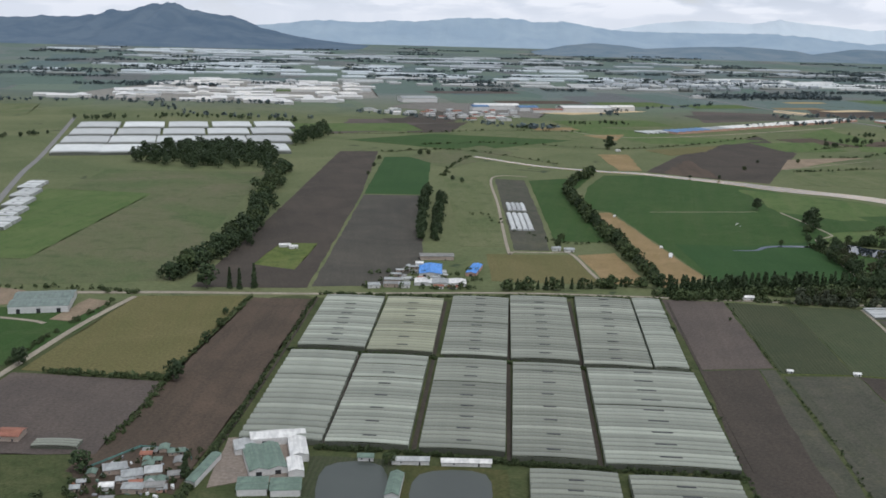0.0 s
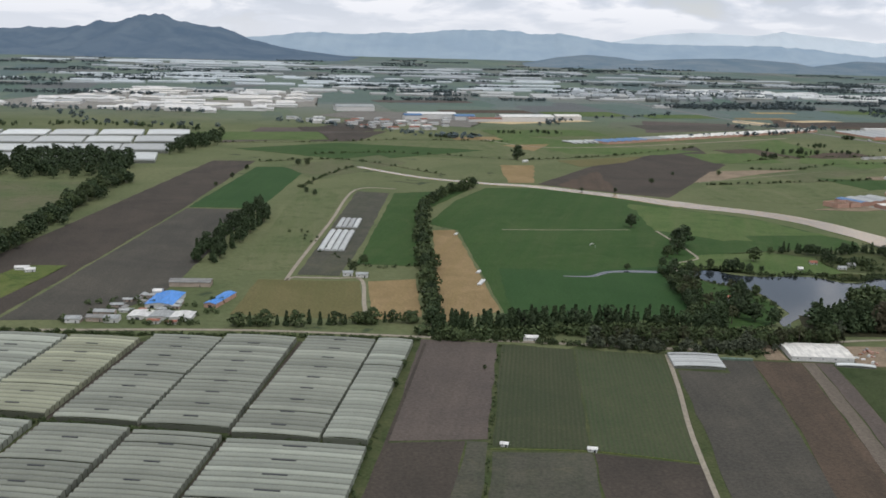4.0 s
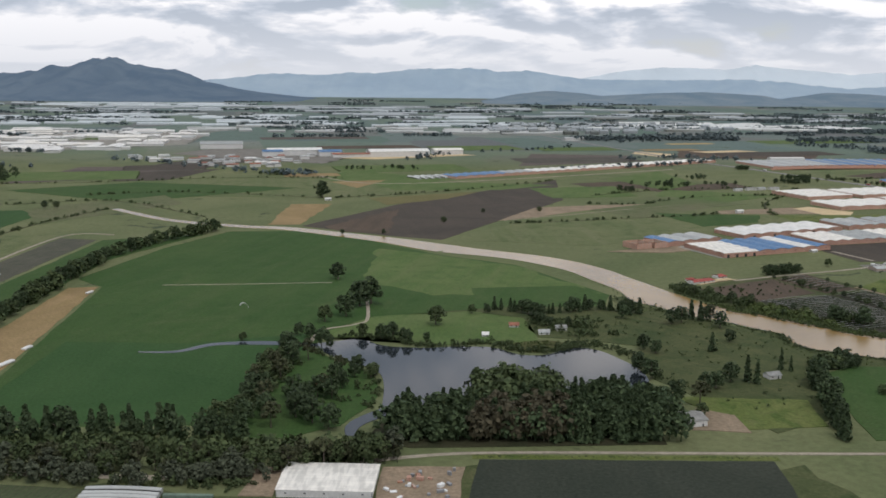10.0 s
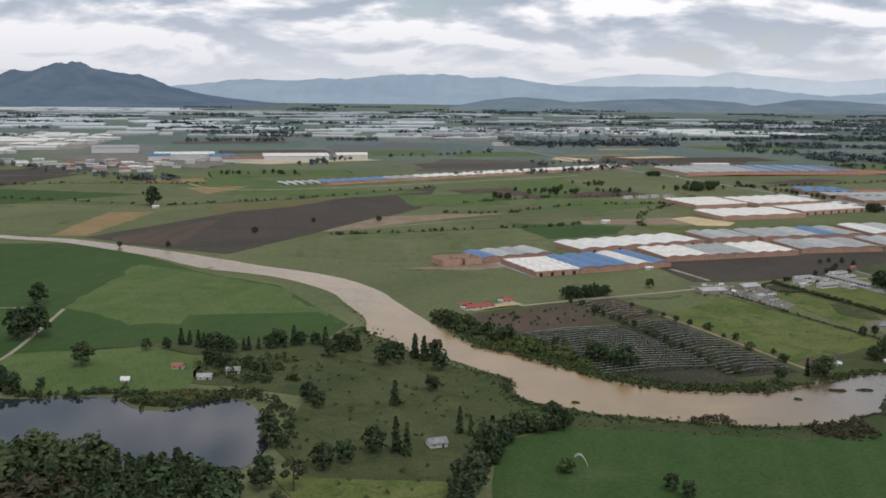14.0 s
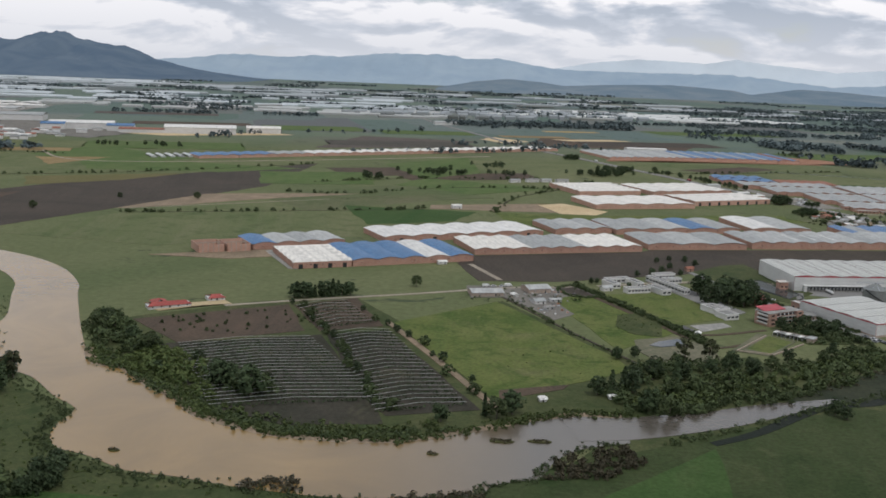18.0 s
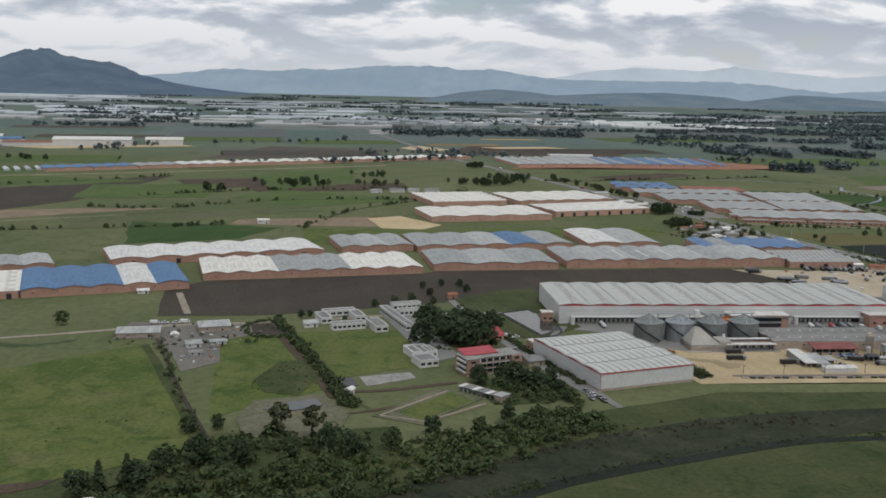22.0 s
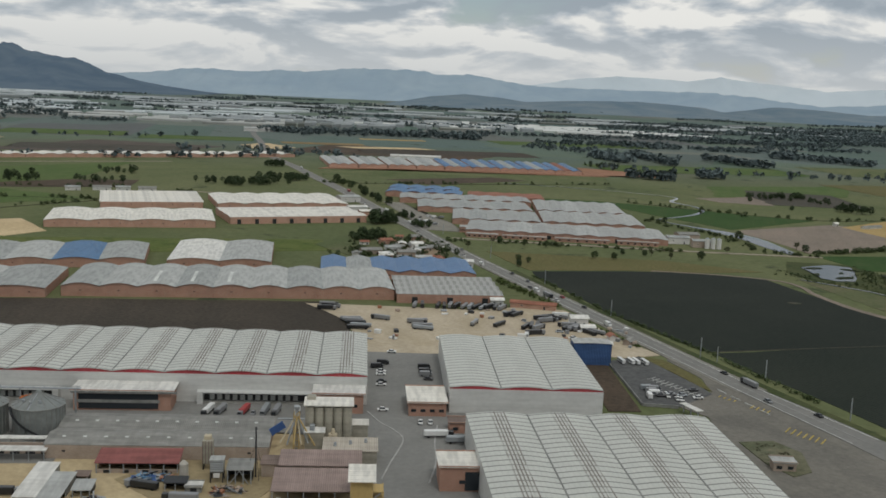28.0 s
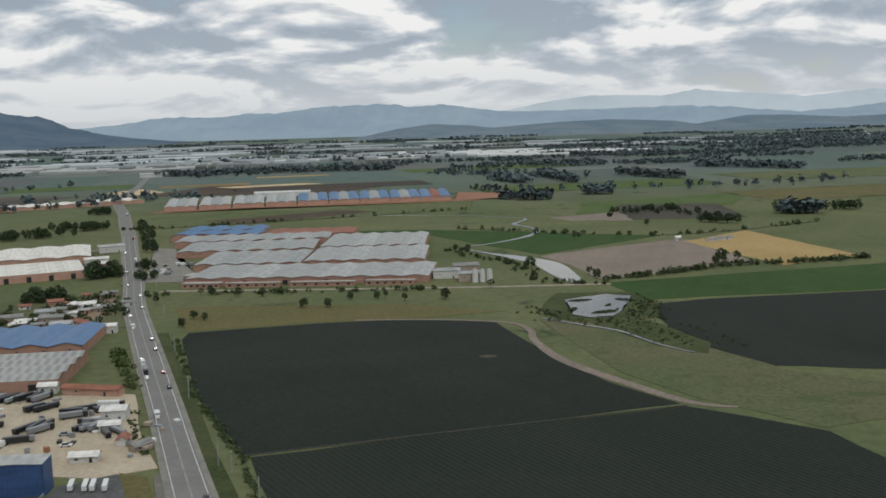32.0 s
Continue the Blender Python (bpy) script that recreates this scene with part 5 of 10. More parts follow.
def gable_wall(line, thick, across="x"):
    """A wall whose top follows (along, height) points."""
    bm = bmesh.new()
    pts = [(line[0][0], 0.0)] + list(line) + [(line[-1][0], 0.0)]
    pts = [p for i, p in enumerate(pts) if i == 0 or p != pts[i - 1]]
    f_ = bm.faces.new([bm.verts.new((a, 0, z)) for a, z in pts])
    r = bmesh.ops.extrude_face_region(bm, geom=[f_])
    for v in r["geom"]:
        if isinstance(v, bmesh.types.BMVert):
            v.co.y += thick
    bmesh.ops.recalc_face_normals(bm, faces=bm.faces[:])
    if across == "y":
        for v in bm.verts:
            v.co = (v.co.y, v.co.x, v.co.z)
        bmesh.ops.reverse_faces(bm, faces=bm.faces[:])
    return bm


def hall(name, label, x, y, ang, w, d, eave, rise, bays, roofs, wall="brick", kind="vault", lengthwise=False, group="", category="factory hall", gutters=False, plinth="", windows=0, doors=0, band="", skylights=(), seams=0):
    """A hall of several bays. Front along its local x, depth along y. lengthwise: the ridges run along the front."""
    e = thing(name, x, y, 0, ang, label, category, group)
    run, length = (d, w) if lengthwise else (w, d)
    bw = run / bays
    prof = profile(kind, bw, rise)
    line = []
    for i in range(bays):
        line += [(i * bw + a, eave + z) for a, z in prof][(1 if i else 0):]
    flat_line = [(0.0, eave), (length, eave)]
    ax, ay = ("y", "x") if lengthwise else ("x", "y")
    t_ = 0.2
    specs = ((line, "x", (0, 0)), (line, "x", (0, d - t_)), (flat_line, "y", (0, 0)), (flat_line, "y", (w - t_, 0)))
    if lengthwise:
        specs = ((flat_line, "x", (0, 0)), (flat_line, "x", (0, d - t_)), (line, "y", (0, 0)), (line, "y", (w - t_, 0)))
    for ln, axis, (ox, oy) in specs:
        o = part("wall", gable_wall(ln, t_, axis), wall, e)
        o.location = (ox, oy, 0)
    first = {}
    for i in range(bays):
        mname = roofs[i % len(roofs)]
        m = Matrix.Translation((0, i * bw, eave + 0.02) if lengthwise else (i * bw, 0, eave + 0.02))
        if mname in first:
            o = again(first[mname], e, m)
        else:
            o = part("roof_bay", curved_sheet(prof, length, 0.1, 0.3, "y" if lengthwise else "x"), mname, e)
            o.matrix_basis = m
            first[mname] = o
        if i in skylights and not lengthwise:
            k = part("skylight", curved_sheet([(bw * 0.36 + a * 0.09, rise * 0.99 + 0.02 * j) for j, a in enumerate((0, bw))], length * 0.5, 0.09, 0), "translucent_sheet", e)
            k.matrix_basis = m @ Matrix.Translation((0, length * 0.1, 0.06))
        if seams and not lengthwise:
            for q in range(seams):
                k = part("seam", curved_sheet([(a, z) for a, z in prof], 0.16, 0.12, 0), "grey_roof", e) if ("seam" not in first) else again(first["seam"], e)
                first["seam"] = first.get("seam", k)
                k.matrix_basis = m @ Matrix.Translation((0, length * (q + 1) / (seams + 1), 0.02))
    if gutters:
        gut = None
        for i in range(1, bays):
            gut = again(gut, e) if gut else part("gutter", box(-0.14, -0.2, eave + 0.1, 0.14, length + 0.2, eave + 0.2), "slate_roof", e)
            gut.location = (i * bw, 0, 0)
    if plinth:
        part("plinth", box(0.02, -0.36, 0, w - 0.02, -0.28, 0.7), plinth, e)
    if band:
        # painted fascia under the front eaves
        part("fascia", gable_wall([(a, z - 0.05) for a, z in line], 0.12), band, e).location = (0, -0.14, 0.0)
        part("front_panel", gable_wall([(0.0, eave - 0.25), (w, eave - 0.25)], 0.13), wall, e).location = (0, -0.29, 0)
    made = None
    for i in range(windows):
        u = (i + 0.5) / windows * w
        made = again(made, e) if made else part("window", box(-0.28, -0.06, 0, 0.28, 0.05, 0.3), "opening_dark", e)
        made.location = (u, -0.02, eave * 0.55)
    made = None
    for i in range(doors):
        u = (i + 0.5) / doors * w
        made = again(made, e) if made else part("door", box(-0.9, -0.08, 0, 0.9, 0.05, min(2.2, eave * 0.7)), "dark_metal", e)
        made.location = (u, -0.03, 0)
    return e


def greenhouse(x, y, ang, w, d, spans, film, label, vents=6, group="greenhouse blocks", h=1.9, joined=False):
    """Film greenhouse: arched spans side by side, open gutters between them, vents on the ridges."""
    e = thing("greenhouse", x, y, 0, ang, label, "greenhouse", group)
    bw = d / spans
    prof = [(bw * 0.04 + bw * 0.90 * i / 6, min(1.0, abs(bw) * 0.19) * math.sin(math.pi * i / 6) ** 0.75) for i in range(7)]
    rnd = random.Random(int(abs(x) * 7 + abs(y)))
    first = ends = vent = None
    picks = set(range(1, spans - 1, max(2, spans // vents))) if vents else set()
    raised = set(rnd.sample(range(spans), max(1, spans // 14)))
    for i in range(spans):
        lift = rnd.uniform(-0.05, 0.05) + (0.3 if i in raised and spans > 4 else 0)
        m = Matrix.Translation((0, i * bw, h + lift))
        if joined and i:
            continue
        if first is None:
            # a slight sag towards both ends of the span
            vs, fs = [], []
            for c in range(9):
                u = c / 8
                sag = 0.35 * (1 - (2 * u - 1) ** 2)
                vs += [(u * w, a, z + sag) for a, z in prof]
            k = len(prof)
            for c in range(8):
                for j in range(k - 1):
                    p = c * k + j
                    fs.append((p, p + k, p + k + 1, p + 1))
            base = len(vs)
            vs += [(0, 0, -h), (0, bw, -h), (w, 0, -h), (w, bw, -h)]
            fs.append((base, *range(0, k), base + 1)[::-1])
            fs.append((base + 2, *range(8 * k, 9 * k), base + 3))
            if joined:
                one = list(vs)
                vs, fs0, fs = [], fs, []
                for q in range(spans):
                    fs += [tuple(k_ + len(vs) for k_ in f_) for f_ in fs0]
                    vs += [(a_, b_ + q * bw, c_) for a_, b_, c_ in one]
            first = part("roof" if joined else "span", (vs, fs), film, e)
            if joined:
                tagged(first, "rows of low arched film spans", "", "", "stuff")
            first.matrix_basis = m
        else:
            again(first, e, m)
        if i in picks:
            vent = again(vent, e) if vent else part("roof_vent", box(-w * 0.085, -0.36, 0, w * 0.085, 0.34, 0.26, 0.05), "dark_metal", e, "dark raised ridge vent")
            vent.location = (w * 0.5 + rnd.uniform(-0.5, 0.5), (i + 0.49) * bw, h + min(1.0, bw * 0.19) + 0.26)
    part("wall", box(0.05, -0.05, 0, w - 0.05, 0.06, h), film, e)
    part("wall", box(0.05, d - 0.06, 0, w - 0.05, d + 0.05, h), film, e)
    return e


def house(x, y, ang, w, d, h, rise, roof, wall, label, category="house", group="", windows=2, hip=False):
    e = thing("house", x, y, 0, ang, label, category, group)
    part("wall", box(0, 0, 0, w, d, h), wall, e)
    prof = [(-0.3, -0.1), (d / 2, rise), (d + 0.3, -0.1)]
    vs, fs = curved_sheet(prof, w, 0.12, 0.3, "y")
    if hip:
        vs = [(min(max(vx, d * 0.35), w - d * 0.35) if abs(vy - d / 2) < 0.01 else vx, vy, vz) for vx, vy, vz in vs]
    o = part("roof", (vs, fs), roof, e)
    o.location = (0, 0, h)
    if not hip:
        for gx in (0.0, w - 0.12):
            part("gable", gable_wall([(0.0, 0.0), (d / 2, rise - 0.02), (d, 0.0)], 0.12, "y"), wall, e).location = (gx, 0, h - 0.01)
    made = pane = None
    for i in range(windows):
        u = (i + 0.5) / windows * w
        if i == windows // 2:
            part("door", box(-0.26, -0.05, 0, 0.26, 0.04, 1.05), "dark_metal", e).location = (u, 0, 0)
        else:
            new_one = again(made, e) if made else part("window", box(-0.32, -0.04, 0, 0.32, 0.04, 0.45), "white_paint", e)
            new_one.location = (u, -0.01, h * 0.45)
            pane = again(pane, new_one) if made else part("pane", box(-0.27, -0.055, 0.05, 0.27, 0.03, 0.40), "glass_dark", new_one, "dark window pane")
            made = new_one
    return e


def flat_block(x, y, ang, w, d, h, roof, wall, label, category="building", group="", windows=5, storeys=1, eaves=0.25, name="building"):
    """A flat-roofed block with a roof slab, a parapet edge and rows of windows."""
    e = thing(name, x, y, 0, ang, label, category, group)
    part("wall", box(0, 0, 0, w, d, h), wall, e)
    part("roof", box(-eaves, -eaves, h, w + eaves, d + eaves, h + 0.14), roof, e)
    part("parapet", box(-eaves, -eaves, h + 0.13, w + eaves, -eaves + 0.15, h + 0.3), wall, e)
    part("parapet", box(-eaves, d + eaves - 0.15, h + 0.13, w + eaves, d + eaves, h + 0.3), wall, e)
    made = None
    sh = h / storeys
    for s_ in range(storeys):
        for i in range(windows):
            ww = min(0.5, w / windows * 0.35)
            made = again(made, e) if made else part("window", box(-ww, -0.04, 0, ww, 0.04, min(0.6, sh * 0.45)), "glass_dark", e)
            made.location = ((i + 0.5) / windows * w, -0.012, s_ * sh + sh * 0.35)
    return e

# ---- greenhouses of the first stretch: two rows of five blocks, a third row behind ----
GREY = "grey-white film greenhouse block with arched spans"
for x, y, w, d, ang, n_, film, tall in ((-59, 413, 29, 80, -3.0, 14, "film_bright", GREY), (-29, 409, 28, 83, -3.5, 16, "film_yellow", "yellowed film greenhouse block with arched spans"), (2.5, 405, 28, 91, -4.0, 17, "film_grey", GREY),
                                  (32, 402, 28.5, 97, -3.5, 18, "film_grey", GREY), (62, 397, 28, 103, -5.0, 19, "film_grey", GREY), (91, 395, 14, 105, -5.0, 30, "film_bright", GREY),
                                  (-65, 315, 28, 91, -3.0, 13, "film_bright", GREY), (-36, 313, 28, 90, -3.5, 20, "film_bright", GREY), (-4.5, 310, 28.5, 90, -3.8, 18, "film_grey", GREY),
                                  (26, 305, 27.5, 91, -4.0, 20, "film_grey", GREY), (56, 301, 43, 91, -4.0, 19, "film_bright", GREY), (26, 225, 27.5, 71, -4.0, 14, "film_grey", GREY), (57, 225, 34, 68, -4.0, 14, "film_grey", GREY)):
    greenhouse(x, y, ang, w, d, n_ if n_ == 30 else int(n_ * 1.45), film, tall, 0 if n_ == 30 or n_ == 13 else 7)
# grassy drainage strips and hedges between the blocks
for line in ([(-62, 410.5), (-30, 407), (2, 403.5), (32, 399.5), (62, 394.5), (106, 391)], [(-38, 311), (-5, 308), (26, 303), (56, 299), (100, 296)], [(-58, 500), (0, 500), (60, 504), (116, 504)]):
    wood("hedge", along(line, 330, 0.6, 0.8, 1.9, 5), "dark_bush", "clipped dark green hedge between greenhouse blocks", "hedge")
for a, b in (((-28, 490), (-37, 313)), ((5, 492), (-6.5, 309)), ((36.5, 495), (25, 303)), ((68, 497), (54.5, 300))):
    ribbon("road_service_path", [(*a, 1.6), ((a[0] + b[0]) / 2, (a[1] + b[1]) / 2, 1.6), (*b, 1.6)], "dark_soil", 0.12, "dark earth path between greenhouse blocks", "path")
ribbon("road_service_path", [(119, 500, 1.2), (111, 400, 1.2), (104, 300, 1.2)], "dark_soil", 0.15, "dark earth path along the greenhouses", "path")

# ---- more greenhouses: the white cluster, the west strip, the small tunnels ----
rnd = random.Random(4)
WHITE_GH = "white film greenhouse block in a large nursery"
for i in range(5):
    for j in range(4):
        u, v = i / 5, j / 4
        gx = (1 - v) * (-378 + 226 * u) + v * (-445 + 262 * u)
        gy = (1 - v) * (972 + 55 * u) + v * (1262 + 72 * u)
        greenhouse(gx, gy, 14, 47, 64, 11, "film_white", WHITE_GH, 4, "nursery greenhouse blocks", 2.2, True)
for i in range(5):
    greenhouse(-292 - i * 9.5, 632 + i * 37, 4, 14, 34, 9, "film_white", "white film greenhouse strip beside the road", 3, "roadside greenhouses", 2.0)
for i in range(4):
    greenhouse(50 + i * 4.0, 672, 90, 60, -3.8, 1, "film_white", "white poly tunnel on a dark plot", 0, "poly tunnels", 0.5)
    greenhouse(52 + i * 3.6, 742, 90, 32, -3.4, 1, "film_white", "white poly tunnel on a dark plot", 0, "poly tunnels", 0.5)
greenhouse(217, 478, -1, 20, 16, 7, "film_white", "white film tunnel house at a field's end", 0, "poly tunnels", 1.0)

# ---- halls ----
hall("warehouse", "dusk green-roofed white warehouse on a bare plot", -200, 453, 12, 27, 28, 3.2, 1.2, 2, ["dusk_green_roof"], "white_cladding", "gable", True, category="warehouse", doors=3)
hall("warehouse", "long pale warehouse with a worn white roof", 267, 492, -1, 25, 19, 1.9, 0.7, 1, ["cream_roof"], "white_paint", "gable", True, category="warehouse", windows=5)
hall("shed", "blue-roofed farm shed among packing sheds", -10, 541, 0, 13, 22, 1.9, 0.8, 1, ["bright_blue_roof"], "white_paint", "gable", category="shed", doors=2)
hall("shed", "blue-roofed farm shed among packing sheds", 16, 545, -12, 6, 22, 1.9, 0.7, 1, ["bright_blue_roof"], "pale_brick", "gable", category="shed", doors=1)
hall("shed", "low white packing shed", -12, 522, 0, 28, 10, 1.5, 0.5, 3, ["white_roof", "grey_roof"], "white_paint", "gable", category="shed", doors=3)
hall("warehouse", "green-roofed packing house among white sheet roofs", -56.5, 288.5, 18, 12, 19, 2.2, 0.8, 2, ["green_roof"], "white_paint", "gable", category="packing house", doors=2)
hall("shed", "bright white-roofed packing shed", -60, 311, 14, 18, 7, 2.6, 0.9, 1, ["white_roof"], "white_paint", "gable", True, category="shed", doors=2)
hall("shed", "bright white-roofed packing shed", -45.5, 300, 12, 6, 14, 2.5, 0.8, 1, ["white_roof"], "white_paint", "gable", category="shed")
hall("shed", "bright white-roofed packing shed", -44.5, 289, 12, 5, 10, 2.2, 0.7, 1, ["white_roof"], "white_paint", "gable", category="shed")
hall("shed", "pale grey-roofed lean-to of the packing house", -64, 304, 16, 7, 8, 2.0, 0.5, 1, ["pale_grey_roof"], "white_paint", "gable", category="shed")
hall("shed", "long narrow green-roofed shed along the hedge", -71.5, 281, 80, 21, 3.4, 1.8, 0.5, 1, ["green_roof"], "white_paint", "gable", True, group="green sheds", category="shed")
for i in range(2):
    hall("shed", "low green-roofed shed with pale skylight strips", -58 + i * 10, 276, 6, 9, 9, 2.0, 0.7, 2, ["green_roof"], "white_paint", "gable", True, group="green sheds", category="shed")

BRICK = "brick factory hall with a vaulted sheet roof"
# first row along the dark field
hall("factory_hall", "brick factory hall with white ribbed roofs", 472, 850, 24, 26, 40, 2.8, 0.5, 5, ["cream_roof"], "brick", "vault", True, windows=5, doors=4)
hall("factory_hall", "brick factory hall with blue and white vaulted roofs", 496, 861, 25, 58, 40, 2.7, 0.95, 5, ["blue_roof", "blue_roof", "blue_roof", "white_roof", "blue_roof"], "brick", windows=7)
hall("factory_hall", "brick factory hall with white and grey vaulted roofs", 549, 901, 19, 88, 34, 2.7, 0.95, 9, ["cream_roof", "cream_roof", "cream_roof", "grey_roof", "grey_roof", "grey_roof", "cream_roof", "cream_roof", "cream_roof"], "brick", "gable", windows=9)
hall("factory_hall", "brick factory hall with grey vaulted roofs", 636, 936, 13, 54, 34, 2.7, 0.95, 3, ["grey_roof", "pale_grey_roof", "grey_roof"], "brick", windows=6)
hall("factory_hall", "long brick factory hall with pale grey vaulted roofs", 692, 951, 12, 100, 34, 3.2, 1.0, 9, ["grey_roof", "pale_grey_roof", "pale_grey_roof"], "brick", windows=9, skylights=(2, 3, 4))
hall("factory_hall", "brick hall with a flat ribbed grey roof", 791, 968, 10, 33, 30, 2.8, 0.8, 4, ["ribbed_grey_roof"], "brick", "gable", True, doors=3)
# second row
hall("factory_hall", "brick hall with blue and grey vaulted roofs", 446, 889, 30, 46, 24, 2.7, 0.9, 4, ["blue_roof", "pale_grey_roof", "grey_roof", "pale_grey_roof"], "brick", windows=5)
hall("factory_hall", "brick hall with bright white vaulted roofs", 504, 924, 27, 91, 30, 2.7, 0.95, 6, ["white_roof"], "brick", windows=8, doors=5)
hall("factory_hall", "brick hall with grey vaulted roofs", 592, 972, 20, 34, 32, 2.7, 0.9, 3, ["grey_roof", "pale_grey_roof"], "brick", windows=4)
hall("factory_hall", "brick hall with grey and blue vaulted roofs", 626, 980, 17, 76, 36, 2.7, 0.95, 5, ["grey_roof", "grey_roof", "pale_grey_roof", "blue_roof", "grey_roof"], "brick", windows=8)
hall("factory_hall", "brick hall with a stepped white roof", 706, 1004, 12, 36, 44, 2.7, 0.95, 2, ["white_roof", "pale_grey_roof"], "brick", windows=3)
hall("factory_hall", "brick hall with blue and white vaulted roofs", 760.8, 1000.8, 10, 54, 28, 2.6, 1.0, 6, ["ribbed_blue_roof", "grey_roof", "ribbed_blue_roof", "ribbed_blue_roof", "ribbed_blue_roof", "ribbed_blue_roof"], "brick", "gable", windows=8)
# the group behind
hall("factory_hall", "low brick hall with a cream ribbed roof", 622, 1150, 22, 50, 50, 3.0, 0.6, 6, ["cream_roof"], "pale_brick", "gable", True, windows=5)
hall("factory_hall", "low brick hall with a cream vaulted roof", 626, 1080, 19, 72, 40, 3.0, 0.8, 4, ["cream_roof"], "pale_brick", windows=8)
hall("factory_hall", "low brick hall with a cream vaulted roof", 677, 1166, 23, 68, 46, 3.0, 0.7, 5, ["cream_roof"], "pale_brick", windows=6)
hall("factory_hall", "low brick hall with a flat white roof", 697, 1117, 27, 66, 36, 3.2, 0.5, 3, ["cream_roof"], "pale_brick", "gable", True, windows=8, doors=8)

WHITE_W = "large white warehouse with a shallow vaulted roof and red fascia"
hall("warehouse", WHITE_W, 682.8, 850.0, 8.2, 114.5, 35.5, 6.3, 0.5, 11, ["warehouse_roof"], "white_cladding", band="red_trim", gutters=True, category="warehouse", group="white warehouses")
b_ = hall("warehouse", WHITE_W, 673.3, 810.4, -64.5, 37, 28.8, 4.8, 0.35, 4, ["clean_warehouse_roof"], "white_cladding", plinth="block_wall", band="red_trim", gutters=True, category="warehouse", group="white warehouses")
part("eave_trim", box(37.01, -0.2, 4.55, 37.15, 29, 4.85), "red_trim", b_)
part("side_plinth", box(37.01, 0.02, 0, 37.09, 28.7, 0.7), "block_wall", b_)
hall("warehouse", WHITE_W, 813.5, 864.5, 7, 32, 43, 5.5, 0.45, 3, ["clean_warehouse_roof"], "white_cladding", band="red_trim", gutters=True, category="warehouse", group="white warehouses")
hall("warehouse", WHITE_W, 823.5, 807, 8.5, 46.5, 40, 5.8, 0.5, 4, ["warehouse_roof"], "white_cladding", band="red_trim", gutters=True, category="warehouse", group="white warehouses")
hall("warehouse", "tall blue-clad warehouse with a pale roof", 841.5, 907.5, 7, 9.5, 4.6, 5.6, 0.15, 1, ["pale_grey_roof"], "blue_cladding", "gable", category="warehouse")
# works across the highway: low roofs packed side by side
WORKS = "sprawling low works hall with pale grey sheet roofs"
hall("factory_hall", WORKS, 805, 1122, -1, 92, 34, 2.5, 0.6, 9, ["works_roof", "works_roof", "pale_grey_roof"], "brick", "gable", windows=8, doors=6, seams=1)
hall("factory_hall", WORKS, 797, 1158, 3, 44, 40, 2.6, 0.7, 5, ["works_roof", "grey_roof", "works_roof"], "brick", "gable", windows=4, seams=1)
hall("factory_hall", WORKS, 842, 1161, 2, 50, 44, 2.9, 0.7, 6, ["works_roof", "works_roof", "pale_grey_roof"], "brick", "gable", windows=4)
hall("factory_hall", WORKS, 776, 1200, 6, 62, 36, 2.7, 0.7, 6, ["grey_roof", "works_roof"], "brick", "gable", windows=4, seams=1)
hall("factory_hall", WORKS, 840, 1208, 2, 48, 50, 3.0, 0.7, 6, ["works_roof", "works_roof", "pale_grey_roof"], "brick", "gable", windows=4)
hall("factory_hall", WORKS, 762, 1238, 6, 76, 26, 2.8, 0.7, 8, ["works_roof", "grey_roof", "works_roof"], "brick", "gable", windows=4)
hall("factory_hall", "works hall with blue vaulted roofs", 750, 1268, 0, 46, 20, 2.8, 1.0, 4, ["blue_roof"], "brick", windows=4)
hall("factory_hall", "works hall with blue vaulted roofs", 749, 1290, 0, 44, 20, 2.8, 1.0, 4, ["blue_roof"], "brick")
hall("factory_hall", "low red-roofed brick works hall", 800, 1268, 3, 46, 28, 2.4, 0.4, 4, ["tile_roof"], "brick", "gable", windows=6)
for x, y, w, d, h in ((806, 1116, 14, 4, 1.6), (822, 1116.5, 20, 3, 1.4), (846, 1116, 24, 3, 1.5), (874, 1116, 18, 3, 1.6), (802, 1130, 3.5, 8, 2.4)):
    flat_block(x, y, -1, w, d, h, "pale_grey_roof", "brick", "low brick lean-to along the works front", "lean-to", "works lean-tos", 6)
# distant long halls
for i in range(11):
    hall("factory_hall", "distant brick hall in a long row", 306 + i * 30, 1302 + i * 22, 36, 36.6, 26, 2.4, 0.9, 3, [("blue_roof", "blue_roof", "grey_roof", "white_roof")[i % 4] if i < 4 else "cream_roof"], "pale_brick", group="distant brick halls")
for i in range(9):
    hall("factory_hall", "distant brick hall with grey and blue roofs", 682 + i * 22.5, 1456 + i * 9.5 - 0.55 * i * i, 16 - 1.2 * i, 22.4, 84, 2.6, 1.0, 3, ["pale_grey_roof", "grey_roof", "pale_grey_roof"] if i < 4 else ["blue_roof", "grey_roof", "blue_roof"] if i < 8 else ["blue_roof", "tile_roof"], "pale_brick", group="distant works halls")
patch("ground_site", [(676, 1440), (740, 1468), (818, 1478), (905, 1490), (905, 1512), (818, 1500), (740, 1486), (680, 1458)], "red_earth", 0.12, "reddish earth and brick dust before distant halls", "ground")
patch("ground_site", [(886, 1494), (925, 1512), (960, 1508), (925, 1560), (885, 1580)], "red_earth", 0.13, "bare orange earth beside distant halls", "ground")
far_white = hall("factory_hall", "long bright white hall behind the works", 716, 1578, 8, 46, 12, 3.4, 0.8, 1, ["white_roof"], "white_paint", "gable", True, group="distant works halls")

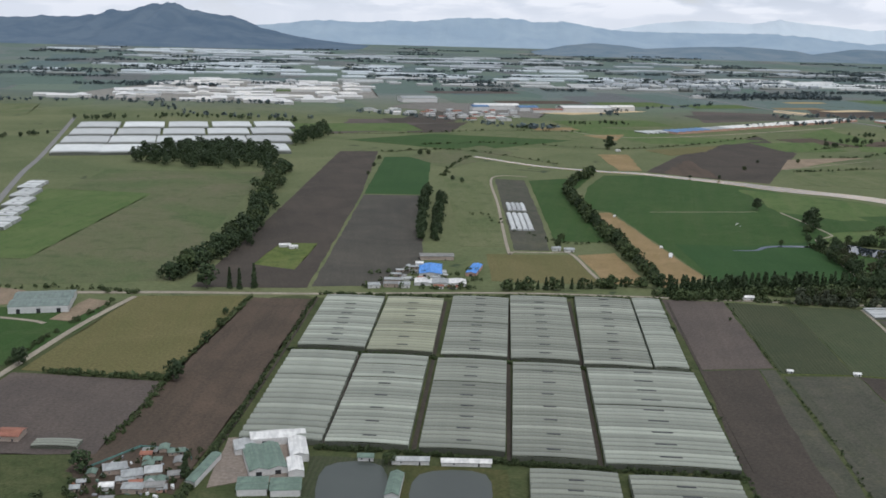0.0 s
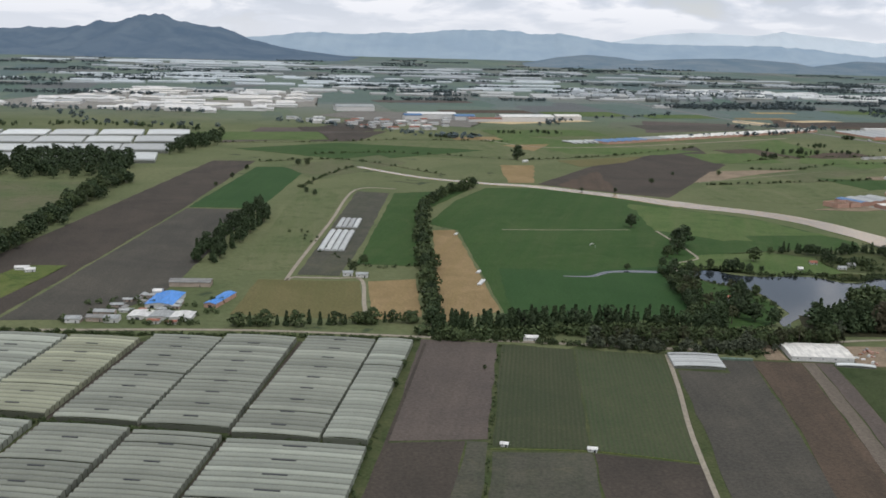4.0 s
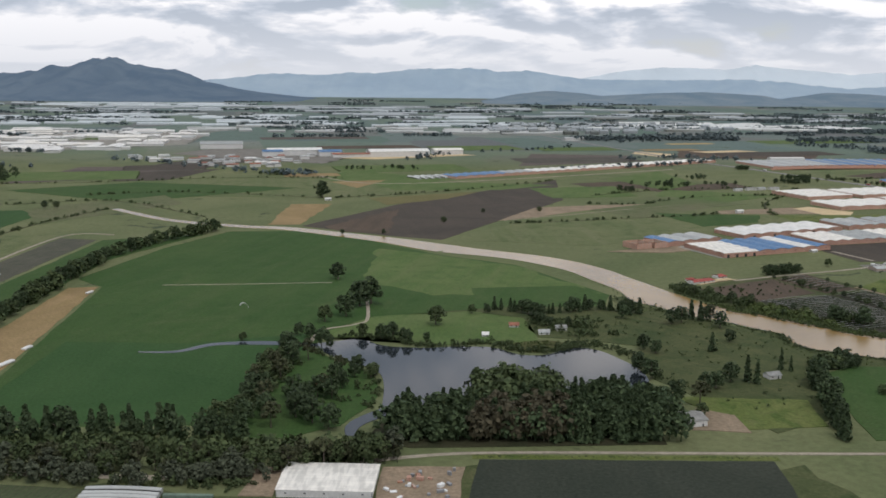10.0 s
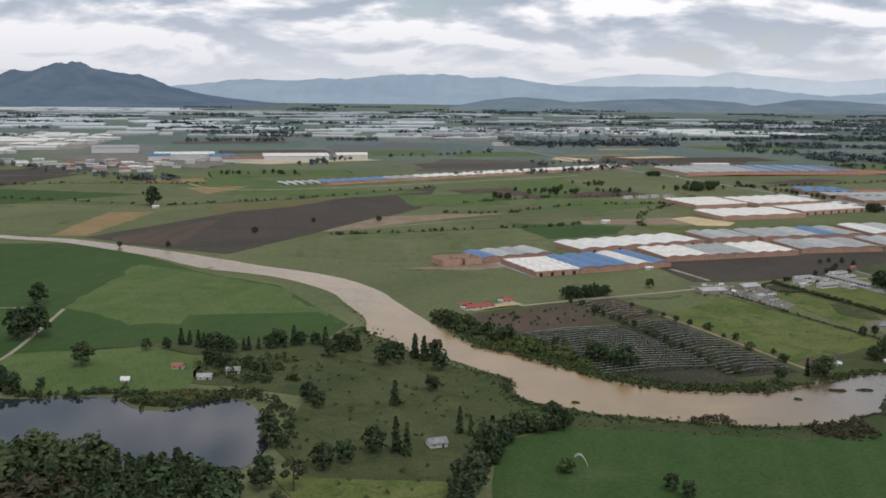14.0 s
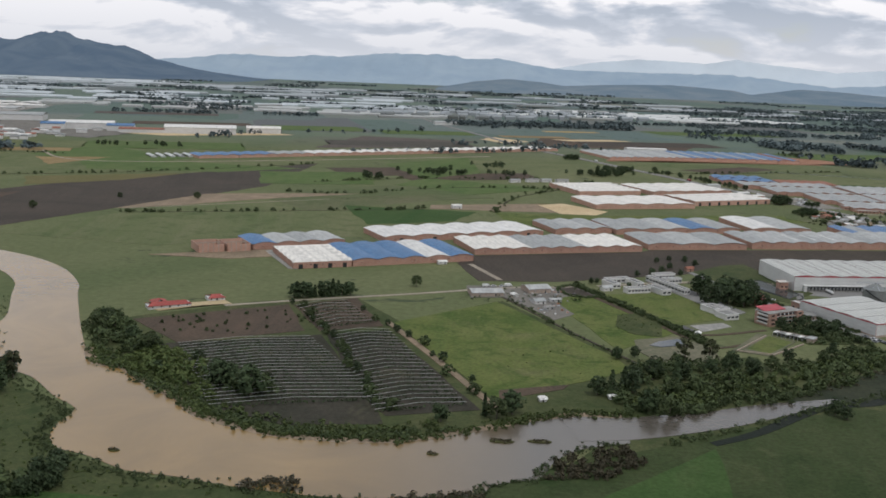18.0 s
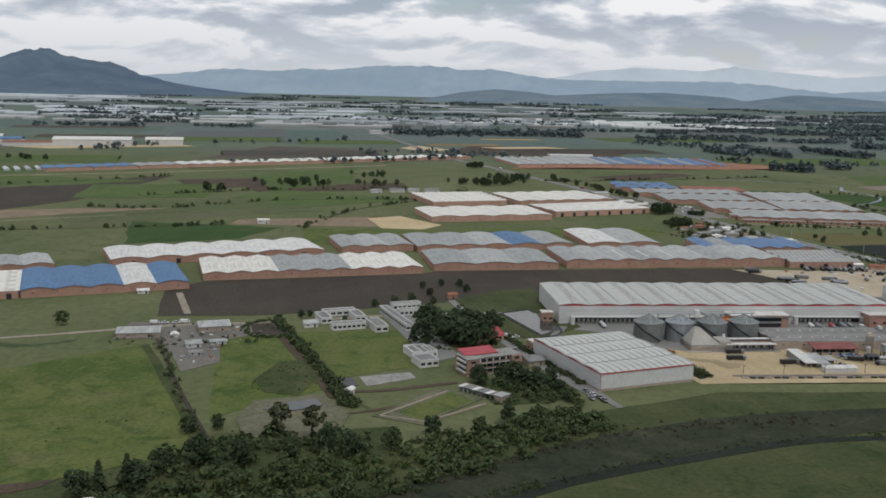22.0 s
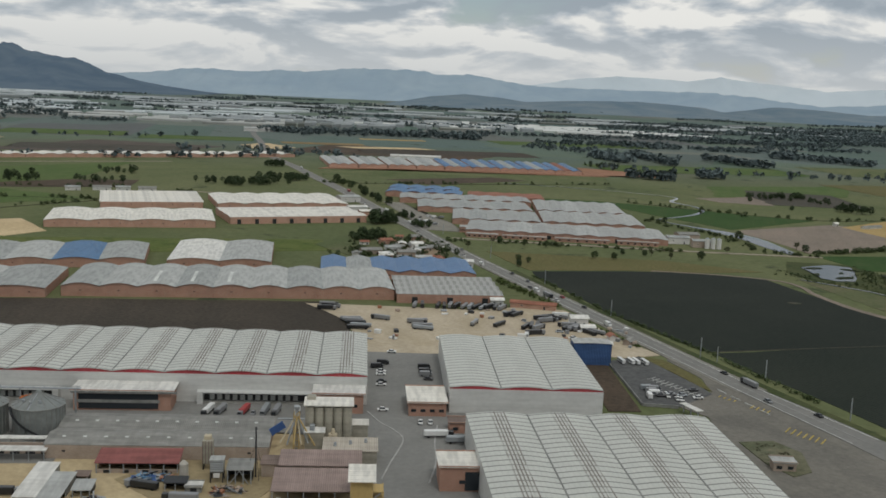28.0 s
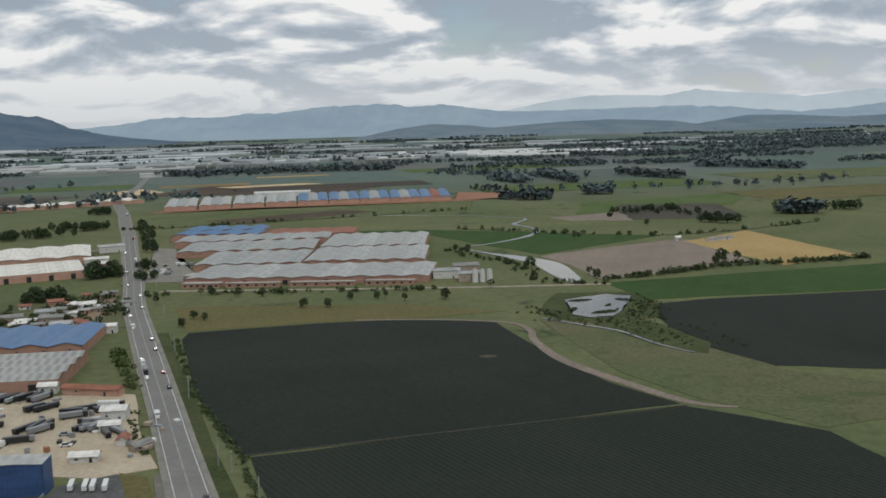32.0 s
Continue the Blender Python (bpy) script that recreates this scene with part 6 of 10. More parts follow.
# ---- tree belts ----
BELT = "dark tall tree in the belt along the road"
tree_row(["pine_tree", "dark_tree", "cypress"], [(122, 512), (160, 520), (215, 530), (255, 526)], 4.2, 10, BELT, "roadside tree belt")
tree_row(["eucalyptus", "grey_tree", "broadleaf_tree"], [(190, 506), (222, 507), (258, 506), (300, 520)], 4.5, 8, "grey-green tree in the belt along the road", "roadside tree belt")
wood("shrubs", along([(120, 510), (160, 516), (215, 524), (258, 522), (290, 522)], 330, 3.2, 2.0, 5.0, 91), "dark_bush", "dense undergrowth of the roadside tree belt", "shrubs")
wood("woodland", along([(124, 516), (160, 524), (215, 534), (250, 532)], 90, 3.0, 6, 10, 92), "pine_tree", "dense dark conifers of the roadside belt", "woodland")
tree_row(["dark_tree", "dark_bush"], [(143, 934), (118, 880), (105, 825), (110, 700), (120, 560), (122, 520)], 4.6, 8, "dense dark hedge tree beside the stubble strip", "hedge row", 1.1)
tree_row(["dark_tree", "broadleaf_tree"], [(-140, 522), (-127, 598), (-124, 666), (-135, 774), (-144, 921)], 7, 12, "tall dark tree along a field edge", "field edge trees", 1.2)
tree_row(["cypress", "dark_tree"], [(-117, 506), (-88, 508)], 6, 14, "tall dark tree beside the road", "roadside clump", 1.1)
tree_row(["dark_tree", "pine_tree"], [(-10, 805), (-11, 627)], 6, 10, "dark tree along a field edge", "field edge trees")
tree_row(["dark_tree", "pine_tree"], [(2, 780), (-2, 628)], 6, 10, "dark tree along a field edge", "field edge trees")
tree_row(["pine_tree", "dark_bush"], [(38, 517), (88, 526), (117, 532)], 4, 6, "dark conifer along the road hedge", "hedge row", 1.2)
wood("woodland", along([(-140, 522), (-127, 598), (-124, 666), (-135, 774), (-144, 921)], 120, 4.5, 5, 11, 93), "dark_tree", "dense dark belt of trees between two fields", "woodland")
wood("woodland", scatter([(-288, 933), (-301, 1033), (-225, 1061), (-173, 1035), (-144, 921), (-224, 908)], 170, 9, 15, 1), "dark_tree", "dark wood in front of the nursery", "woodland")
wood("woodland", scatter([(-159, 1074), (-130, 1194), (-147, 1284), (-162, 1161)], 40, 9, 15, 2), "dark_tree", "dark copse", "woodland")
# the shade under the trees is put into this patch's dark colour
patch("ground_wood", [(286, 534), (292, 561), (312, 552), (345, 566), (366, 576), (376, 570), (376, 534), (300, 528)], "wood_floor", 0.12, "lakeside wood floor with the trees' shade in its dark colour", "ground", 0)
wood("woodland", scatter([(292, 533), (296, 552), (320, 560), (345, 566), (366, 576), (374, 556), (374, 533)], 190, 8, 11.5, 3), "pine_tree", "dense dark lakeside wood of conifers", "woodland")
wood("woodland", scatter([(288, 532), (296, 556), (312, 552), (352, 566), (370, 578), (384, 562), (380, 532)], 130, 7, 10.5, 8), "dark_tree", "dense dark lakeside wood", "woodland")
wood("woodland", scatter([(318, 534), (322, 550), (345, 556), (352, 534)], 60, 9, 11.5, 7), "copper_tree", "rust-brown trees inside the lakeside wood", "woodland")
wood("woodland", scatter([(300, 548), (318, 562), (340, 568), (330, 554)], 40, 7, 10, 9), "broadleaf_tree", "lighter green trees along the lake shore", "woodland")
wood("woodland", along([(190, 503), (222, 500), (244, 502), (258, 506)], 70, 2.4, 3.5, 6, 94), "grey_tree", "olive-grey bushy trees in front of the belt", "woodland")
wood("woodland", along([(196, 508), (222, 510), (262, 512), (296, 520)], 80, 2.4, 4, 7, 95), "eucalyptus", "olive-green trees of the roadside belt", "woodland")
for kind, x, y, h in (("dark_tree", 248, 773, 10), ("dark_tree", 266, 710, 13), ("dark_tree", 271, 715, 14), ("dark_tree", 262, 690, 11), ("broadleaf_tree", 254, 679, 8), ("broadleaf_tree", 303, 676, 9), ("dark_tree", 190, 1128, 16), ("dark_tree", -101, 371, 9), ("dark_tree", -167, 385, 8), ("dark_tree", -109, 290, 8), ("pine_tree", -76, 288, 8), ("broadleaf_tree", -14, 300, 5)):
    tree(kind, x, y, h, "lone dark spreading tree in a meadow", "", 1.2)

# ---- the far plain: nurseries, towns, woods ----
rnd_far = random.Random(21)


def far_hall(x, y, w, d, ang, h, roof, wall, label, group, category="hall"):
    """A plain distant hall: walls and a low ridged roof."""
    e = thing("far_hall", x, y, 0, ang, label, category, group)
    part("wall", box(-w / 2, -d / 2, 0, w / 2, d / 2, h), wall, e)
    vs, fs = curved_sheet([(-0.5, 0), (d / 2, h * 0.35), (d + 0.5, 0)], w, 0.3, 0.5, "y")
    part("roof", (vs, fs), roof, e).location = (-w / 2, -d / 2, h)
    return e


def far_cluster(pts, count, w0, w1, d0, d1, ang, roofs, wall, label, group, h=5.0):
    for x, y, _ in scatter(pts, count, 0, 1, count):
        far_hall(x, y, rnd_far.uniform(w0, w1), rnd_far.uniform(d0, d1), ang + rnd_far.choice((0, 0, 90)) + rnd_far.uniform(-4, 4), h * rnd_far.uniform(0.7, 1.2), rnd_far.choice(roofs), wall, label, group)


def strips(name, pts, count, w0, w1, d0, d1, ang, material, label, seed, h=3.0):
    """Far nursery roofs, too many and too small to tell apart: low ridged sheds in one piece."""
    rnd = random.Random(seed)
    vs, fs = [], []
    for x, y, _ in scatter(pts, count, 0, 1, seed):
        w, d, a = rnd.uniform(w0, w1), rnd.uniform(d0, d1), radians(ang + rnd.uniform(-5, 5))
        ridges = max(1, int(d / 9))
        for r in range(ridges):
            b = len(vs)
            y0, y1 = -d / 2 + d * r / ridges, -d / 2 + d * (r + 1) / ridges - 0.6
            for u, v, z in ((-w / 2, y0, 0), (w / 2, y0, 0), (w / 2, y1, 0), (-w / 2, y1, 0), (-w / 2, y0, h), (w / 2, y0, h), (w / 2, y1, h), (-w / 2, y1, h), (-w / 2, (y0 + y1) / 2, h * 1.5), (w / 2, (y0 + y1) / 2, h * 1.5)):
                vs.append((x + u * math.cos(a) - v * math.sin(a), y + u * math.sin(a) + v * math.cos(a), z))
            fs += [(b, b + 1, b + 5, b + 4), (b + 2, b + 3, b + 7, b + 6), (b + 1, b + 2, b + 6, b + 9, b + 5), (b + 3, b, b + 4, b + 8, b + 7), (b + 4, b + 5, b + 9, b + 8), (b + 8, b + 9, b + 6, b + 7)]
    return tagged(part(name, (vs, fs), material), label, "greenhouses", "", "stuff")


WHITE_HALL = "distant white-roofed industrial hall"
far_cluster([(-585, 1725), (-534, 2139), (-164, 2101), (-139, 1780), (-197, 1611), (-481, 1634)], 100, 26, 78, 16, 34, 12, ["white_roof", "white_roof", "white_roof", "cream_roof", "pale_grey_roof"], "white_paint", WHITE_HALL, "industrial park halls", 3.6)
far_cluster([(-690, 1600), (-590, 1590), (-560, 1660), (-680, 1665)], 6, 30, 60, 14, 24, 8, ["white_roof"], "white_paint", WHITE_HALL, "industrial park halls", 3.4)
far_cluster([(-119, 1533), (60, 1560), (110, 1640), (125, 1423), (32, 1402), (-60, 1458)], 48, 7, 15, 6, 10, 20, ["grey_roof", "pale_grey_roof", "tile_roof", "white_roof"], "white_paint", "small house of a distant village", "village houses", 3)
for x, y, w, d, roof, tall in ((-40, 1715, 60, 40, "grey_roof", 7), (86, 1600, 72, 26, "white_roof", 7), (135, 1590, 30, 20, "blue_roof", 6), (225, 1600, 80, 34, "white_roof", 7), (290, 1640, 40, 24, "cream_roof", 6), (60, 1580, 26, 16, "blue_roof", 6),
                              (165, 1575, 50, 16, "tile_roof", 4), (500, 1960, 40, 16, "pale_grey_roof", 4)):
    far_hall(x, y, w, d, 15, tall, roof, "white_paint", "distant factory hall on the plain", "distant factory halls")
patch("ground_site", [(150, 1555), (305, 1640), (330, 1625), (200, 1540)], "pale_sand", 0.12, "bare sandy building site on the plain", "ground")
patch("ground_site", [(640, 1725), (720, 1760), (745, 1740), (665, 1705)], "pale_sand", 0.12, "bare sandy building site on the plain", "ground")
for i in range(6):
    greenhouse(266 + i * 7, 1296 + i * 4, 120, 26, -5, 1, "film_white", "white poly tunnel on the plain", 0, "distant tunnels", 0.8)
WHITE_STRIPS = "white nursery greenhouses far out on the plain"
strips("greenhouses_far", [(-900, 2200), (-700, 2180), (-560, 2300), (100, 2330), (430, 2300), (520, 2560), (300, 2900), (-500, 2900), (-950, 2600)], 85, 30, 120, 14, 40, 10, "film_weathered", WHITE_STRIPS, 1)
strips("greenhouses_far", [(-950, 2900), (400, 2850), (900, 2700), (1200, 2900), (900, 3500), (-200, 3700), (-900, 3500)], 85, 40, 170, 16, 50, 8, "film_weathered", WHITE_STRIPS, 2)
strips("greenhouses_far", [(560, 2330), (780, 2250), (1060, 2300), (1180, 2450), (900, 2650), (620, 2600)], 56, 30, 110, 12, 30, 12, "film_white", WHITE_STRIPS, 3)
strips("greenhouses_far", [(-300, 2150), (300, 2080), (480, 2120), (500, 2330), (-100, 2330)], 50, 20, 80, 10, 26, 12, "film_white", WHITE_STRIPS, 4)
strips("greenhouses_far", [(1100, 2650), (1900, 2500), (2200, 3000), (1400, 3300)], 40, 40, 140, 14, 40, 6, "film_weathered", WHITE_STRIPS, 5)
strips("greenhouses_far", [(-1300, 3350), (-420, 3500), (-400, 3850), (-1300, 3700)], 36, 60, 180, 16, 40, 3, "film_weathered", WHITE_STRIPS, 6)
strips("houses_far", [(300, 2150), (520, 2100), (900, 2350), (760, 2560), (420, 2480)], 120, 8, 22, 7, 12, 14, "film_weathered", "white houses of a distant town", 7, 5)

FAR_WOOD = "dark belt of trees on the far plain"
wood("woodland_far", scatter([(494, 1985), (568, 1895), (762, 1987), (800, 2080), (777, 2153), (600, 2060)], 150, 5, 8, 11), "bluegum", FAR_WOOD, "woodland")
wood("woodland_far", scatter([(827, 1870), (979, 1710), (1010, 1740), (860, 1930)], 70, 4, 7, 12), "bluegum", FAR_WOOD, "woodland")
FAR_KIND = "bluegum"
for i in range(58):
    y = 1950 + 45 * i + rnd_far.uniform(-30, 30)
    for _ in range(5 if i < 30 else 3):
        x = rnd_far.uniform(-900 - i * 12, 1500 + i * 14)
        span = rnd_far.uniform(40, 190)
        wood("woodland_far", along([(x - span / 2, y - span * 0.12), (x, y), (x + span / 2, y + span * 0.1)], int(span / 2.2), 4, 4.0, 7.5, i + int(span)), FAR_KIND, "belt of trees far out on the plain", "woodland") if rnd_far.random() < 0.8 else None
# weeds and single bushes along the ditches of the middle plain
for i, q in enumerate(DITCHES):
    wood("hedge", along(q, 60, 1.6, 0.8, 2.6, 400 + i), "dark_bush", "dark straggling hedge along a ditch", "hedge")
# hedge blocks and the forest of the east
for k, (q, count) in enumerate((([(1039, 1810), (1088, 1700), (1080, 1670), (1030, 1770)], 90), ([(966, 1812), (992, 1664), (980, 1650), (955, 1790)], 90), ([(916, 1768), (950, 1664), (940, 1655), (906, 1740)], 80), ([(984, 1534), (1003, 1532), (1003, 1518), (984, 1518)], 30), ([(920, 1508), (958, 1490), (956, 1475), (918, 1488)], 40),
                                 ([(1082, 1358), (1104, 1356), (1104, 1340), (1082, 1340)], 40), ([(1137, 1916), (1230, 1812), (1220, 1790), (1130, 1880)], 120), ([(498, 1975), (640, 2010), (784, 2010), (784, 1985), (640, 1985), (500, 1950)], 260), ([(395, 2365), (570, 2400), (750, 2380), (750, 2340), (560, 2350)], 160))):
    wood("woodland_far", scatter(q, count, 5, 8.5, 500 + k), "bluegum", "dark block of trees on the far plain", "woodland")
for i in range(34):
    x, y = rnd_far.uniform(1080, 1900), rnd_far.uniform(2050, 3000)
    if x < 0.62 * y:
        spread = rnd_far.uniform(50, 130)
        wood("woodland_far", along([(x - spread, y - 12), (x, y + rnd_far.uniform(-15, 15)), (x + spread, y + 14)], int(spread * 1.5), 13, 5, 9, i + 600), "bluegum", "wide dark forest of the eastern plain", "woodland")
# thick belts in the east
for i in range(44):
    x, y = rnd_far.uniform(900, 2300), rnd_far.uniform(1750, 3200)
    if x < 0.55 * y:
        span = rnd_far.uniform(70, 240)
        wood("woodland_far", along([(x - span / 2, y - span * 0.1), (x, y + rnd_far.uniform(-8, 8)), (x + span / 2, y + span * 0.1)], int(span / 2.6), 4, 3.0, 5.5, i + 300), FAR_KIND, "thick hazed belt of trees on the far plain", "woodland")
for line, count, sp, seed in (([(-700, 1540), (-480, 1560), (-330, 1400), (-180, 1380)], 70, 8, 16), ([(-130, 1500), (20, 1400), (110, 1330), (150, 1330)], 60, 5, 17), ([(-560, 1600), (-250, 1590)], 50, 8, 18), ([(-470, 1300), (-330, 1370), (-180, 1330)], 60, 7, 19),
                              ([(-500, 1080), (-440, 1140)], 24, 5, 20), ([(420, 1410), (560, 1480), (640, 1560)], 36, 5, 21), ([(250, 1530), (330, 1660), (480, 1780)], 30, 10, 22), ([(900, 1580), (1060, 1560), (1200, 1620)], 40, 10, 23), ([(680, 1560), (600, 1600), (520, 1560)], 34, 7, 24)):
    # belts farther out take the leaf colour with haze painted in
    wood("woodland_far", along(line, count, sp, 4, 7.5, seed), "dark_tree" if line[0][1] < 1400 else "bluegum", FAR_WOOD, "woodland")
# clumps that stand out on the middle plain
for x, y, n_, sp, h in ((470, 1205, 4, 5, 9), (520, 1250, 12, 12, 9), (575, 1270, 5, 8, 8), (646, 1292, 12, 9, 8), (666, 1300, 10, 8, 8), (680, 1338, 8, 5, 8), (668, 1335, 8, 6, 8), (560, 1330, 6, 8, 8), (764, 1094, 12, 4, 8), (766, 1150, 9, 3, 6), (642, 1445, 10, 5, 8), (783, 1140, 6, 3, 6), (772, 1172, 6, 3, 6),
                        (986, 1346, 2, 2, 6), (997, 1367, 4, 4, 7), (1012, 1374, 5, 4, 7), (1028, 1380, 4, 4, 7), (1036, 1306, 5, 4, 9), (1030, 1352, 4, 5, 7), (1042, 1300, 3, 3, 9), (1095, 1366, 10, 9, 8), (1122, 1365, 8, 6, 9), (905, 1600, 6, 10, 8), (960, 1250, 1, 1, 5), (245, 1410, 6, 10, 8), (190, 1400, 5, 8, 8), (110, 1330, 6, 8, 7)):
    wood("tree_clump", [(x + rnd_far.gauss(0, sp), y + rnd_far.gauss(0, sp * 0.7), h * rnd_far.uniform(0.4, 0.75)) for _ in range(n_ * 2)], "dark_tree", "clump of dark trees on the open plain", "tree clump")

# ---- lake, river banks and the farms round them ----
rnd_mid = random.Random(33)
BANK = "green bushes and reeds along the river bank"
for line, count, sp, kind, h0, h1, seed in (
        ([(x + 2.0, y + 1.6) for x, y in NORTH_BANK[11:]], 620, 1.5, "bush", 0.5, 1.3, 41),
        ([(x + 2.4, y + 1.0) for x, y in NORTH_BANK[7:13]], 300, 1.4, "bush", 0.5, 1.3, 40),
        ([(x - 1.4, y - 1.2) for x, y in SOUTH_BANK[11:]], 480, 1.1, "dark_bush", 0.4, 0.9, 43),
        ([(x - 1.2, y - 0.6) for x, y in SOUTH_BANK[4:12]], 120, 0.8, "dark_bush", 0.3, 0.7, 39),
        ([(598, 664), (612, 673), (640, 692), (672, 714)], 120, 1.2, "dark_bush", 0.6, 1.3, 45),
        ([(256, 652), (277, 654), (298, 642), (327, 645), (338, 636), (353, 637), (360, 645), (372, 644), (383, 624), (386, 600)], 330, 1.8, "dark_bush", 0.8, 2.2, 46),
        ([(284.5, 562), (285, 588), (277, 608), (264, 622), (255, 634)], 70, 1.0, "dark_bush", 0.7, 1.8, 47),
        ([(244, 640), (249, 610), (246, 570), (242, 536)], 160, 1.6, "dark_bush", 1.5, 3.6, 48),
        ([(392, 735), (404, 712), (412, 700)], 30, 2, "dark_bush", 0.6, 1.6, 49),
        ([(640, 694), (660, 706), (690, 726), (722, 742), (760, 754)], 260, 1.2, "dark_bush", 0.3, 0.8, 50),
        ([(650, 716), (672, 733), (700, 748), (740, 762)], 260, 2.2, "rusty_bush", 0.3, 0.9, 38)):
    wood("shrubs", along(line, count, sp, h0, h1, seed), kind, BANK, "shrubs")
for pts, count, kind, h0, h1, seed, tall in (
        ([(446, 708), (453, 726), (466, 718), (478, 692), (485, 676), (474, 684), (462, 694)], 150, "bush", 0.8, 2.4, 51, "bright green bushes on the river bank"),
        ([(420, 760), (428, 768), (446, 730), (438, 722)], 50, "dark_bush", 1.4, 3.0, 52, "dark thicket on the river bank"),
        ([(535, 626), (553, 629), (554, 616), (544, 612), (536, 617)], 120, "rusty_bush", 0.8, 1.7, 53, "brown reeds on the river bank"),
        ([(565, 638), (570, 651), (586, 659), (590, 650), (580, 640)], 130, "rusty_bush", 0.8, 1.8, 54, "brown reeds on the river bank"),
        ([(500, 628), (513, 633), (516, 627), (506, 624)], 50, "rusty_bush", 0.8, 1.6, 55, "brown reeds on the river bank"),
        ([(584, 702), (600, 728), (612, 738), (640, 735), (690, 757), (672, 728), (656, 716), (640, 706), (622, 694), (606, 684), (590, 684)], 320, "dark_bush", 1.0, 3.0, 56, "dense dark thicket beside the stream"),
        ([(590, 690), (620, 716), (650, 736), (690, 757), (672, 735), (645, 718), (622, 702)], 110, "bush", 1.0, 2.4, 57, "green thicket beside the stream"),
        ([(650, 741), (660, 746), (670, 756), (684, 764), (690, 748), (673, 735), (656, 733)], 170, "dark_bush", 0.8, 2.2, 58, "dense scrub below the school"),
        ([(662, 780), (668, 790), (678, 778), (684, 766), (674, 764)], 60, "dark_bush", 1.0, 2.6, 59, "garden scrub beside the school"),
        ([(436, 588), (440, 600), (446, 616), (460, 622), (458, 636), (464, 634), (466, 618), (450, 612), (444, 590)], 90, "dark_tree", 2.5, 5.0, 60, "dark hedge of trees by the river meadow")):
    wood("shrubs", scatter(pts, count, h0, h1, seed), kind, tall, "shrubs")
for x, y, a, b in ((470, 643, 1.3, 0.9), (557, 660, 3.0, 1.2), (566, 661, 3.0, 1.0), (541, 650, 1.4, 0.8)):
    tagged(part("reed_islet", prism(ragged([(x + a * math.cos(i * 0.7), y + b * math.sin(i * 0.7)) for i in range(9)], 1.2, 0.2, int(x)), -0.1, 0.35), "reed"), "low brown reed islet in the muddy river", "islet", "reed islets")
    wood("reeds", along([(x - a * 0.6, y, ), (x + a * 0.6, y)], int(a * 9), b * 0.3, 0.4, 0.9, int(x)), "rusty_bush", "reeds on an islet in the river", "reeds")
# the rough ground between lake and river
patch("field", [(246, 613), (255, 632), (266, 620), (281, 604), (285.5, 586), (285, 566), (277, 546), (262, 534), (243.5, 534)], "lush_meadow", 0.085, "green lawn on the lake's wooded spit", "ground", 1.0)
patch("field", [(250, 652), (262, 652), (276, 653), (300, 643), (330, 646), (346, 652), (342, 690), (318, 703), (275, 690), (258, 664)], "meadow_pale", 0.086, "green lawn on the lake's far shore", "ground", 1.0)
patch("field", [(333, 646), (337, 634), (346, 633), (354, 639), (361, 647), (350, 652)], "reed", 0.13, "reedy knoll jutting into the lake", "ground", 0.8)
wood("reeds", scatter([(333, 646), (337, 633.5), (346, 633), (354, 639), (360, 645), (350, 650)], 150, 0.5, 1.2, 105), "bush", "reeds on a knoll jutting into the lake", "reeds")
patch("field", [(384, 600), (386, 645), (360, 655), (330, 660), (300, 700), (335, 712), (380, 716), (405, 704), (430, 684), (446, 668), (450, 646), (468, 628), (442, 612), (436, 560), (412, 545)], "rough_grass", 0.08, "rough olive grass between lake and river", "ground")
patch("field", [(444, 606), (462, 620), (490, 618), (532, 612), (575, 628), (608, 662), (600, 560), (440, 540)], "lush_meadow", 0.09, "bright green irrigated meadow")
patch("field", [(387, 580), (432, 578), (430, 552), (404, 548)], "lawn", 0.11, "small green paddock among trees")
patch("ground_yard", [(386, 547), (392, 568), (403, 561), (404, 545)], "bare_earth", 0.12, "pale farm yard among trees", "yard")
for kind, x, y, h in (("pine_tree", 421, 689, 9), ("eucalyptus", 425.6, 689.4, 8), ("pine_tree", 417.6, 692, 9), ("dark_tree", 411, 598, 8), ("cypress", 417, 598, 10), ("cypress", 420, 596, 9), ("dark_tree", 387, 640, 7), ("dark_tree", 391, 634, 6), ("dark_tree", 427, 677, 8), ("dark_tree", 424, 690, 7),
                      ("dark_tree", 407, 682, 8), ("dark_tree", 412, 686, 8), ("pine_tree", 391, 699, 7), ("dark_tree", 387, 692, 7), ("dark_tree", 425, 653, 6), ("pine_tree", 414, 638, 8), ("cypress", 434, 614, 8), ("cypress", 437, 612, 6), ("dark_tree", 380, 610, 8), ("dark_tree", 383, 600, 8), ("eucalyptus", 394, 571, 9), ("dark_tree", 386, 572, 9), ("dark_tree", 380, 565, 9),
                      ("dark_tree", 399, 585, 8), ("dark_tree", 404, 590, 7), ("broadleaf_tree", 392, 560, 5), ("dark_bush", 461, 586, 4), ("dark_tree", 486, 575, 5), ("dark_tree", 489, 571, 5), ("broadleaf_tree", 319, 697, 5), ("dark_tree", 326, 699, 5), ("dark_tree", 276, 604, 7), ("dark_tree", 270, 590, 8), ("dark_tree", 266, 574, 8), ("broadleaf_tree", 282, 596, 6), ("dark_tree", 262, 560, 9),
                      ("dark_tree", 258, 640, 8), ("dark_tree", 252, 650, 7), ("dark_tree", 246, 655, 6), ("dark_tree", 281, 651, 7), ("dark_tree", 286, 650, 8), ("dark_tree", 292, 646, 6), ("broadleaf_tree", 225, 645, 4)):
    tree(kind, x, y, h, "dark tree standing in rough grass near the lake", "lakeside trees", 1.15)
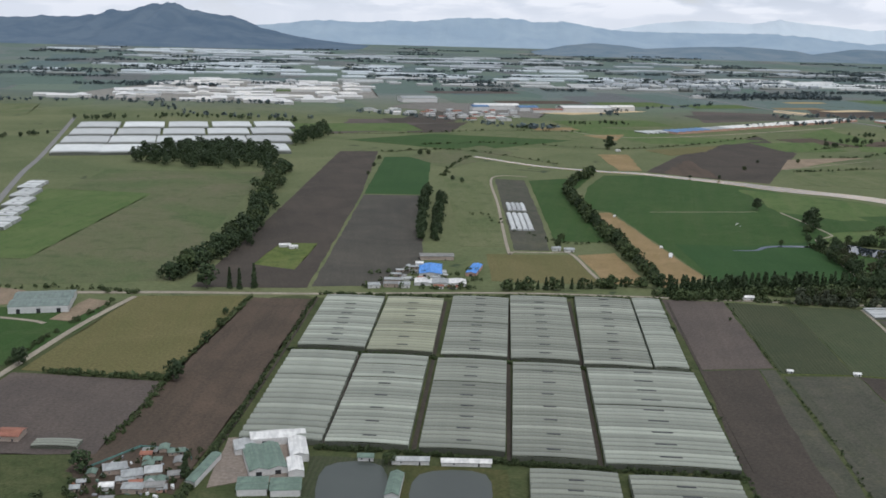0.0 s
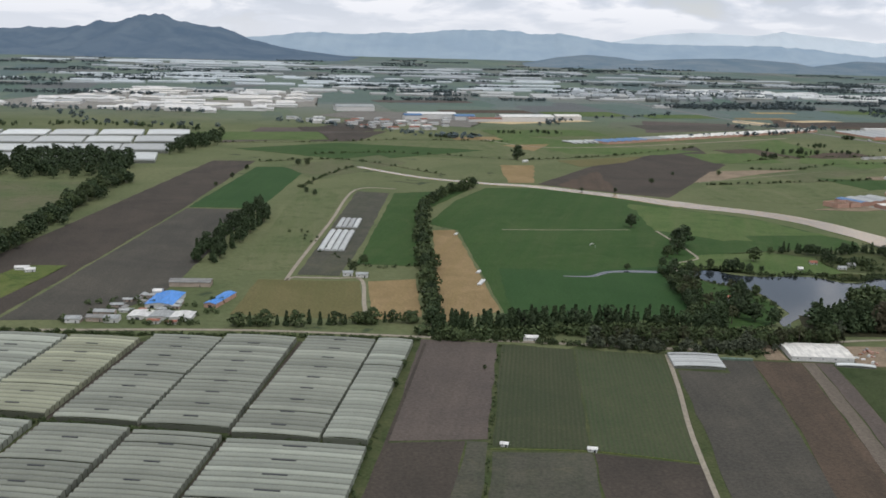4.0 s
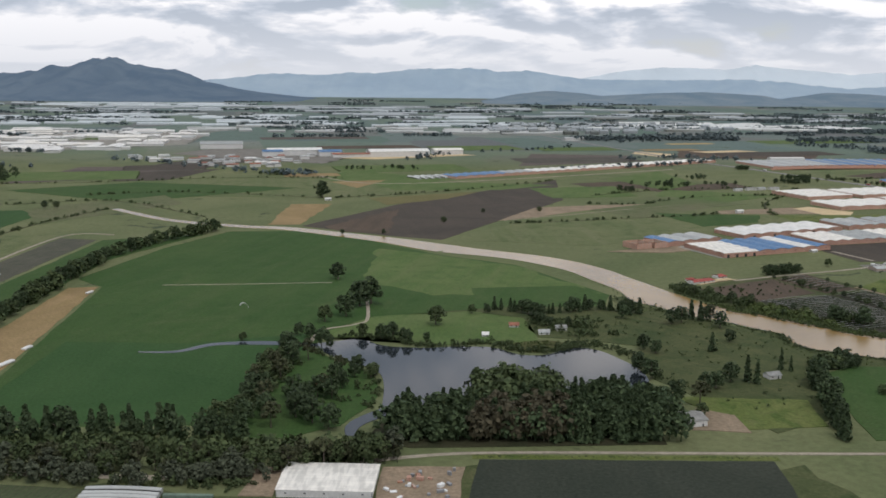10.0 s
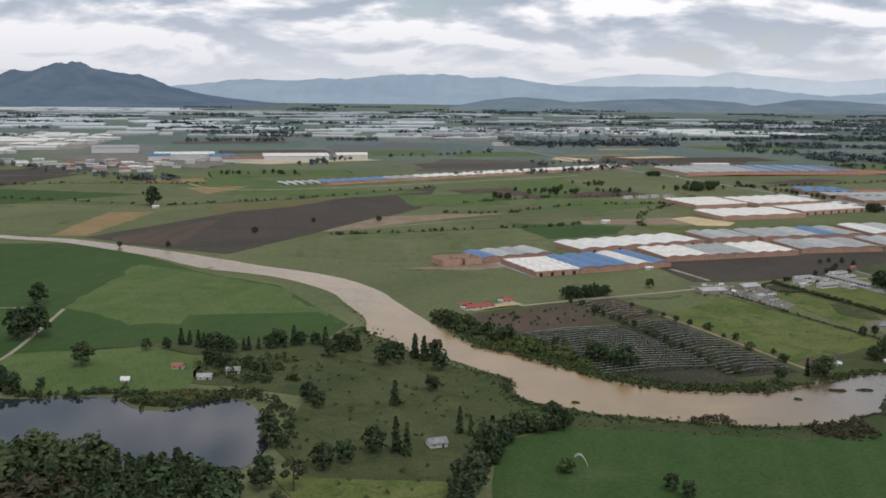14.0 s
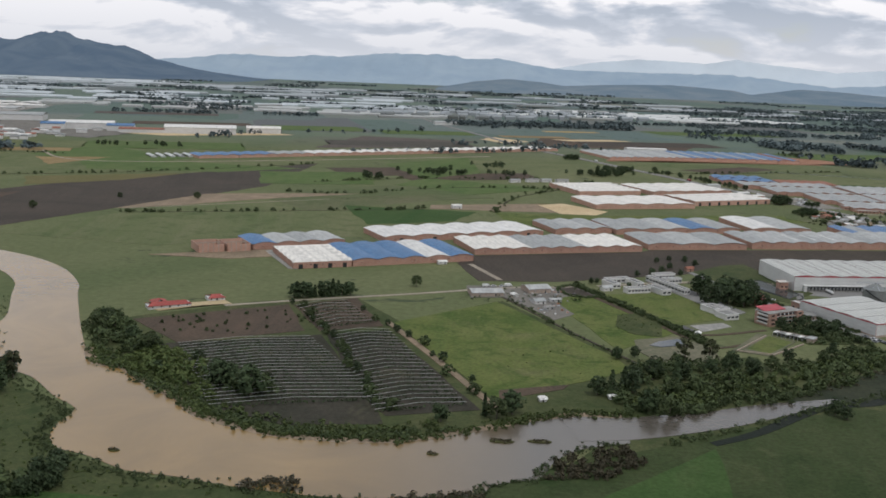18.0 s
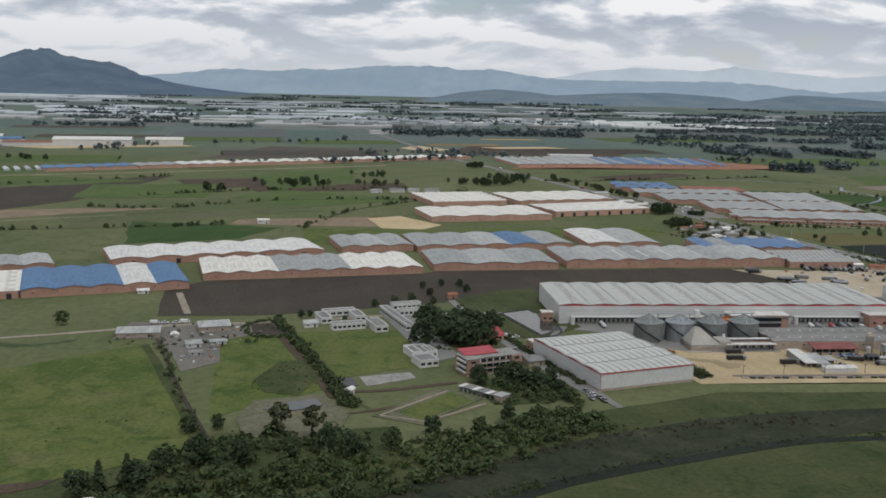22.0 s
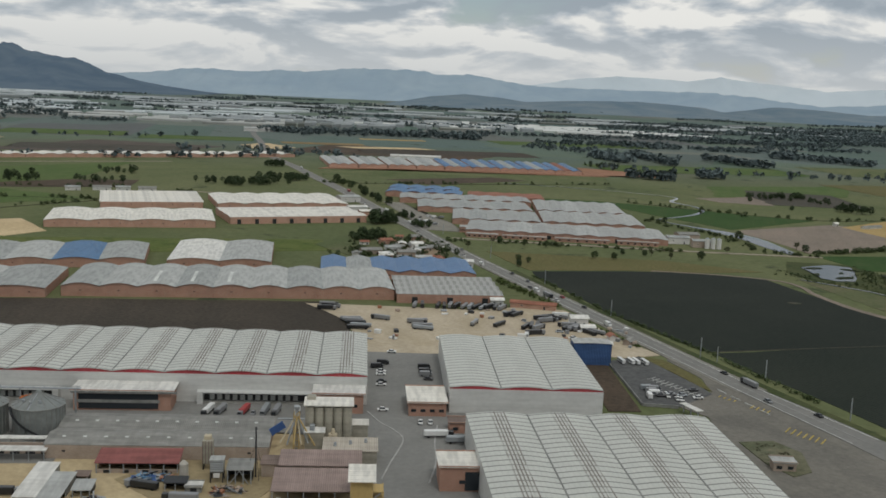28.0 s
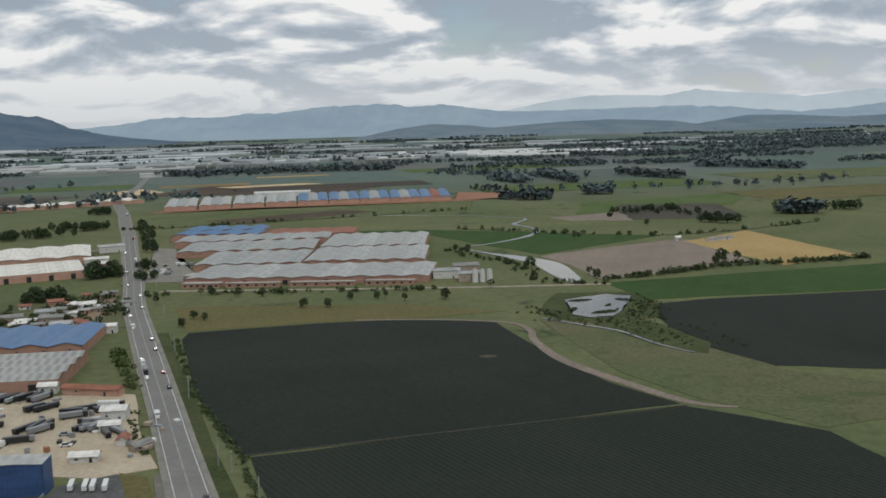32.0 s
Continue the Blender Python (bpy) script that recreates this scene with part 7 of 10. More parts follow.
for kind, x, y, h in (("eucalyptus", 247, 598, 10), ("eucalyptus", 250, 592, 9), ("dark_tree", 251, 612, 9), ("dark_tree", 249, 620, 8), ("eucalyptus", 256, 618, 9), ("dark_tree", 246, 630, 9), ("eucalyptus", 243, 583, 9), ("dark_tree", 247, 574, 9), ("eucalyptus", 250, 563, 10), ("dark_tree", 252, 552, 9), ("dark_tree", 258, 571, 9), ("dark_tree", 263, 566, 8), ("eucalyptus", 267, 577, 8), ("dark_tree", 271, 572, 8),
                      ("dark_tree", 273, 584, 7), ("eucalyptus", 270, 600, 8), ("dark_tree", 276, 597, 6), ("broadleaf_tree", 283, 600, 5), ("dark_tree", 262, 553, 10), ("dark_tree", 268, 548, 10), ("dark_tree", 274, 542, 9), ("eucalyptus", 256, 543, 9), ("dark_tree", 247, 545, 9), ("dark_tree", 262, 636, 5), ("broadleaf_tree", 273, 655, 6), ("dark_tree", 285, 655, 6), ("dark_tree", 290, 652, 5), ("dark_tree", 300, 649, 4)):
    tree(kind, x, y, h, "tall dark tree on the lake's spit", "lakeside trees", 1.1)
wood("woodland", scatter([(318, 562), (324, 582), (340, 582), (352, 574), (340, 560)], 46, 9, 13, 106), "broadleaf_tree", "tall olive-green trees on the lake's near shore", "woodland")
tree_row(["pine_tree", "dark_tree"], [(330, 706), (351, 697), (378, 709), (400, 700)], 3.2, 6.5, "dark conifer in a row near the lake", "lakeside row", 1.2)
tree_row(["dark_tree", "dark_bush"], [(345, 680), (362, 676), (372, 670)], 4, 5, "dark garden tree beside a lake house", "lakeside row", 1.3)
tree_row(["dark_tree", "broadleaf_tree"], [(243, 610), (244, 570), (240, 540)], 4.5, 7, "dark tree along the meadow's edge", "lakeside row", 1.2)
tree_row(["dark_tree", "pine_tree"], [(442, 600), (440, 588), (434, 560), (430, 535)], 3.6, 9, "dark tree in a tall hedge row", "hedge row", 1.1)
tree_row(["dark_bush"], [(450, 622), (458, 620), (444, 616)], 3, 5, "dark thicket by the river", "hedge row", 1.4)
ribbon("road_track", [(247, 608, 1.6), (243, 570, 1.6), (240, 535, 1.6)], "gravel_track", 0.16, "pale path beside the meadow")
for x, y, ang, w, d, h, roof in ((355, 668, 10, 4.5, 3, 1.3, "slate_roof"), (347, 661, 4, 4.5, 2.4, 1.1, "grey_roof"), (335, 673, 0, 4, 2.4, 1.1, "tile_roof"), (323, 657, 0, 2.6, 1.6, 0.9, "white_roof"), (426, 601, 20, 5, 4, 1.4, "slate_roof"), (264, 584, 10, 4, 3, 1.5, "tile_roof"), (386, 549, 15, 6, 9, 2.2, "fibre_cement")):
    house(x, y, ang, w, d, h, 1.0, roof, "white_paint", "small farmhouse among trees near the lake", "house", "lakeside houses")
for x, y, ang, w, d in ((130, 731, 75, 5, 1.6), (143, 629, 78, 5, 2), (144, 606, 76, 11, 2.2)):
    o = tagged(part("film_roll", box(-w / 2, -d / 2, 0, w / 2, d / 2, 0.8, 0.2), "white_paint"), "long white wrapped bale stack beside the stubble", "bales", "white bale stacks")
    o.matrix_basis = pose(x, y, 0.1, 0, 0, ang)


def spray(x, y, ang, r):
    """A big sprinkler on its stand with a jet of water."""
    e = thing("sprinkler", x, y, 0, ang, "field sprinkler throwing a white jet over the meadow", "sprinkler")
    part("stand", box(-0.12, -0.12, 0, 0.12, 0.12, 1.0), "galvanised", e)
    vs, fs = [], []
    k = 10
    for i in range(k):
        u = i / (k - 1)
        z = 1.0 + 4 * u * (1.25 - u) * r * 0.16
        for s_ in (-1, 1):
            vs += [(u * r * 0.5, s_ * 0.03 * (1 + 4 * u), z), (u * r * 0.5, s_ * 0.03 * (1 + 3 * u), z - 0.1 - 0.8 * u * u)]
    for i in range(k - 1):
        b = i * 4
        for p, q in ((0, 2), (3, 1), (1, 0), (2, 3)):
            fs.append((b + p, b + q, b + 4 + q, b + 4 + p))
    part("jet", (vs, fs), "white_paint", e, "white jet of water")


spray(467, 589, 130, 9)
spray(215, 703, 200, 8)

# warehouse yard below the road
patch("ground_yard", [(258, 511), (265, 513), (266, 492), (257, 492)], "bare_earth", 0.13, "bare earth drive beside a warehouse", "yard")
patch("ground_yard", [(293, 513), (316, 514), (314, 486), (293, 488)], "bare_earth", 0.12, "cluttered bare yard with scrap", "yard")
for i in range(26):
    w, d, h = rnd_mid.uniform(0.6, 2.4), rnd_mid.uniform(0.5, 1.2), rnd_mid.uniform(0.4, 1.2)
    o = tagged(part("scrap_crate", box(-w / 2, -d / 2, 0, w / 2, d / 2, h, 0.12), rnd_mid.choice(("paint_white", "paint_rust", "paint_grey", "galvanised", "brick"))), "stacked scrap and crates in a yard", "scrap", "yard clutter")
    o.matrix_basis = pose(rnd_mid.uniform(295, 313), rnd_mid.uniform(489, 511), 0.1, 0, 0, rnd_mid.uniform(0, 180))
for x, y, w in ((146.4, 396.4, 2.2), (173.4, 394.6, 2.8)):
    house(x, y, -8, w, 1.8, 1.0, 0.4, "white_roof", "white_paint", "tiny white pump hut on a field boundary", "hut", "field huts")
ribbon("ground_ditch", [(143, 394.2, 0.5), (175, 394.8, 0.5), (208, 388, 0.5)], "lawn", 0.14, "grassy furrow between two fields", "ditch")
greenhouse(283, 486, -6, 15, 3, 1, "film_white", "low white tunnel at a field's edge", 0, "poly tunnels", 0.6)
tagged(part("shade_net", box(238, 490.2, 0, 251, 491.4, 0.9, 0.1), "green_roof"), "teal shade net along a plot", "net")

# ---- west farms ----
for x, y, ang, w, d, h, roof, wall in ((-145, 311, 0, 8, 7, 2, "tile_roof", "block_wall"), (-101, 287, 20, 7, 5, 2, "grey_roof", "block_wall"), (-94, 283, 20, 6, 5, 2, "grey_roof", "white_paint"), (-88, 286, 15, 5, 5, 2, "pale_grey_roof", "block_wall"), (-99, 277, 10, 4, 3, 1.6, "white_roof", "white_paint"), (-92, 276, 0, 6, 4, 1.8, "grey_roof", "block_wall"),
                                       (-86, 277, 5, 6, 4, 1.8, "fibre_cement", "block_wall"), (-90, 600, 20, 5, 3, 1.5, "white_roof", "white_paint"), (-97, 604, 10, 7, 3, 1.5, "white_roof", "white_paint"), (-36, 514, 5, 6, 5, 2, "grey_roof", "white_paint"), (-28, 517, 0, 8, 5, 2, "fibre_cement", "block_wall"), (-20, 516, 4, 6, 6, 2, "grey_roof", "white_paint"),
                                       (-28, 526, 0, 9, 4, 2, "grey_roof", "block_wall"), (72, 612, 10, 5, 4, 1.8, "grey_roof", "white_paint"), (79, 610, 0, 6, 4, 1.8, "grey_roof", "white_paint"), (-13, 300, 2, 12, 3, 1.6, "pale_grey_roof", "white_paint"), (-24, 302, 0, 5, 3, 1.6, "green_roof", "white_paint"), (3, 300, 0, 16, 3, 1.4, "white_roof", "white_paint"),
                                       (160, 508, -3, 6, 3, 1.6, "white_roof", "white_paint"), (-12, 560, 0, 4, 4, 3, "white_roof", "white_paint"), (-10, 580, 4, 20, 8, 2.4, "fibre_cement", "block_wall")):
    house(x, y, ang, w, d, h, 0.7, roof, wall, "small farm building with a sheet roof", "farm building", "farm buildings")
rnd_sw = random.Random(77)
for x, y, _ in scatter([(-36, 512), (-32, 548), (-14, 560), (14, 545), (22, 520), (10, 514)], 18, 0, 1, 76):
    house(x, y, rnd_sw.choice((0, 4, 90)), rnd_sw.uniform(3, 6), rnd_sw.uniform(2, 4), rnd_sw.uniform(1.0, 1.6), 0.4, rnd_sw.choice(("grey_roof", "fibre_cement", "pale_grey_roof", "tile_roof", "pale_grey_roof")), rnd_sw.choice(("white_paint", "block_wall")), "small farm building with a sheet roof", "farm building", "farm buildings")
wood("shrubs", scatter([(-38, 512), (-36, 556), (24, 556), (28, 516)], 50, 1.2, 3.6, 77), "dark_bush", "bushes among packing sheds", "shrubs")
for x, y, _ in scatter([(-112, 276), (-92, 306), (-80, 306), (-76, 278), (-98, 268)], 20, 0, 1, 78):
    house(x, y, rnd_sw.choice((8, 14, 98)), rnd_sw.uniform(2.4, 5.5), rnd_sw.uniform(2, 3.4), rnd_sw.uniform(1.0, 1.5), 0.4, rnd_sw.choice(("grey_roof", "fibre_cement", "slate_roof", "grey_roof", "tile_roof", "green_roof")), rnd_sw.choice(("block_wall", "pale_brick", "block_wall")), "small farm building with a sheet roof", "farm building", "farm buildings")
for x, y, _ in scatter([(-114, 274), (-96, 308), (-78, 308), (-74, 276), (-100, 266)], 46, 0, 1, 79):
    w, d, h = rnd_sw.uniform(0.5, 1.8), rnd_sw.uniform(0.4, 1.2), rnd_sw.uniform(0.3, 1.0)
    o = tagged(part("farm_crate", box(-w / 2, -d / 2, 0, w / 2, d / 2, h, 0.1), rnd_sw.choice(("paint_white", "paint_rust", "paint_grey", "galvanised", "green_roof"))), "crate or drum in a cluttered farm yard", "crate", "farm yard clutter")
    o.matrix_basis = pose(x, y, 0.1, 0, 0, rnd_sw.uniform(0, 180))
for a_, b_ in (((-108, 292), (-96, 309)), ((-96, 309), (-80, 307)), ((-80, 307), (-77, 300))):
    d = math.hypot(b_[0] - a_[0], b_[1] - a_[1])
    o = tagged(part("shade_net", box(0, -0.05, 0, d, 0.05, 0.8), "net_teal"), "teal net fence round a farm yard", "net fence", "net fences")
    o.matrix_basis = pose(a_[0], a_[1], 0.05, 0, 0, math.degrees(math.atan2(b_[1] - a_[1], b_[0] - a_[0])))
wood("shrubs", scatter([(-120, 270), (-96, 310), (-74, 308), (-72, 268)], 60, 0.8, 2.6, 80), "dark_bush", "bushes among farm sheds", "shrubs")
greenhouse(-131, 306, 0, 15, 6, 3, "film_grey", "small torn film greenhouse on a dark plot", 0, "poly tunnels", 1.0)
hall("shed", "teal-roofed barn beside a pond", -9.6, 276, 86, 15, 4.5, 1.6, 0.9, 1, ["green_roof"], "white_paint", "gable", True, category="barn")
patch("ground_yard", [(-69, 318), (-60, 319), (-44, 312), (-42, 286), (-58, 286), (-68, 281)], "fallow", 0.12, "bare pinkish yard beside the packing house", "yard")
patch("ground_yard", [(-112, 290), (-97, 307), (-80, 305), (-76, 280), (-104, 272)], "brown_soil", 0.12, "bare cluttered farm yard", "yard")
patch("ground_yard", [(-172, 482), (-160, 478), (-168, 444), (-178, 446)], "bare_earth", 0.12, "bare earth apron beside a warehouse", "yard")
patch("ground_yard", [(-240, 505), (-205, 492), (-200, 470), (-235, 465)], "bare_earth", 0.11, "bare pinkish yard by the road", "yard")
patch("ground_bank", [(-40, 305), (-12, 304), (-8, 262), (-38, 260)], "weedy_rows", 0.10, "weedy banks round the farm pond", "ground")
patch("ground_bank", [(-10, 300), (24, 298), (24, 262), (-10, 262)], "reed", 0.10, "weedy banks round the farm pond", "ground")
wood("hedge", along([(-153, 377), (-104, 372)], 90, 0.8, 1.2, 2.6, 61), "dark_bush", "dark hedge round an olive field", "hedge")
wood("hedge", along([(-94, 492), (-99, 440), (-104, 380), (-105, 340), (-108, 310)], 150, 0.8, 0.9, 2.0, 62), "dark_bush", "dark hedge along a tilled strip", "hedge")
wood("hedge", along([(-158, 480), (-168, 430), (-172, 385)], 60, 1.0, 1.0, 2.2, 63), "dark_bush", "hedge along a farm lane", "hedge")
wood("hedge", along([(-300, 496), (-200, 500), (-150, 494)], 70, 1.5, 1.0, 2.6, 64), "dark_bush", "hedge along the country road", "hedge")
wood("hedge", along([(122, 506), (150, 508), (200, 502), (258, 498)], 160, 1.5, 1.0, 2.6, 65), "dark_bush", "hedge along the country road", "hedge")
wood("hedge", along([(317, 522), (350, 523), (406, 524.5)], 160, 0.5, 0.2, 0.5, 66), "dark_bush", "dense hedge along the road", "hedge")
wood("shrubs", along([(150, 503), (146.5, 450), (143, 398), (138.5, 322), (133, 270)], 150, 0.5, 0.3, 1.0, 67), "dark_bush", "weeds along a field boundary", "shrubs")
wood("hedge", along([(-61.5, 492), (-68, 367), (-72, 300), (-74.5, 270)], 420, 0.5, 0.8, 1.7, 68), "dark_bush", "clipped dark hedge beside the greenhouses", "hedge")
wood("hedge", along([(113.5, 504), (108.5, 440), (105, 385), (100.5, 317), (98, 275)], 260, 0.7, 0.4, 1.2, 69), "dark_bush", "rank green verge beside the greenhouses", "hedge")
wood("shrubs", along([(25, 735), (75, 640), (108, 640)], 40, 3, 0.8, 2.0, 69), "dark_bush", "bushes round a farm plot", "shrubs")
for x, y, h in ((112, 470, 3), (110, 448, 3.5), (143, 470, 2), (80, 640, 6), (76, 622, 6), (20, 870, 5), (12, 880, 5), (-60, 1000, 5), (-62, 950, 5), (-64, 900, 4), (-100, 420, 5), (-98, 440, 5), (-100, 460, 4), (260, 928, 4), (-20, 1040, 7), (-12, 1042, 6), (300, 985, 5), (330, 1040, 4), (375, 1050, 5), (232, 925, 4)):
    tree(rnd_mid.choice(("dark_tree", "broadleaf_tree")), x, y, h, "small dark tree at a field's edge", "field edge trees", 1.2)

# ---- orchards, red-roofed house, paddocks ----
def trellis(x, y, ang, length):
    e = thing("trellis_row", x, y, 0, ang, "orchard row under a white wire trellis", "trellis", "orchard rows")
    mid = length * 0.48
    vs = [(x_, y_, z_ + dz) for x_, z_ in ((0, 0.95), (mid, 1.9), (length, 0.95)) for y_, dz in ((-0.05, 0), (0.05, 0), (0.05, 0.07), (-0.05, 0.07))]
    fs = [(a + k, a + (k + 1) % 4, a + 4 + (k + 1) % 4, a + 4 + k) for a in (0, 4) for k in range(4)]
    part("wire", (vs, fs), "pale_grey_roof", e, "white wire strung over a ridge pole")
    vs, fs = leaf_cards([(rnd_mid.uniform(0, length), rnd_mid.gauss(0, 0.25), rnd_mid.uniform(0.3, 0.9)) for _ in range(int(length * 5))], 0.32, rnd_mid)
    part("vine", (vs, fs), "leaf_dark", e)
    part("post", box(mid - 0.05, -0.05, 0, mid + 0.05, 0.05, 1.9), "bark", e)
    for x_ in (0.0, length):
        part("post", box(x_ - 0.04, -0.04, 0, x_ + 0.04, 0.04, 1.0), "bark", e)


for i in range(21):
    u = i / 20
    trellis(459 + 24 * u, 728 - 54 * u, 21 - 5 * u, 41 + 4 * u)
for i in range(22):
    u = i / 21
    trellis(503 + 22 * u, 748 - 72 * u, 22, 20 + 5 * u)
for i in range(8):
    u = i / 7
    trellis(486 + 12 * u, 783 - 28 * u, 34, 20)
for i in range(40):
    u, v = rnd_mid.random(), rnd_mid.random()
    tree("dark_bush", 440 + 44 * u + 14 * v, 757 + 28 * u - 24 * v, rnd_mid.uniform(0.7, 1.4), "young orchard bush on bare soil", "orchard bushes")
tree_row(["pine_tree", "dark_tree"], [(482, 797), (504, 807)], 1.7, 5.5, "dark conifer in a dense row", "conifer row", 1.4)
tree_row(["dark_tree", "dark_bush"], [(484, 788), (496, 765), (502, 748), (512, 720), (524, 690), (530, 672)], 6, 3.2, "dark tree between two orchards", "orchard trees", 1.1)
tree_row(["dark_tree", "dark_bush"], [(512, 780), (526, 757), (540, 720), (553, 690)], 8, 3.0, "dark tree along the paddock path", "orchard trees", 1.2)
tree_row(["dark_tree", "broadleaf_tree"], [(480, 692), (491, 684), (496, 678)], 4, 7.5, "dark spreading tree among orchard rows", "orchard trees", 1.3)
for x, y, h in ((430, 742, 6), (436, 738, 6), (445, 728, 6), (452, 722, 6), (428, 752, 5), (526, 826, 5), (556, 676, 6), (560, 680, 7), (542, 672, 5), (470, 712, 4), (462, 700, 4)):
    tree(rnd_mid.choice(("dark_tree", "broadleaf_tree")), x, y, h, "dark bushy tree beside the river orchard", "orchard trees", 1.3)
house(436, 770, 30, 15, 5, 1.2, 0.8, "red_roof", "white_paint", "long red-roofed house on a bare yard", "house", "", 5, True)
house(441, 777, 122, 6, 5, 1.2, 0.8, "red_roof", "white_paint", "red-roofed wing of the long house", "house", "", 3, True)
house(453, 786, 30, 6, 5, 1.2, 0.8, "red_roof", "white_paint", "small red-roofed house on a bare yard", "house", "", 3, True)
patch("ground_yard", [(440, 769), (452, 779), (462, 784), (458, 789), (448, 783), (436, 773)], "dusty_yard", 0.13, "pale bare yard round the red house", "yard")
flat_block(568, 691, 25, 1.8, 1.3, 0.9, "white_roof", "white_paint", "small white hut by the river", "hut", "", 1)
wood("shrubs", scatter([(388, 640), (384, 605), (410, 560), (434, 575), (438, 610), (446, 650), (425, 690), (400, 700), (372, 690)], 120, 0.4, 1.4, 71), "dark_bush", "dark scrub in rough grass by the river", "shrubs")
wood("shrubs", scatter([(340, 690), (345, 665), (366, 655), (380, 660), (376, 690)], 60, 1.0, 3.0, 72), "dark_bush", "garden scrub round the lake houses", "shrubs")
wood("shrubs", scatter([(255, 560), (262, 610), (280, 606), (284, 585), (276, 548)], 26, 0.8, 2.2, 75), "dark_bush", "scrub on the lake's wooded spit", "shrubs")
wood("hedge", along([(563, 811), (580, 770), (605, 717)], 70, 0.7, 0.5, 1.4, 73), "dark_bush", "hedge along a ditch", "hedge")
wood("hedge", along([(591, 842), (604, 812), (621, 772), (627, 758)], 430, 0.9, 0.8, 1.9, 74), "dark_bush", "thick hedge beside the pitch", "hedge")
patch("ground_bank", [(602, 746), (603, 759), (619, 766), (628, 752), (627, 738), (618, 729), (606, 736)], "weedy_bank", 0.09, "pale weedy bank round a lined pond", "ground")
for kind, x, y, h in (("eucalyptus", 615, 735, 8), ("eucalyptus", 622, 734, 8), ("dark_tree", 594, 735, 4.5), ("dark_tree", 600, 738, 4), ("dark_tree", 596, 712, 6), ("dark_tree", 602, 716, 7), ("dark_tree", 594, 702, 7), ("pine_tree", 588, 700, 7), ("pine_tree", 592, 704, 7), ("dark_tree", 584, 699, 6), ("broadleaf_tree", 605, 700, 6), ("broadleaf_tree", 612, 703, 6), ("broadleaf_tree", 622, 708, 6),
                      ("dark_tree", 596, 686, 7), ("broadleaf_tree", 601, 684, 6), ("dark_tree", 611, 717, 6), ("dark_tree", 620, 722, 6), ("dark_tree", 633, 724, 6), ("broadleaf_tree", 640, 730, 5), ("dark_tree", 648, 740, 5), ("broadleaf_tree", 659, 740, 5), ("dark_tree", 665, 750, 5), ("broadleaf_tree", 672, 752, 4), ("dark_tree", 646, 691, 5), ("dark_tree", 648, 688, 4), ("broadleaf_tree", 560, 684, 5), ("cypress", 553, 678, 6), ("pine_tree", 608, 712, 8), ("dark_tree", 627, 727, 7)):
    tree(kind, x, y, h, "dark bushy tree beside the stream", "streamside trees", 1.2)

# overgrown banks of the river's bend
patch("ground_bank", [(397, 741), (421, 690), (444, 674), (451, 666), (451, 654), (457, 641.5), (480, 629.5), (502, 629), (522, 624), (553, 626), (555, 612), (520, 609), (490, 613), (464, 616), (446, 630), (437, 650), (422, 668), (402, 688), (386, 733)], "rough_grass", 0.0, "dark rank grass along the river's near bank", "bank", 1.2)
wood("shrubs", along([(399, 734), (412, 704), (426, 688), (442, 673), (449, 662), (449, 653), (456, 639), (479, 627.5), (503, 627), (522, 622), (550, 624)], 420, 1.6, 0.3, 0.9, 146), "dark_bush", "low dark growth along the river's near bank", "shrubs")
wood("shrubs", scatter([(390, 735), (404, 692), (424, 672), (440, 654), (448, 634), (466, 620), (492, 617), (520, 613), (545, 618), (500, 626), (460, 638), (446, 662), (422, 686)], 200, 0.3, 0.8, 147), "bush", "rank weeds along the river's near bank", "shrubs")
wood("shrubs", along([(424, 748), (431, 733), (442, 713), (456, 697), (466, 688), (475, 679), (486, 670), (496, 664), (507, 660), (520, 658.5), (533, 660), (545, 666)], 520, 1.5, 0.5, 1.5, 148), "dark_bush", "dense growth along the river's far bank", "shrubs")
wood("shrubs", along([(441, 718), (458, 700), (470, 690), (484, 677), (497, 669), (510, 664), (524, 662.5), (540, 668)], 240, 1.6, 0.5, 1.6, 149), "bush", "bright bushes along the river's far bank", "shrubs")
wood("thicket", scatter([(452, 704), (458, 716), (470, 712), (478, 698), (472, 690), (462, 694)], 34, 2.0, 3.8, 150), "bush", "clump of light green willows by the orchard", "trees")
wood("thicket", scatter([(420, 752), (428, 758), (440, 742), (456, 727), (448, 716), (434, 730)], 40, 2.0, 4.2, 151), "dark_bush", "dark thicket between the river and the orchard", "trees")
wood("thicket", scatter([(479, 688), (484, 702), (492, 700), (497, 688), (488, 684)], 26, 1.6, 3.4, 152), "dark_bush", "dark overgrown corner of the orchard", "trees")

patch("field", [(557, 691), (575, 702.5), (577, 707), (557, 699)], "brown_soil", 0.03, "narrow strip of brown furrows by the stream", "field", 0.4)
wood("shrubs", scatter([(602, 692), (606, 702), (616, 703), (619, 696), (610, 690)], 46, 1.2, 2.6, 153), "bush", "clump of yellow-green bushes by the stream", "shrubs")
wood("shrubs", along([(604, 687), (612, 691), (620, 699), (634, 702), (646, 708)], 90, 1.6, 0.8, 2.2, 154), "dark_bush", "dark bushes overhanging the stream", "shrubs")
for x, y in ((567.9, 690.6), (587.0, 695.6)):
    house(x, y, 20, 1.8, 1.2, 0.8, 0.4, "white_roof", "white_paint", "tiny white hut near the stream", "hut", "stream huts", 1)

# ---- school and village ----
SCHOOL = "low white school building with a dark flat roof behind parapets"


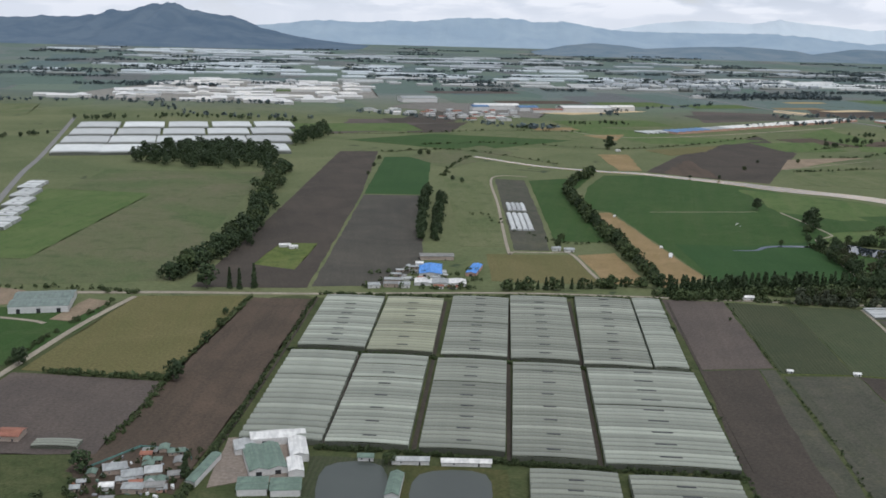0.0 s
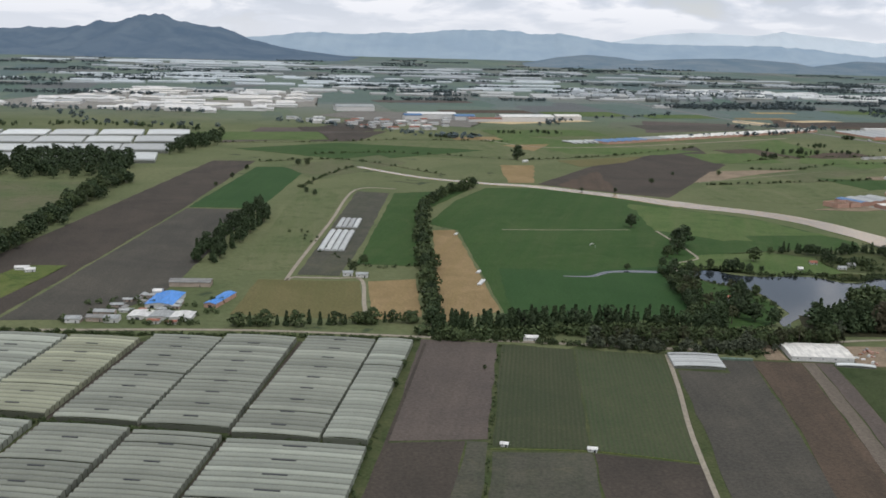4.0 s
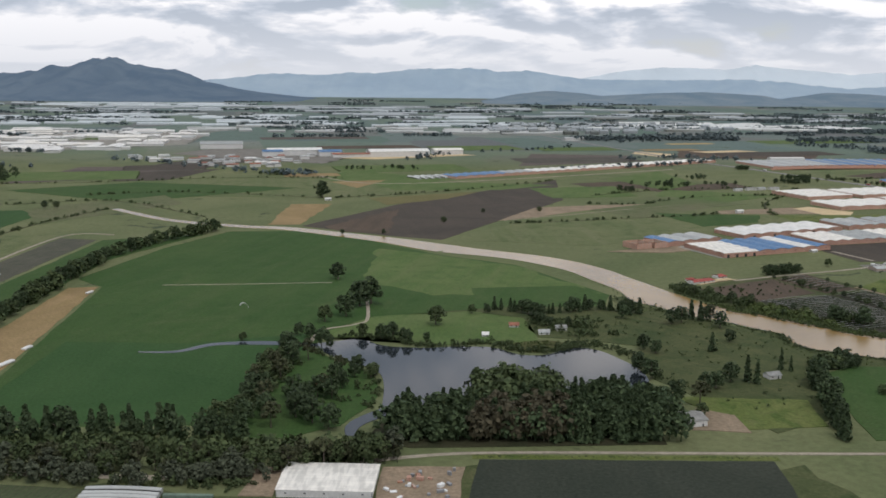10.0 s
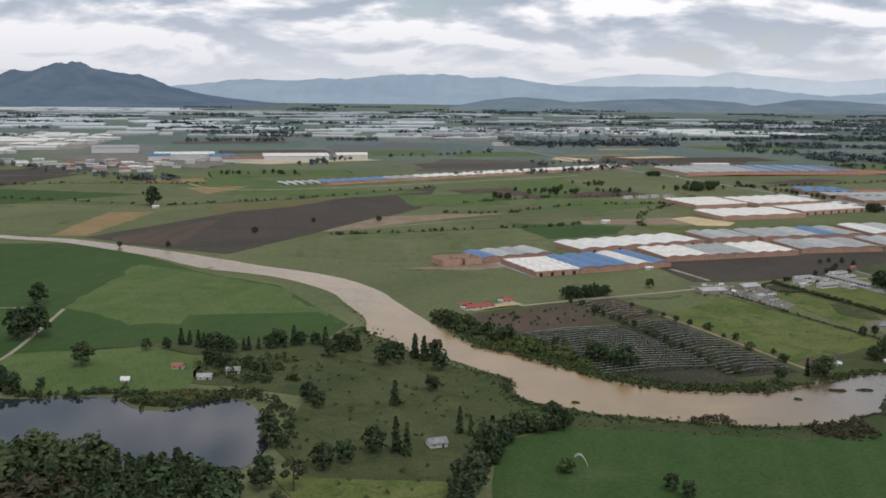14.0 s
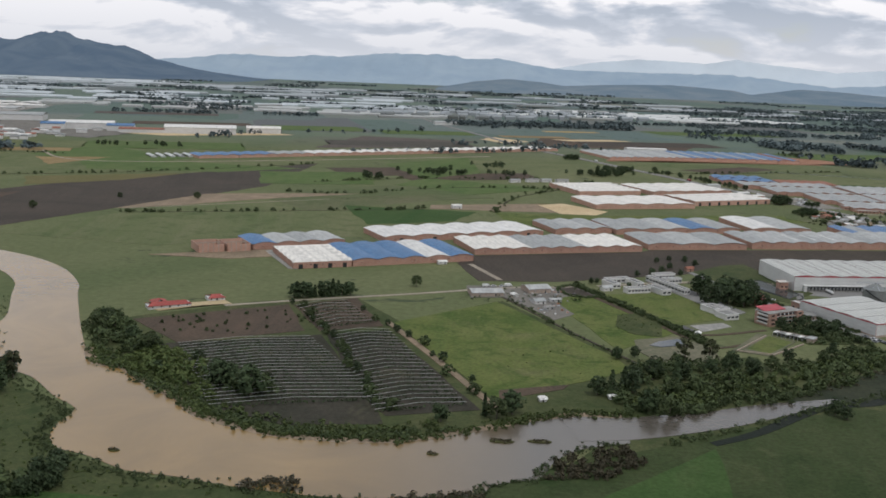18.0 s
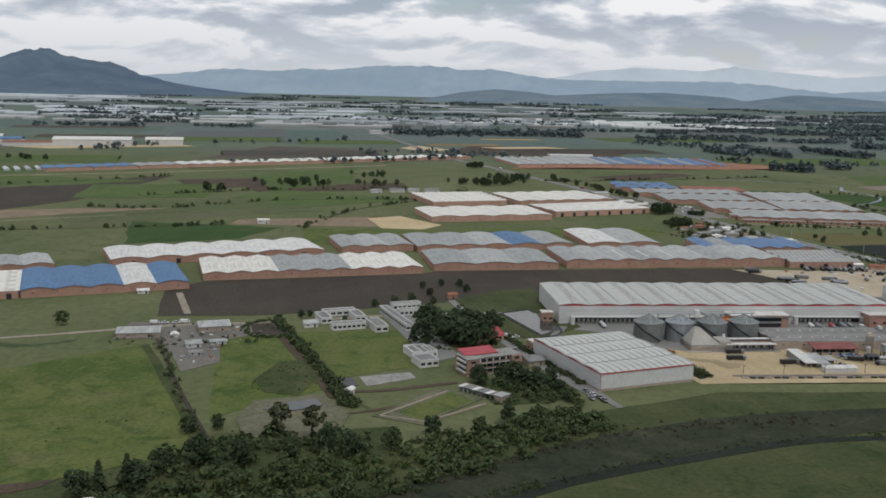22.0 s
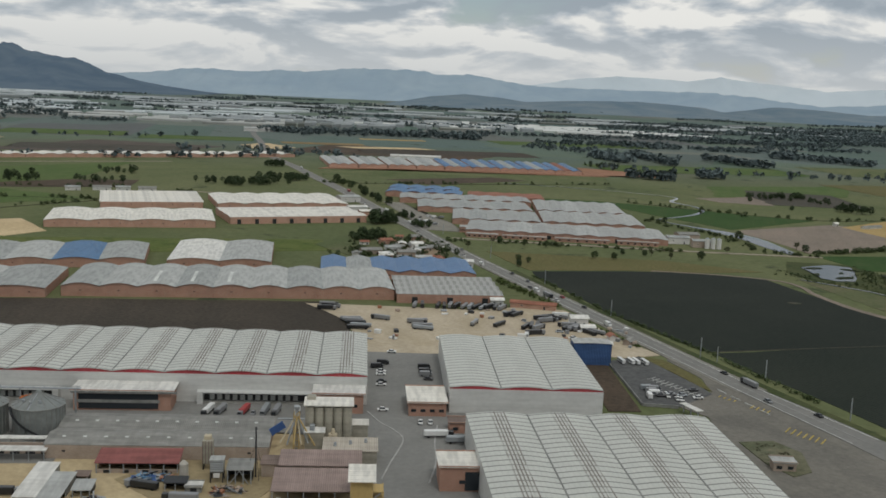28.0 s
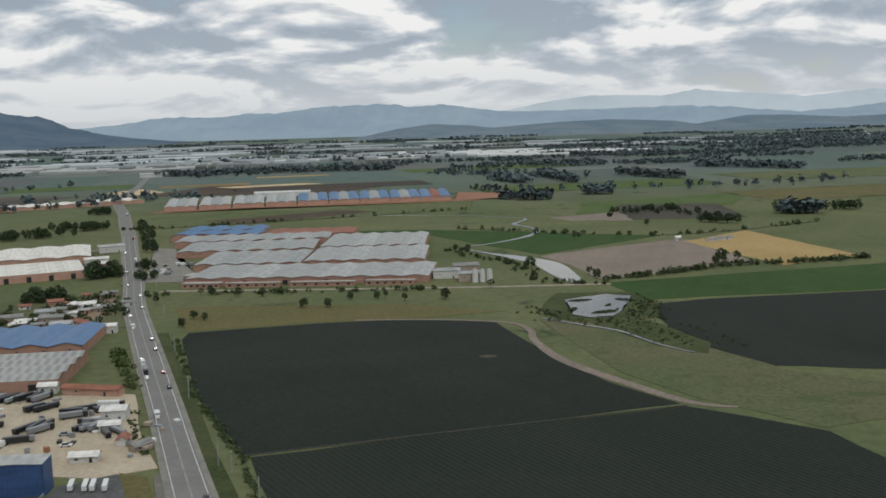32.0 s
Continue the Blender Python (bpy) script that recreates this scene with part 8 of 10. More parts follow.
def walled_block(x, y, ang, w, d, h, panes, label=SCHOOL, wall="white_paint", group="school buildings"):
    """Flat-roofed block: a sunk dark roof inside parapets on four sides, a band of windows on the front."""
    e = thing("school_building", x, y, 0, ang, label, "school building", group)
    part("wall", box(0, 0, 0, w, d, h - 0.02), wall, e)
    part("roof", box(0.2, 0.2, h - 0.02, w - 0.2, d - 0.2, h + 0.06), "slate_roof", e)
    for q in ((-0.06, -0.06, w + 0.06, 0.2), (-0.06, d - 0.2, w + 0.06, d + 0.06), (-0.06, 0.21, 0.2, d - 0.21), (w - 0.2, 0.21, w + 0.06, d - 0.21)):
        part("parapet", box(q[0], q[1], h - 0.01, q[2], q[3], h + 0.34), wall, e)
    made = None
    for i in range(panes):
        ww = w / panes * 0.34
        made = again(made, e) if made else part("window", box(-ww, -0.05, 0, ww, 0.04, h * 0.36), "glass_dark", e)
        made.location = ((i + 0.5) / panes * w, -0.012, h * 0.38)
    made = None
    for i in range(max(2, int(d / 3))):
        made = again(made, e) if made else part("side_window", box(-0.05, -0.4, 0, 0.04, 0.4, h * 0.36), "glass_dark", e)
        made.location = (w + 0.012, (i + 0.5) / max(2, int(d / 3)) * d, h * 0.38)
    return e


for x, y, ang, w, d, h, n_ in ((611, 830.4, 24, 10.8, 3.6, 1.9, 7), (606, 838.6, 24, 3.6, 9.0, 1.8, 2), (616.5, 843.0, 24, 3.4, 9.0, 1.8, 2), (605, 848.4, 24, 11, 3.2, 1.8, 5), (624.6, 829.6, 24, 4.2, 11, 2.0, 2), (622.6, 858.0, -66, 28, 2.6, 2.1, 12), (627.0, 860.0, 24, 10, 3.4, 2.3, 6), (630.0, 852.6, 24, 8, 3.0, 2.0, 5), (635.4, 809.2, -66, 9, 6, 1.7, 4), (641.4, 792.4, 27, 5.6, 6.6, 1.9, 3), (638.6, 801.2, 27, 3.0, 7.4, 1.8, 1), (643.2, 803.0, 27, 2.6, 6.4, 1.8, 1)):
    walled_block(x, y, ang, w, d, h, n_)
house(601.6, 833.0, 24, 4.4, 3.0, 1.3, 0.8, "pale_grey_roof", "white_paint", "small school house with a pale gabled roof", "house", "", 2)
patch("pavement_school", [(622, 858), (630, 862), (640, 838), (652, 806), (646, 800), (636, 820), (628, 842)], "paving", 0.125, "grey paved yard between school buildings", "pavement", 0)
e = thing("school_block", 654.6, 785.4, 0, 30, "three-storey brick school block with white balconies and a red roof", "school building")
part("wall", box(3.8, 1.2, 0, 16.6, 7.4, 4.5), "block_brick", e)
part("stair_tower", box(0, 0, 0, 3.8, 7.0, 4.7), "block_brick", e)
part("end_tower", box(14.0, 0.2, 0, 17.2, 1.19, 4.5), "block_brick", e)
part("roof_slab", box(3.7, 0.9, 4.5, 17.3, 7.6, 4.68), "concrete", e)
part("tower_slab", box(-0.15, -0.15, 4.7, 3.69, 7.2, 4.86), "concrete", e)
part("roof_deck", ([(1.0, 3.4, 4.9), (11.4, 3.4, 4.9), (11.4, 8.2, 5.7), (1.0, 8.2, 5.7), (1.0, 3.4, 5.02), (11.4, 3.4, 5.02), (11.4, 8.2, 5.82), (1.0, 8.2, 5.82)], [(3, 2, 1, 0), (4, 5, 6, 7), (0, 1, 5, 4), (1, 2, 6, 5), (2, 3, 7, 6), (3, 0, 4, 7)]), "red_trim", e, "bright red sheet roof")
for q in (1.2, 6.2, 11.0):
    part("roof_post", box(q, 7.3, 4.7, q + 0.2, 7.5, 5.6), "white_paint", e)
for z in range(3):
    part("balcony", box(-0.55, 0.6, 0.9 + z * 1.45, -0.01, 5.4, 1.35 + z * 1.45), "white_paint", e, "white balcony wall")
    part("opening", box(-0.05, 0.8, 1.35 + z * 1.45, 0.02, 5.2, 2.0 + z * 1.45), "opening_dark", e)
    part("window_band", box(4.2, 1.12, 0.55 + z * 1.45, 13.6, 1.22, 1.25 + z * 1.45), "glass_dark", e, "dark window band")
    part("gallery", box(3.9, 0.35, 0.05 + z * 1.45, 13.9, 1.19, 0.16 + z * 1.45), "concrete", e)
    for i in range(5):
        part("white_panel", box(4.4 + i * 2.0, 1.05, 0.5 + z * 1.45, 4.75 + i * 2.0, 1.11, 1.3 + z * 1.45), "white_paint", e)
    part("tower_window", box(1.2, -0.06, 0.7 + z * 1.45, 2.6, 0.02, 1.25 + z * 1.45), "glass_dark", e)
    part("end_window", box(14.8, 0.12, 0.6 + z * 1.45, 16.2, 0.22, 1.2 + z * 1.45), "glass_dark", e)
house(660.6, 818.6, 62, 8.5, 5.0, 2.0, 1.9, "red_trim", "pale_brick", "brick house with a steep red roof", "house", "", 3)
house(671.4, 797.6, 24, 5.0, 6.0, 1.6, 0.6, "slate_roof", "block_wall", "grey-roofed house beside the school road", "house", "", 2)
flat_block(671.2, 814.8, -64.5, 5.4, 2.2, 3.4, "white_roof", "block_brick", "brick gatehouse at the warehouse corner", "gatehouse", "", 2)
house(645, 882, 24, 3.4, 2.2, 1.5, 0.7, "tile_roof", "brick", "small red house at the field's edge", "house", "", 1)
house(626, 765.4, 70, 2.2, 1.6, 1.6, 0.4, "white_roof", "white_paint", "small white hut at the end of a hedge", "hut", "", 1)
# row of stalls with white and dark roof sheets
e = thing("stall_row", 652.6, 773.4, 0, -38, "low row of animal stalls with white and dark roof sheets", "stalls")
part("back_wall", box(0, 3.0, 0, 11.6, 3.2, 1.5), "block_wall", e)
for i in range(8):
    part("partition", box(i * 1.45, 0.2, 0, i * 1.45 + 0.14, 3.0, 1.1), "white_paint", e)
    part("roof_sheet", box(i * 1.45 - 0.05, 0.0, 1.3, i * 1.45 + 1.38, 3.4, 1.4), "slate_roof" if i % 3 else "white_roof", e)
part("end_house", box(11.8, -0.2, 0, 14.2, 3.2, 1.6), "block_wall", e)
part("end_roof", box(11.6, -0.4, 1.6, 14.4, 3.4, 1.72), "pale_grey_roof", e)
# village yards
for x, y, ang, w, d, h, rise, roof in ((548.6, 812.5, 14, 12.5, 8, 1.6, 0.8, "pale_grey_roof"), (571, 822, 22, 9.4, 8, 1.9, 0.9, "pale_grey_roof"), (572.5, 804, 22, 4.4, 4.4, 1.3, 0.7, "grey_roof"), (578.4, 808.4, 20, 4.6, 2.2, 1.1, 0.4, "grey_roof"), (575.8, 796, 20, 3.6, 2.6, 1.0, 0.4, "fibre_cement"), (566.5, 815.5, 110, 3.0, 2.0, 1.0, 0.4, "white_roof"), (474, 893, 20, 5, 3, 1.0, 0.5, "grey_roof"), (533, 874, 20, 4, 3, 1.2, 0.5, "white_roof")):
    house(x, y, ang, w, d, h, rise, roof, "white_paint" if w < 5 else "block_wall", "small yard building with a grey sheet roof" if w < 9 else "large gabled shed with a pale sheet roof", "house" if w < 9 else "shed", "village buildings near the school")
patch("ground_yard", [(546, 832), (583, 837), (592, 841), (598.4, 823), (586, 820), (580, 814), (586, 791), (578, 781), (568.5, 800), (561, 814), (548, 811)], "gravel_asphalt", 0.10, "bare grey-brown yard among houses", "yard")
patch("ground_yard", [(584, 834), (590, 838), (597, 823), (588, 822)], "dark_soil", 0.12, "dark plot inside a hedge", "yard")
wood("hedge", along([(583, 835), (587.2, 821.2), (597.8, 821.8), (590.6, 839.4), (583, 835)], 170, 0.5, 0.5, 1.2, 143), "dark_bush", "dark hedge round a small plot", "hedge")
patch("field", [(633, 751), (648, 775), (659, 767), (645.5, 746)], "weedy_bank", 0.115, "brown earth bank round a green enclosure", "ground")
patch("field", [(639, 754), (645, 749), (657, 765), (651, 772)], "lawn", 0.12, "green enclosure inside an earth bank")
for a, b in (((635, 751), (650, 772)), ((635, 751), (646, 748)), ((646, 748), (660, 763))):
    d = math.hypot(b[0] - a[0], b[1] - a[1])
    o = tagged(part("garden_wall", box(0, -0.16, 0, d, 0.16, 0.4), "block_wall"), "low brown earthen wall round a green enclosure", "wall", "enclosure walls")
    o.matrix_basis = pose(a[0], a[1], 0.05, 0, 0, math.degrees(math.atan2(b[1] - a[1], b[0] - a[0])))
ribbon("ground_bank", [(624, 769, 1.6), (634, 771, 1.8), (646, 777, 1.8), (652, 780, 1.6)], "brown_soil", 0.13, "brown earth track beside the sports courts", "track")
ribbon("ground_bank", [(627, 752, 1.0), (636, 757, 1.4), (645, 765, 1.4), (652, 771.5, 1.2)], "brown_soil", 0.135, "brown earth bank beside an enclosure", "bank")
patch("field", [(655, 780), (668, 790), (678, 789), (683, 776), (676, 766), (662, 763)], "rough_grass", 0.10, "dark overgrown garden before the school", "garden", 1.0)
patch("field", [(646, 881), (664, 900), (676, 906), (684, 866), (690, 846), (674, 826), (664, 836), (652, 862)], "rough_grass", 0.09, "rough grass round a settling pond", "ground", 1.0)
ribbon("road_lane", [(646, 880, 2.6), (652, 860, 2.8), (658.6, 841, 3.0), (666, 821, 3.2), (675.4, 798, 3.2), (682, 784, 3.4), (688, 773, 3.6)], "paving", 0.155, "grey lane between the school and the warehouse", "road")
wood("hedge", along([(660, 842), (664.6, 830), (671.4, 813), (678.6, 797), (685.4, 782.6)], 260, 0.6, 0.5, 1.4, 144), "dark_bush", "hedge along the school lane", "hedge")
for i in range(16):
    tree("dark_tree", rnd_mid.uniform(639, 661), rnd_mid.uniform(814, 838), rnd_mid.uniform(6.5, 9.5), "large dark tree in the school grounds", "school trees", 1.35)
for x, y, h in ((657.5, 781, 5.5), (658.8, 778, 4), (664, 783, 5), (667.5, 785, 5.5), (670, 781, 4.6), (673, 784, 4.4), (674.5, 777, 5), (676.4, 780, 5.4), (671, 775, 3), (679, 776, 3.4), (665, 776, 2.6), (680, 768, 3), (627, 868, 4), (632, 874, 4), (640, 872, 3), (620, 866, 3), (641, 905, 3), (648, 904, 3.5), (651, 895, 3.5), (598, 846, 3), (634, 900, 3), (638, 886, 3.4), (600.5, 848, 2.6), (613, 842.5, 2.4), (621, 840, 2.6)):
    tree("dark_tree", x, y, h, "dark garden tree near the school", "school trees", 1.3)
ribbon("ground_ditch", [(560, 815, 1.0), (582, 767, 1.0), (602, 727, 1.0)], "dark_soil", 0.13, "dark ditch between two paddocks", "ditch")
ribbon("ground_strip", [(588.5, 838, 1.6), (600, 813, 2.2), (611, 789, 2.2), (622, 763, 1.6)], "brown_soil", 0.125, "bare brown strip beside a hedge", "ground")
patch("field", [(599, 776), (602, 793), (610, 797), (616, 781), (613, 764), (604, 766)], "rough_grass", 0.115, "rank dark grass in a paddock", "field", 1.4)
# clutter of the village yards
for x, y, _ in scatter([(562, 816), (582, 832), (590, 826), (584, 792), (576, 788), (568, 802)], 40, 0, 1, 98):
    w, d, h = rnd_mid.uniform(0.4, 1.6), rnd_mid.uniform(0.3, 0.9), rnd_mid.uniform(0.2, 0.7)
    o = tagged(part("yard_crate", box(-w / 2, -d / 2, 0, w / 2, d / 2, h, 0.08), rnd_mid.choice(("paint_white", "paint_grey", "paint_rust", "galvanised", "brick", "dark_metal"))), "crate or scrap in a village yard", "crate", "village yard clutter")
    o.matrix_basis = pose(x, y, 0.1, 0, 0, rnd_mid.uniform(0, 180))
wood("shrubs", scatter([(546, 808), (562, 832), (596, 842), (590, 810), (570, 798)], 50, 0.4, 1.3, 99), "dark_bush", "bushes among village yards", "shrubs")
wood("shrubs", scatter([(598, 770), (602, 794), (612, 797), (618, 776), (612, 762)], 130, 0.25, 0.6, 100), "bush", "tufts of rank grass in a paddock", "shrubs")
wood("shrubs", scatter([(560, 690), (560, 740), (585, 770), (600, 735), (590, 700)], 30, 0.2, 0.5, 100), "bush", "tufts of rank grass in a paddock", "shrubs")
wood("shrubs", scatter([(636, 836), (646, 852), (664, 840), (664, 814), (640, 810)], 60, 0.6, 2.0, 101), "dark_bush", "bushes in the school grounds", "shrubs")
wood("shrubs", scatter([(656, 780), (668, 789), (678, 787), (684, 774), (676, 765), (662, 763)], 110, 0.5, 1.8, 145), "dark_bush", "overgrown bushes in the school garden", "shrubs")
# unroofed brick shell at the end of the row
def shell(x, y, ang, w, d, h):
    e = thing("brick_shell", x, y, 0, ang, "unfinished brick hall without a roof", "building shell", "unfinished halls")
    for q in ((0, 0, w, 0.3), (0, d - 0.3, w, d), (0, 0, 0.3, d), (w - 0.3, 0, w, d)):
        part("wall", box(q[0], q[1], 0, q[2], q[3], h), "pale_brick", e)
    for i in range(4):
        part("column", box(w * (i + 0.8) / 5, -0.1, 0, w * (i + 0.8) / 5 + 0.4, 0.3, h + 0.8), "block_wall", e)
    part("beam", box(0, d * 0.5, h - 0.5, w, d * 0.5 + 0.3, h), "block_wall", e)


shell(424, 876, 28, 12, 15, 3.6)
shell(436, 881, 28, 11, 15, 3.6)
patch("ground_yard", [(404, 868), (440, 866), (474, 884), (462, 896), (424, 878)], "bare_earth", 0.12, "pale bare earth round a building site", "yard")
patch("pavement_apron", [(452, 888), (470, 850), (474, 850), (456, 892)], "concrete", 0.15, "pale concrete apron beside the hall", "pavement", 0)

# ---- feed mill and warehouses ----
def tube(r, h, k=20, top=None, z0=0.0):
    """Upright round shell with a flat or narrowed top."""
    top = r if top is None else top
    vs = [(r * math.cos(i * math.tau / k), r * math.sin(i * math.tau / k), z0) for i in range(k)]
    vs += [(top * math.cos(i * math.tau / k), top * math.sin(i * math.tau / k), z0 + h) for i in range(k)]
    return vs, [(i, (i + 1) % k, k + (i + 1) % k, k + i) for i in range(k)] + [tuple(range(k, 2 * k))]


def bar(name, a, b, t_, material, parent, label=""):
    """A straight square bar between two points of its thing."""
    v = Vector(b) - Vector(a)
    o = part(name, box(-t_, -t_, 0, t_, t_, v.length), material, parent, label)
    o.matrix_basis = Matrix.Translation(a) @ v.to_track_quat("Z", "Y").to_matrix().to_4x4()
    return o


def silo(x, y, r, h, skin):
    e = thing("grain_silo", x, y, 0, 0, "weathered steel grain silo with a conical roof", "silo", "grain silos")
    k = 36
    part("base_ring", tube(r + 0.25, 0.35, k), "concrete", e)
    part("wall", tube(r, h, k), skin, e)
    cone, fs = tube(1.03 * r, r * 0.46, k, 0.45, h + 0.02)
    part("roof", (cone, fs), skin, e)
    part("eave_ring", tube(1.05 * r, 0.14, k, 1.05 * r, h - 0.1), "slate_roof", e)
    part("cap", tube(0.5, 0.45, 10, 0.35, h + r * 0.46), skin, e)
    rib = seam = None
    for i in range(30):
        rib = again(rib, e) if rib else part("stiffener", box(r - 0.02, -0.05, 0.35, r + 0.1, 0.05, h), "slate_roof" if skin == "silo_steel" else skin, e)
        rib.matrix_basis = pose(0, 0, 0, 0, 0, i * 12)
    for i in range(15):
        seam = again(seam, e) if seam else bar("roof_seam", (r * 1.02, 0, h + 0.05), (0.5, 0, h + r * 0.46 + 0.03), 0.05, "slate_roof", e)
        seam.matrix_basis = pose(0, 0, 0, 0, 0, i * 24) @ Matrix.Translation((r * 1.02, 0, h + 0.05)) @ Vector((0.5 - r * 1.02, 0, r * 0.46 - 0.02)).to_track_quat("Z", "Y").to_matrix().to_4x4()
    # stair winding up the shell
    vs, fs = [], []
    for i in range(13):
        a, z = math.radians(205 + i * 8.5), 0.6 + (h - 0.8) * (1 - i / 12)
        for q, dz in ((r + 0.12, 0), (r + 0.62, 0), (r + 0.62, 0.5), (r + 0.56, 0.5)):
            vs.append((q * math.cos(a), q * math.sin(a), z + dz))
    for i in range(12):
        for j in range(3):
            p_ = i * 4 + j
            fs.append((p_, p_ + 4, p_ + 5, p_ + 1))
    part("stair", (vs, fs), "dark_metal", e, "dark steel stair winding up the shell")
    bar("ladder", (0, -r * 0.98, h), (0, -0.4, h + r * 0.46), 0.12, "galvanised", e)
    for i in range(3):
        a = math.radians(230 + 35 * i)
        o = part("roof_vent", tube(0.28, 0.5, 8), "galvanised", e)
        o.location = (r * 0.62 * math.cos(a), r * 0.62 * math.sin(a), h + r * 0.17)
    part("hatch", box(-0.5, -r - 0.06, 0.5, 0.5, -r + 0.1, 1.5), "slate_roof", e)


for x, y, skin in ((709.5, 832.5, "silo_steel"), (719.3, 834, "galvanised"), (729.5, 835.5, "silo_steel"), (739.6, 837, "silo_steel")):
    silo(x, y, 4.5, 6.0, skin)
e = thing("conveyor", 704, 838.0, 0, 8, "low steel gantry along the silo tops", "conveyor")
part("bridge", box(0, -0.3, 7.0, 41, 0.3, 7.2), "galvanised", e)
part("handrail", box(0, -0.3, 7.55, 41, -0.24, 7.62), "galvanised", e)
rail_post = support = None
for i in range(21):
    rail_post = again(rail_post, e) if rail_post else part("rail_post", box(-0.04, -0.3, 7.2, 0.04, -0.24, 7.6), "galvanised", e)
    rail_post.location = (0.4 + i * 2.0, 0, 0)
for i in range(4):
    support = again(support, e) if support else part("support", box(-0.14, -0.2, 0, 0.14, 0.2, 7.0), "galvanised", e)
    support.location = (9.4 + 10.2 * i, 0, 0)
e = thing("elevator_head", 724.6, 835.6, 0, 8, "white bucket elevator with a box head between the silos", "elevator")
part("leg", box(-0.35, -0.35, 0, 0.35, 0.35, 7.2), "galvanised", e)
part("head", box(-0.8, -0.7, 7.0, 0.8, 0.7, 9.4, 0.12), "white_paint", e)
bar("spout", (0.6, 0, 8.9), (3.4, 0.4, 7.4), 0.3, "galvanised", e)
e = thing("loader", 735.0, 842.5, 0, 10, "orange loading machine behind the silos", "machine")
part("body", box(-1.6, -0.7, 4.4, 1.6, 0.7, 5.3, 0.15), "orange_paint", e)
bar("boom", (-1.4, 0, 5.2), (1.9, 0, 6.0), 0.16, "orange_paint", e)
for q in (-1.2, 1.2):
    part("leg", box(q - 0.15, -0.4, 0, q + 0.15, 0.4, 4.4), "slate_roof", e)

# loading front of the long warehouse
W = thing("loading_dock", 682.8, 850.0, 0, 8.2, "row of grey dock doors in a white-framed portico", "loading dock")
door = None
for u0, u1 in ((6, 50), (82, 102)):
    part("canopy", box(u0 - 2.2, -2.0, 2.5, u1 + 2.2, -0.3, 2.8), "white_cladding", W)
    for q in (u0 - 2.2, u1 + 1.0):
        part("side_wall", box(q, -2.0, 0, q + 1.2, -0.3, 2.49), "white_cladding", W)
    # a flat near-black panel stands in for the shade behind the doors
    part("recess", box(u0 - 1, -0.36, 0.6, u1 + 1, -0.29, 2.5), "opening_dark", W, "flat dark panel for the shade under the dock canopy")
    part("platform", box(u0 - 1, -1.1, 0, u1 + 1, -0.37, 0.55), "concrete", W)
    for i in range(int((u1 - u0) / 1.55)):
        door = again(door, W) if door else part("dock_door", box(0, -0.5, 0.75, 0.95, -0.37, 1.85), "pale_grey_roof", W, "grey roller door")
        door.location = (u0 + 0.2 + i * 1.55, 0, 0)
b_ = flat_block(739.7, 851.3, 9, 19, 7, 4.2, "white_roof", "brick", "two-storey office with dark window bands and a white roof", "office", "", 1, 1, 0.6)
for z in (0.5, 2.4):
    part("window_band", box(1.0, -0.12, z, 16.5, -0.02, z + 1.2), "glass_dark", b_, "dark glass band")
part("dark_fascia", box(-0.4, -0.5, 3.75, 20.2, -0.3, 4.2), "slate_roof", b_)
part("spandrel", box(0.8, -0.2, 1.75, 16.8, -0.02, 2.35), "slate_roof", b_)
b_ = flat_block(786.4, 858.5, 8, 10, 6.5, 4.2, "white_roof", "brick", "brick annex with a white roof beside the warehouse", "annex", "", 3, 1, 0.4)
flat_block(805.6, 860.4, 8, 7.6, 11, 3.0, "cream_roof", "brick", "brick annex with a pale roof", "annex", "", 4, 1, 0.4)
flat_block(677.5, 851, 8, 3.6, 4, 3.2, "cream_roof", "brick", "small brick gatehouse beside the warehouse", "gatehouse", "", 2)
b_ = flat_block(814.5, 822.8, 8, 7.5, 7, 4.4, "cream_roof", "brick", "orange brick office with a large glass front", "office", "", 1, 1, 0.3)
part("glass_front", box(4.2, -0.12, 0.4, 7.8, 0.0, 3.6), "glass_dark", b_, "large dark glass front")
b_ = flat_block(806.5, 801.5, 8, 6, 5, 2.4, "rust_roof", "brick", "small brick shed with a dusty pink roof", "shed", "", 2)
hall("mill_hall", "long grey fibre-cement mill hall with rust stains", 746, 825.5, 8.5, 38, 17, 2.6, 0.8, 2, ["fibre_cement"], "block_wall", "gable", True, category="mill hall", windows=6)
mill = bpy.context.scene.objects["mill_hall"]
lit = None
for r in range(2):
    for i in range(10):
        lit = again(lit, mill) if lit else part("rooflight", box(-0.3, -0.2, 0, 0.3, 0.2, 0.06), "translucent_sheet", mill, "small pale rooflight")
        lit.matrix_basis = pose(2.5 + i * 3.6, 2.8 + r * 8.5, 2.62 + 0.527 + 0.10, 10.7, 0, 0)
part("ridge_cap", box(-0.3, -0.18, 3.36, 38.3, 0.18, 3.46), "concrete", mill).location = (0, 4.25, 0)
again(bpy.context.scene.objects["ridge_cap"], mill).location = (0, 12.75, 0)


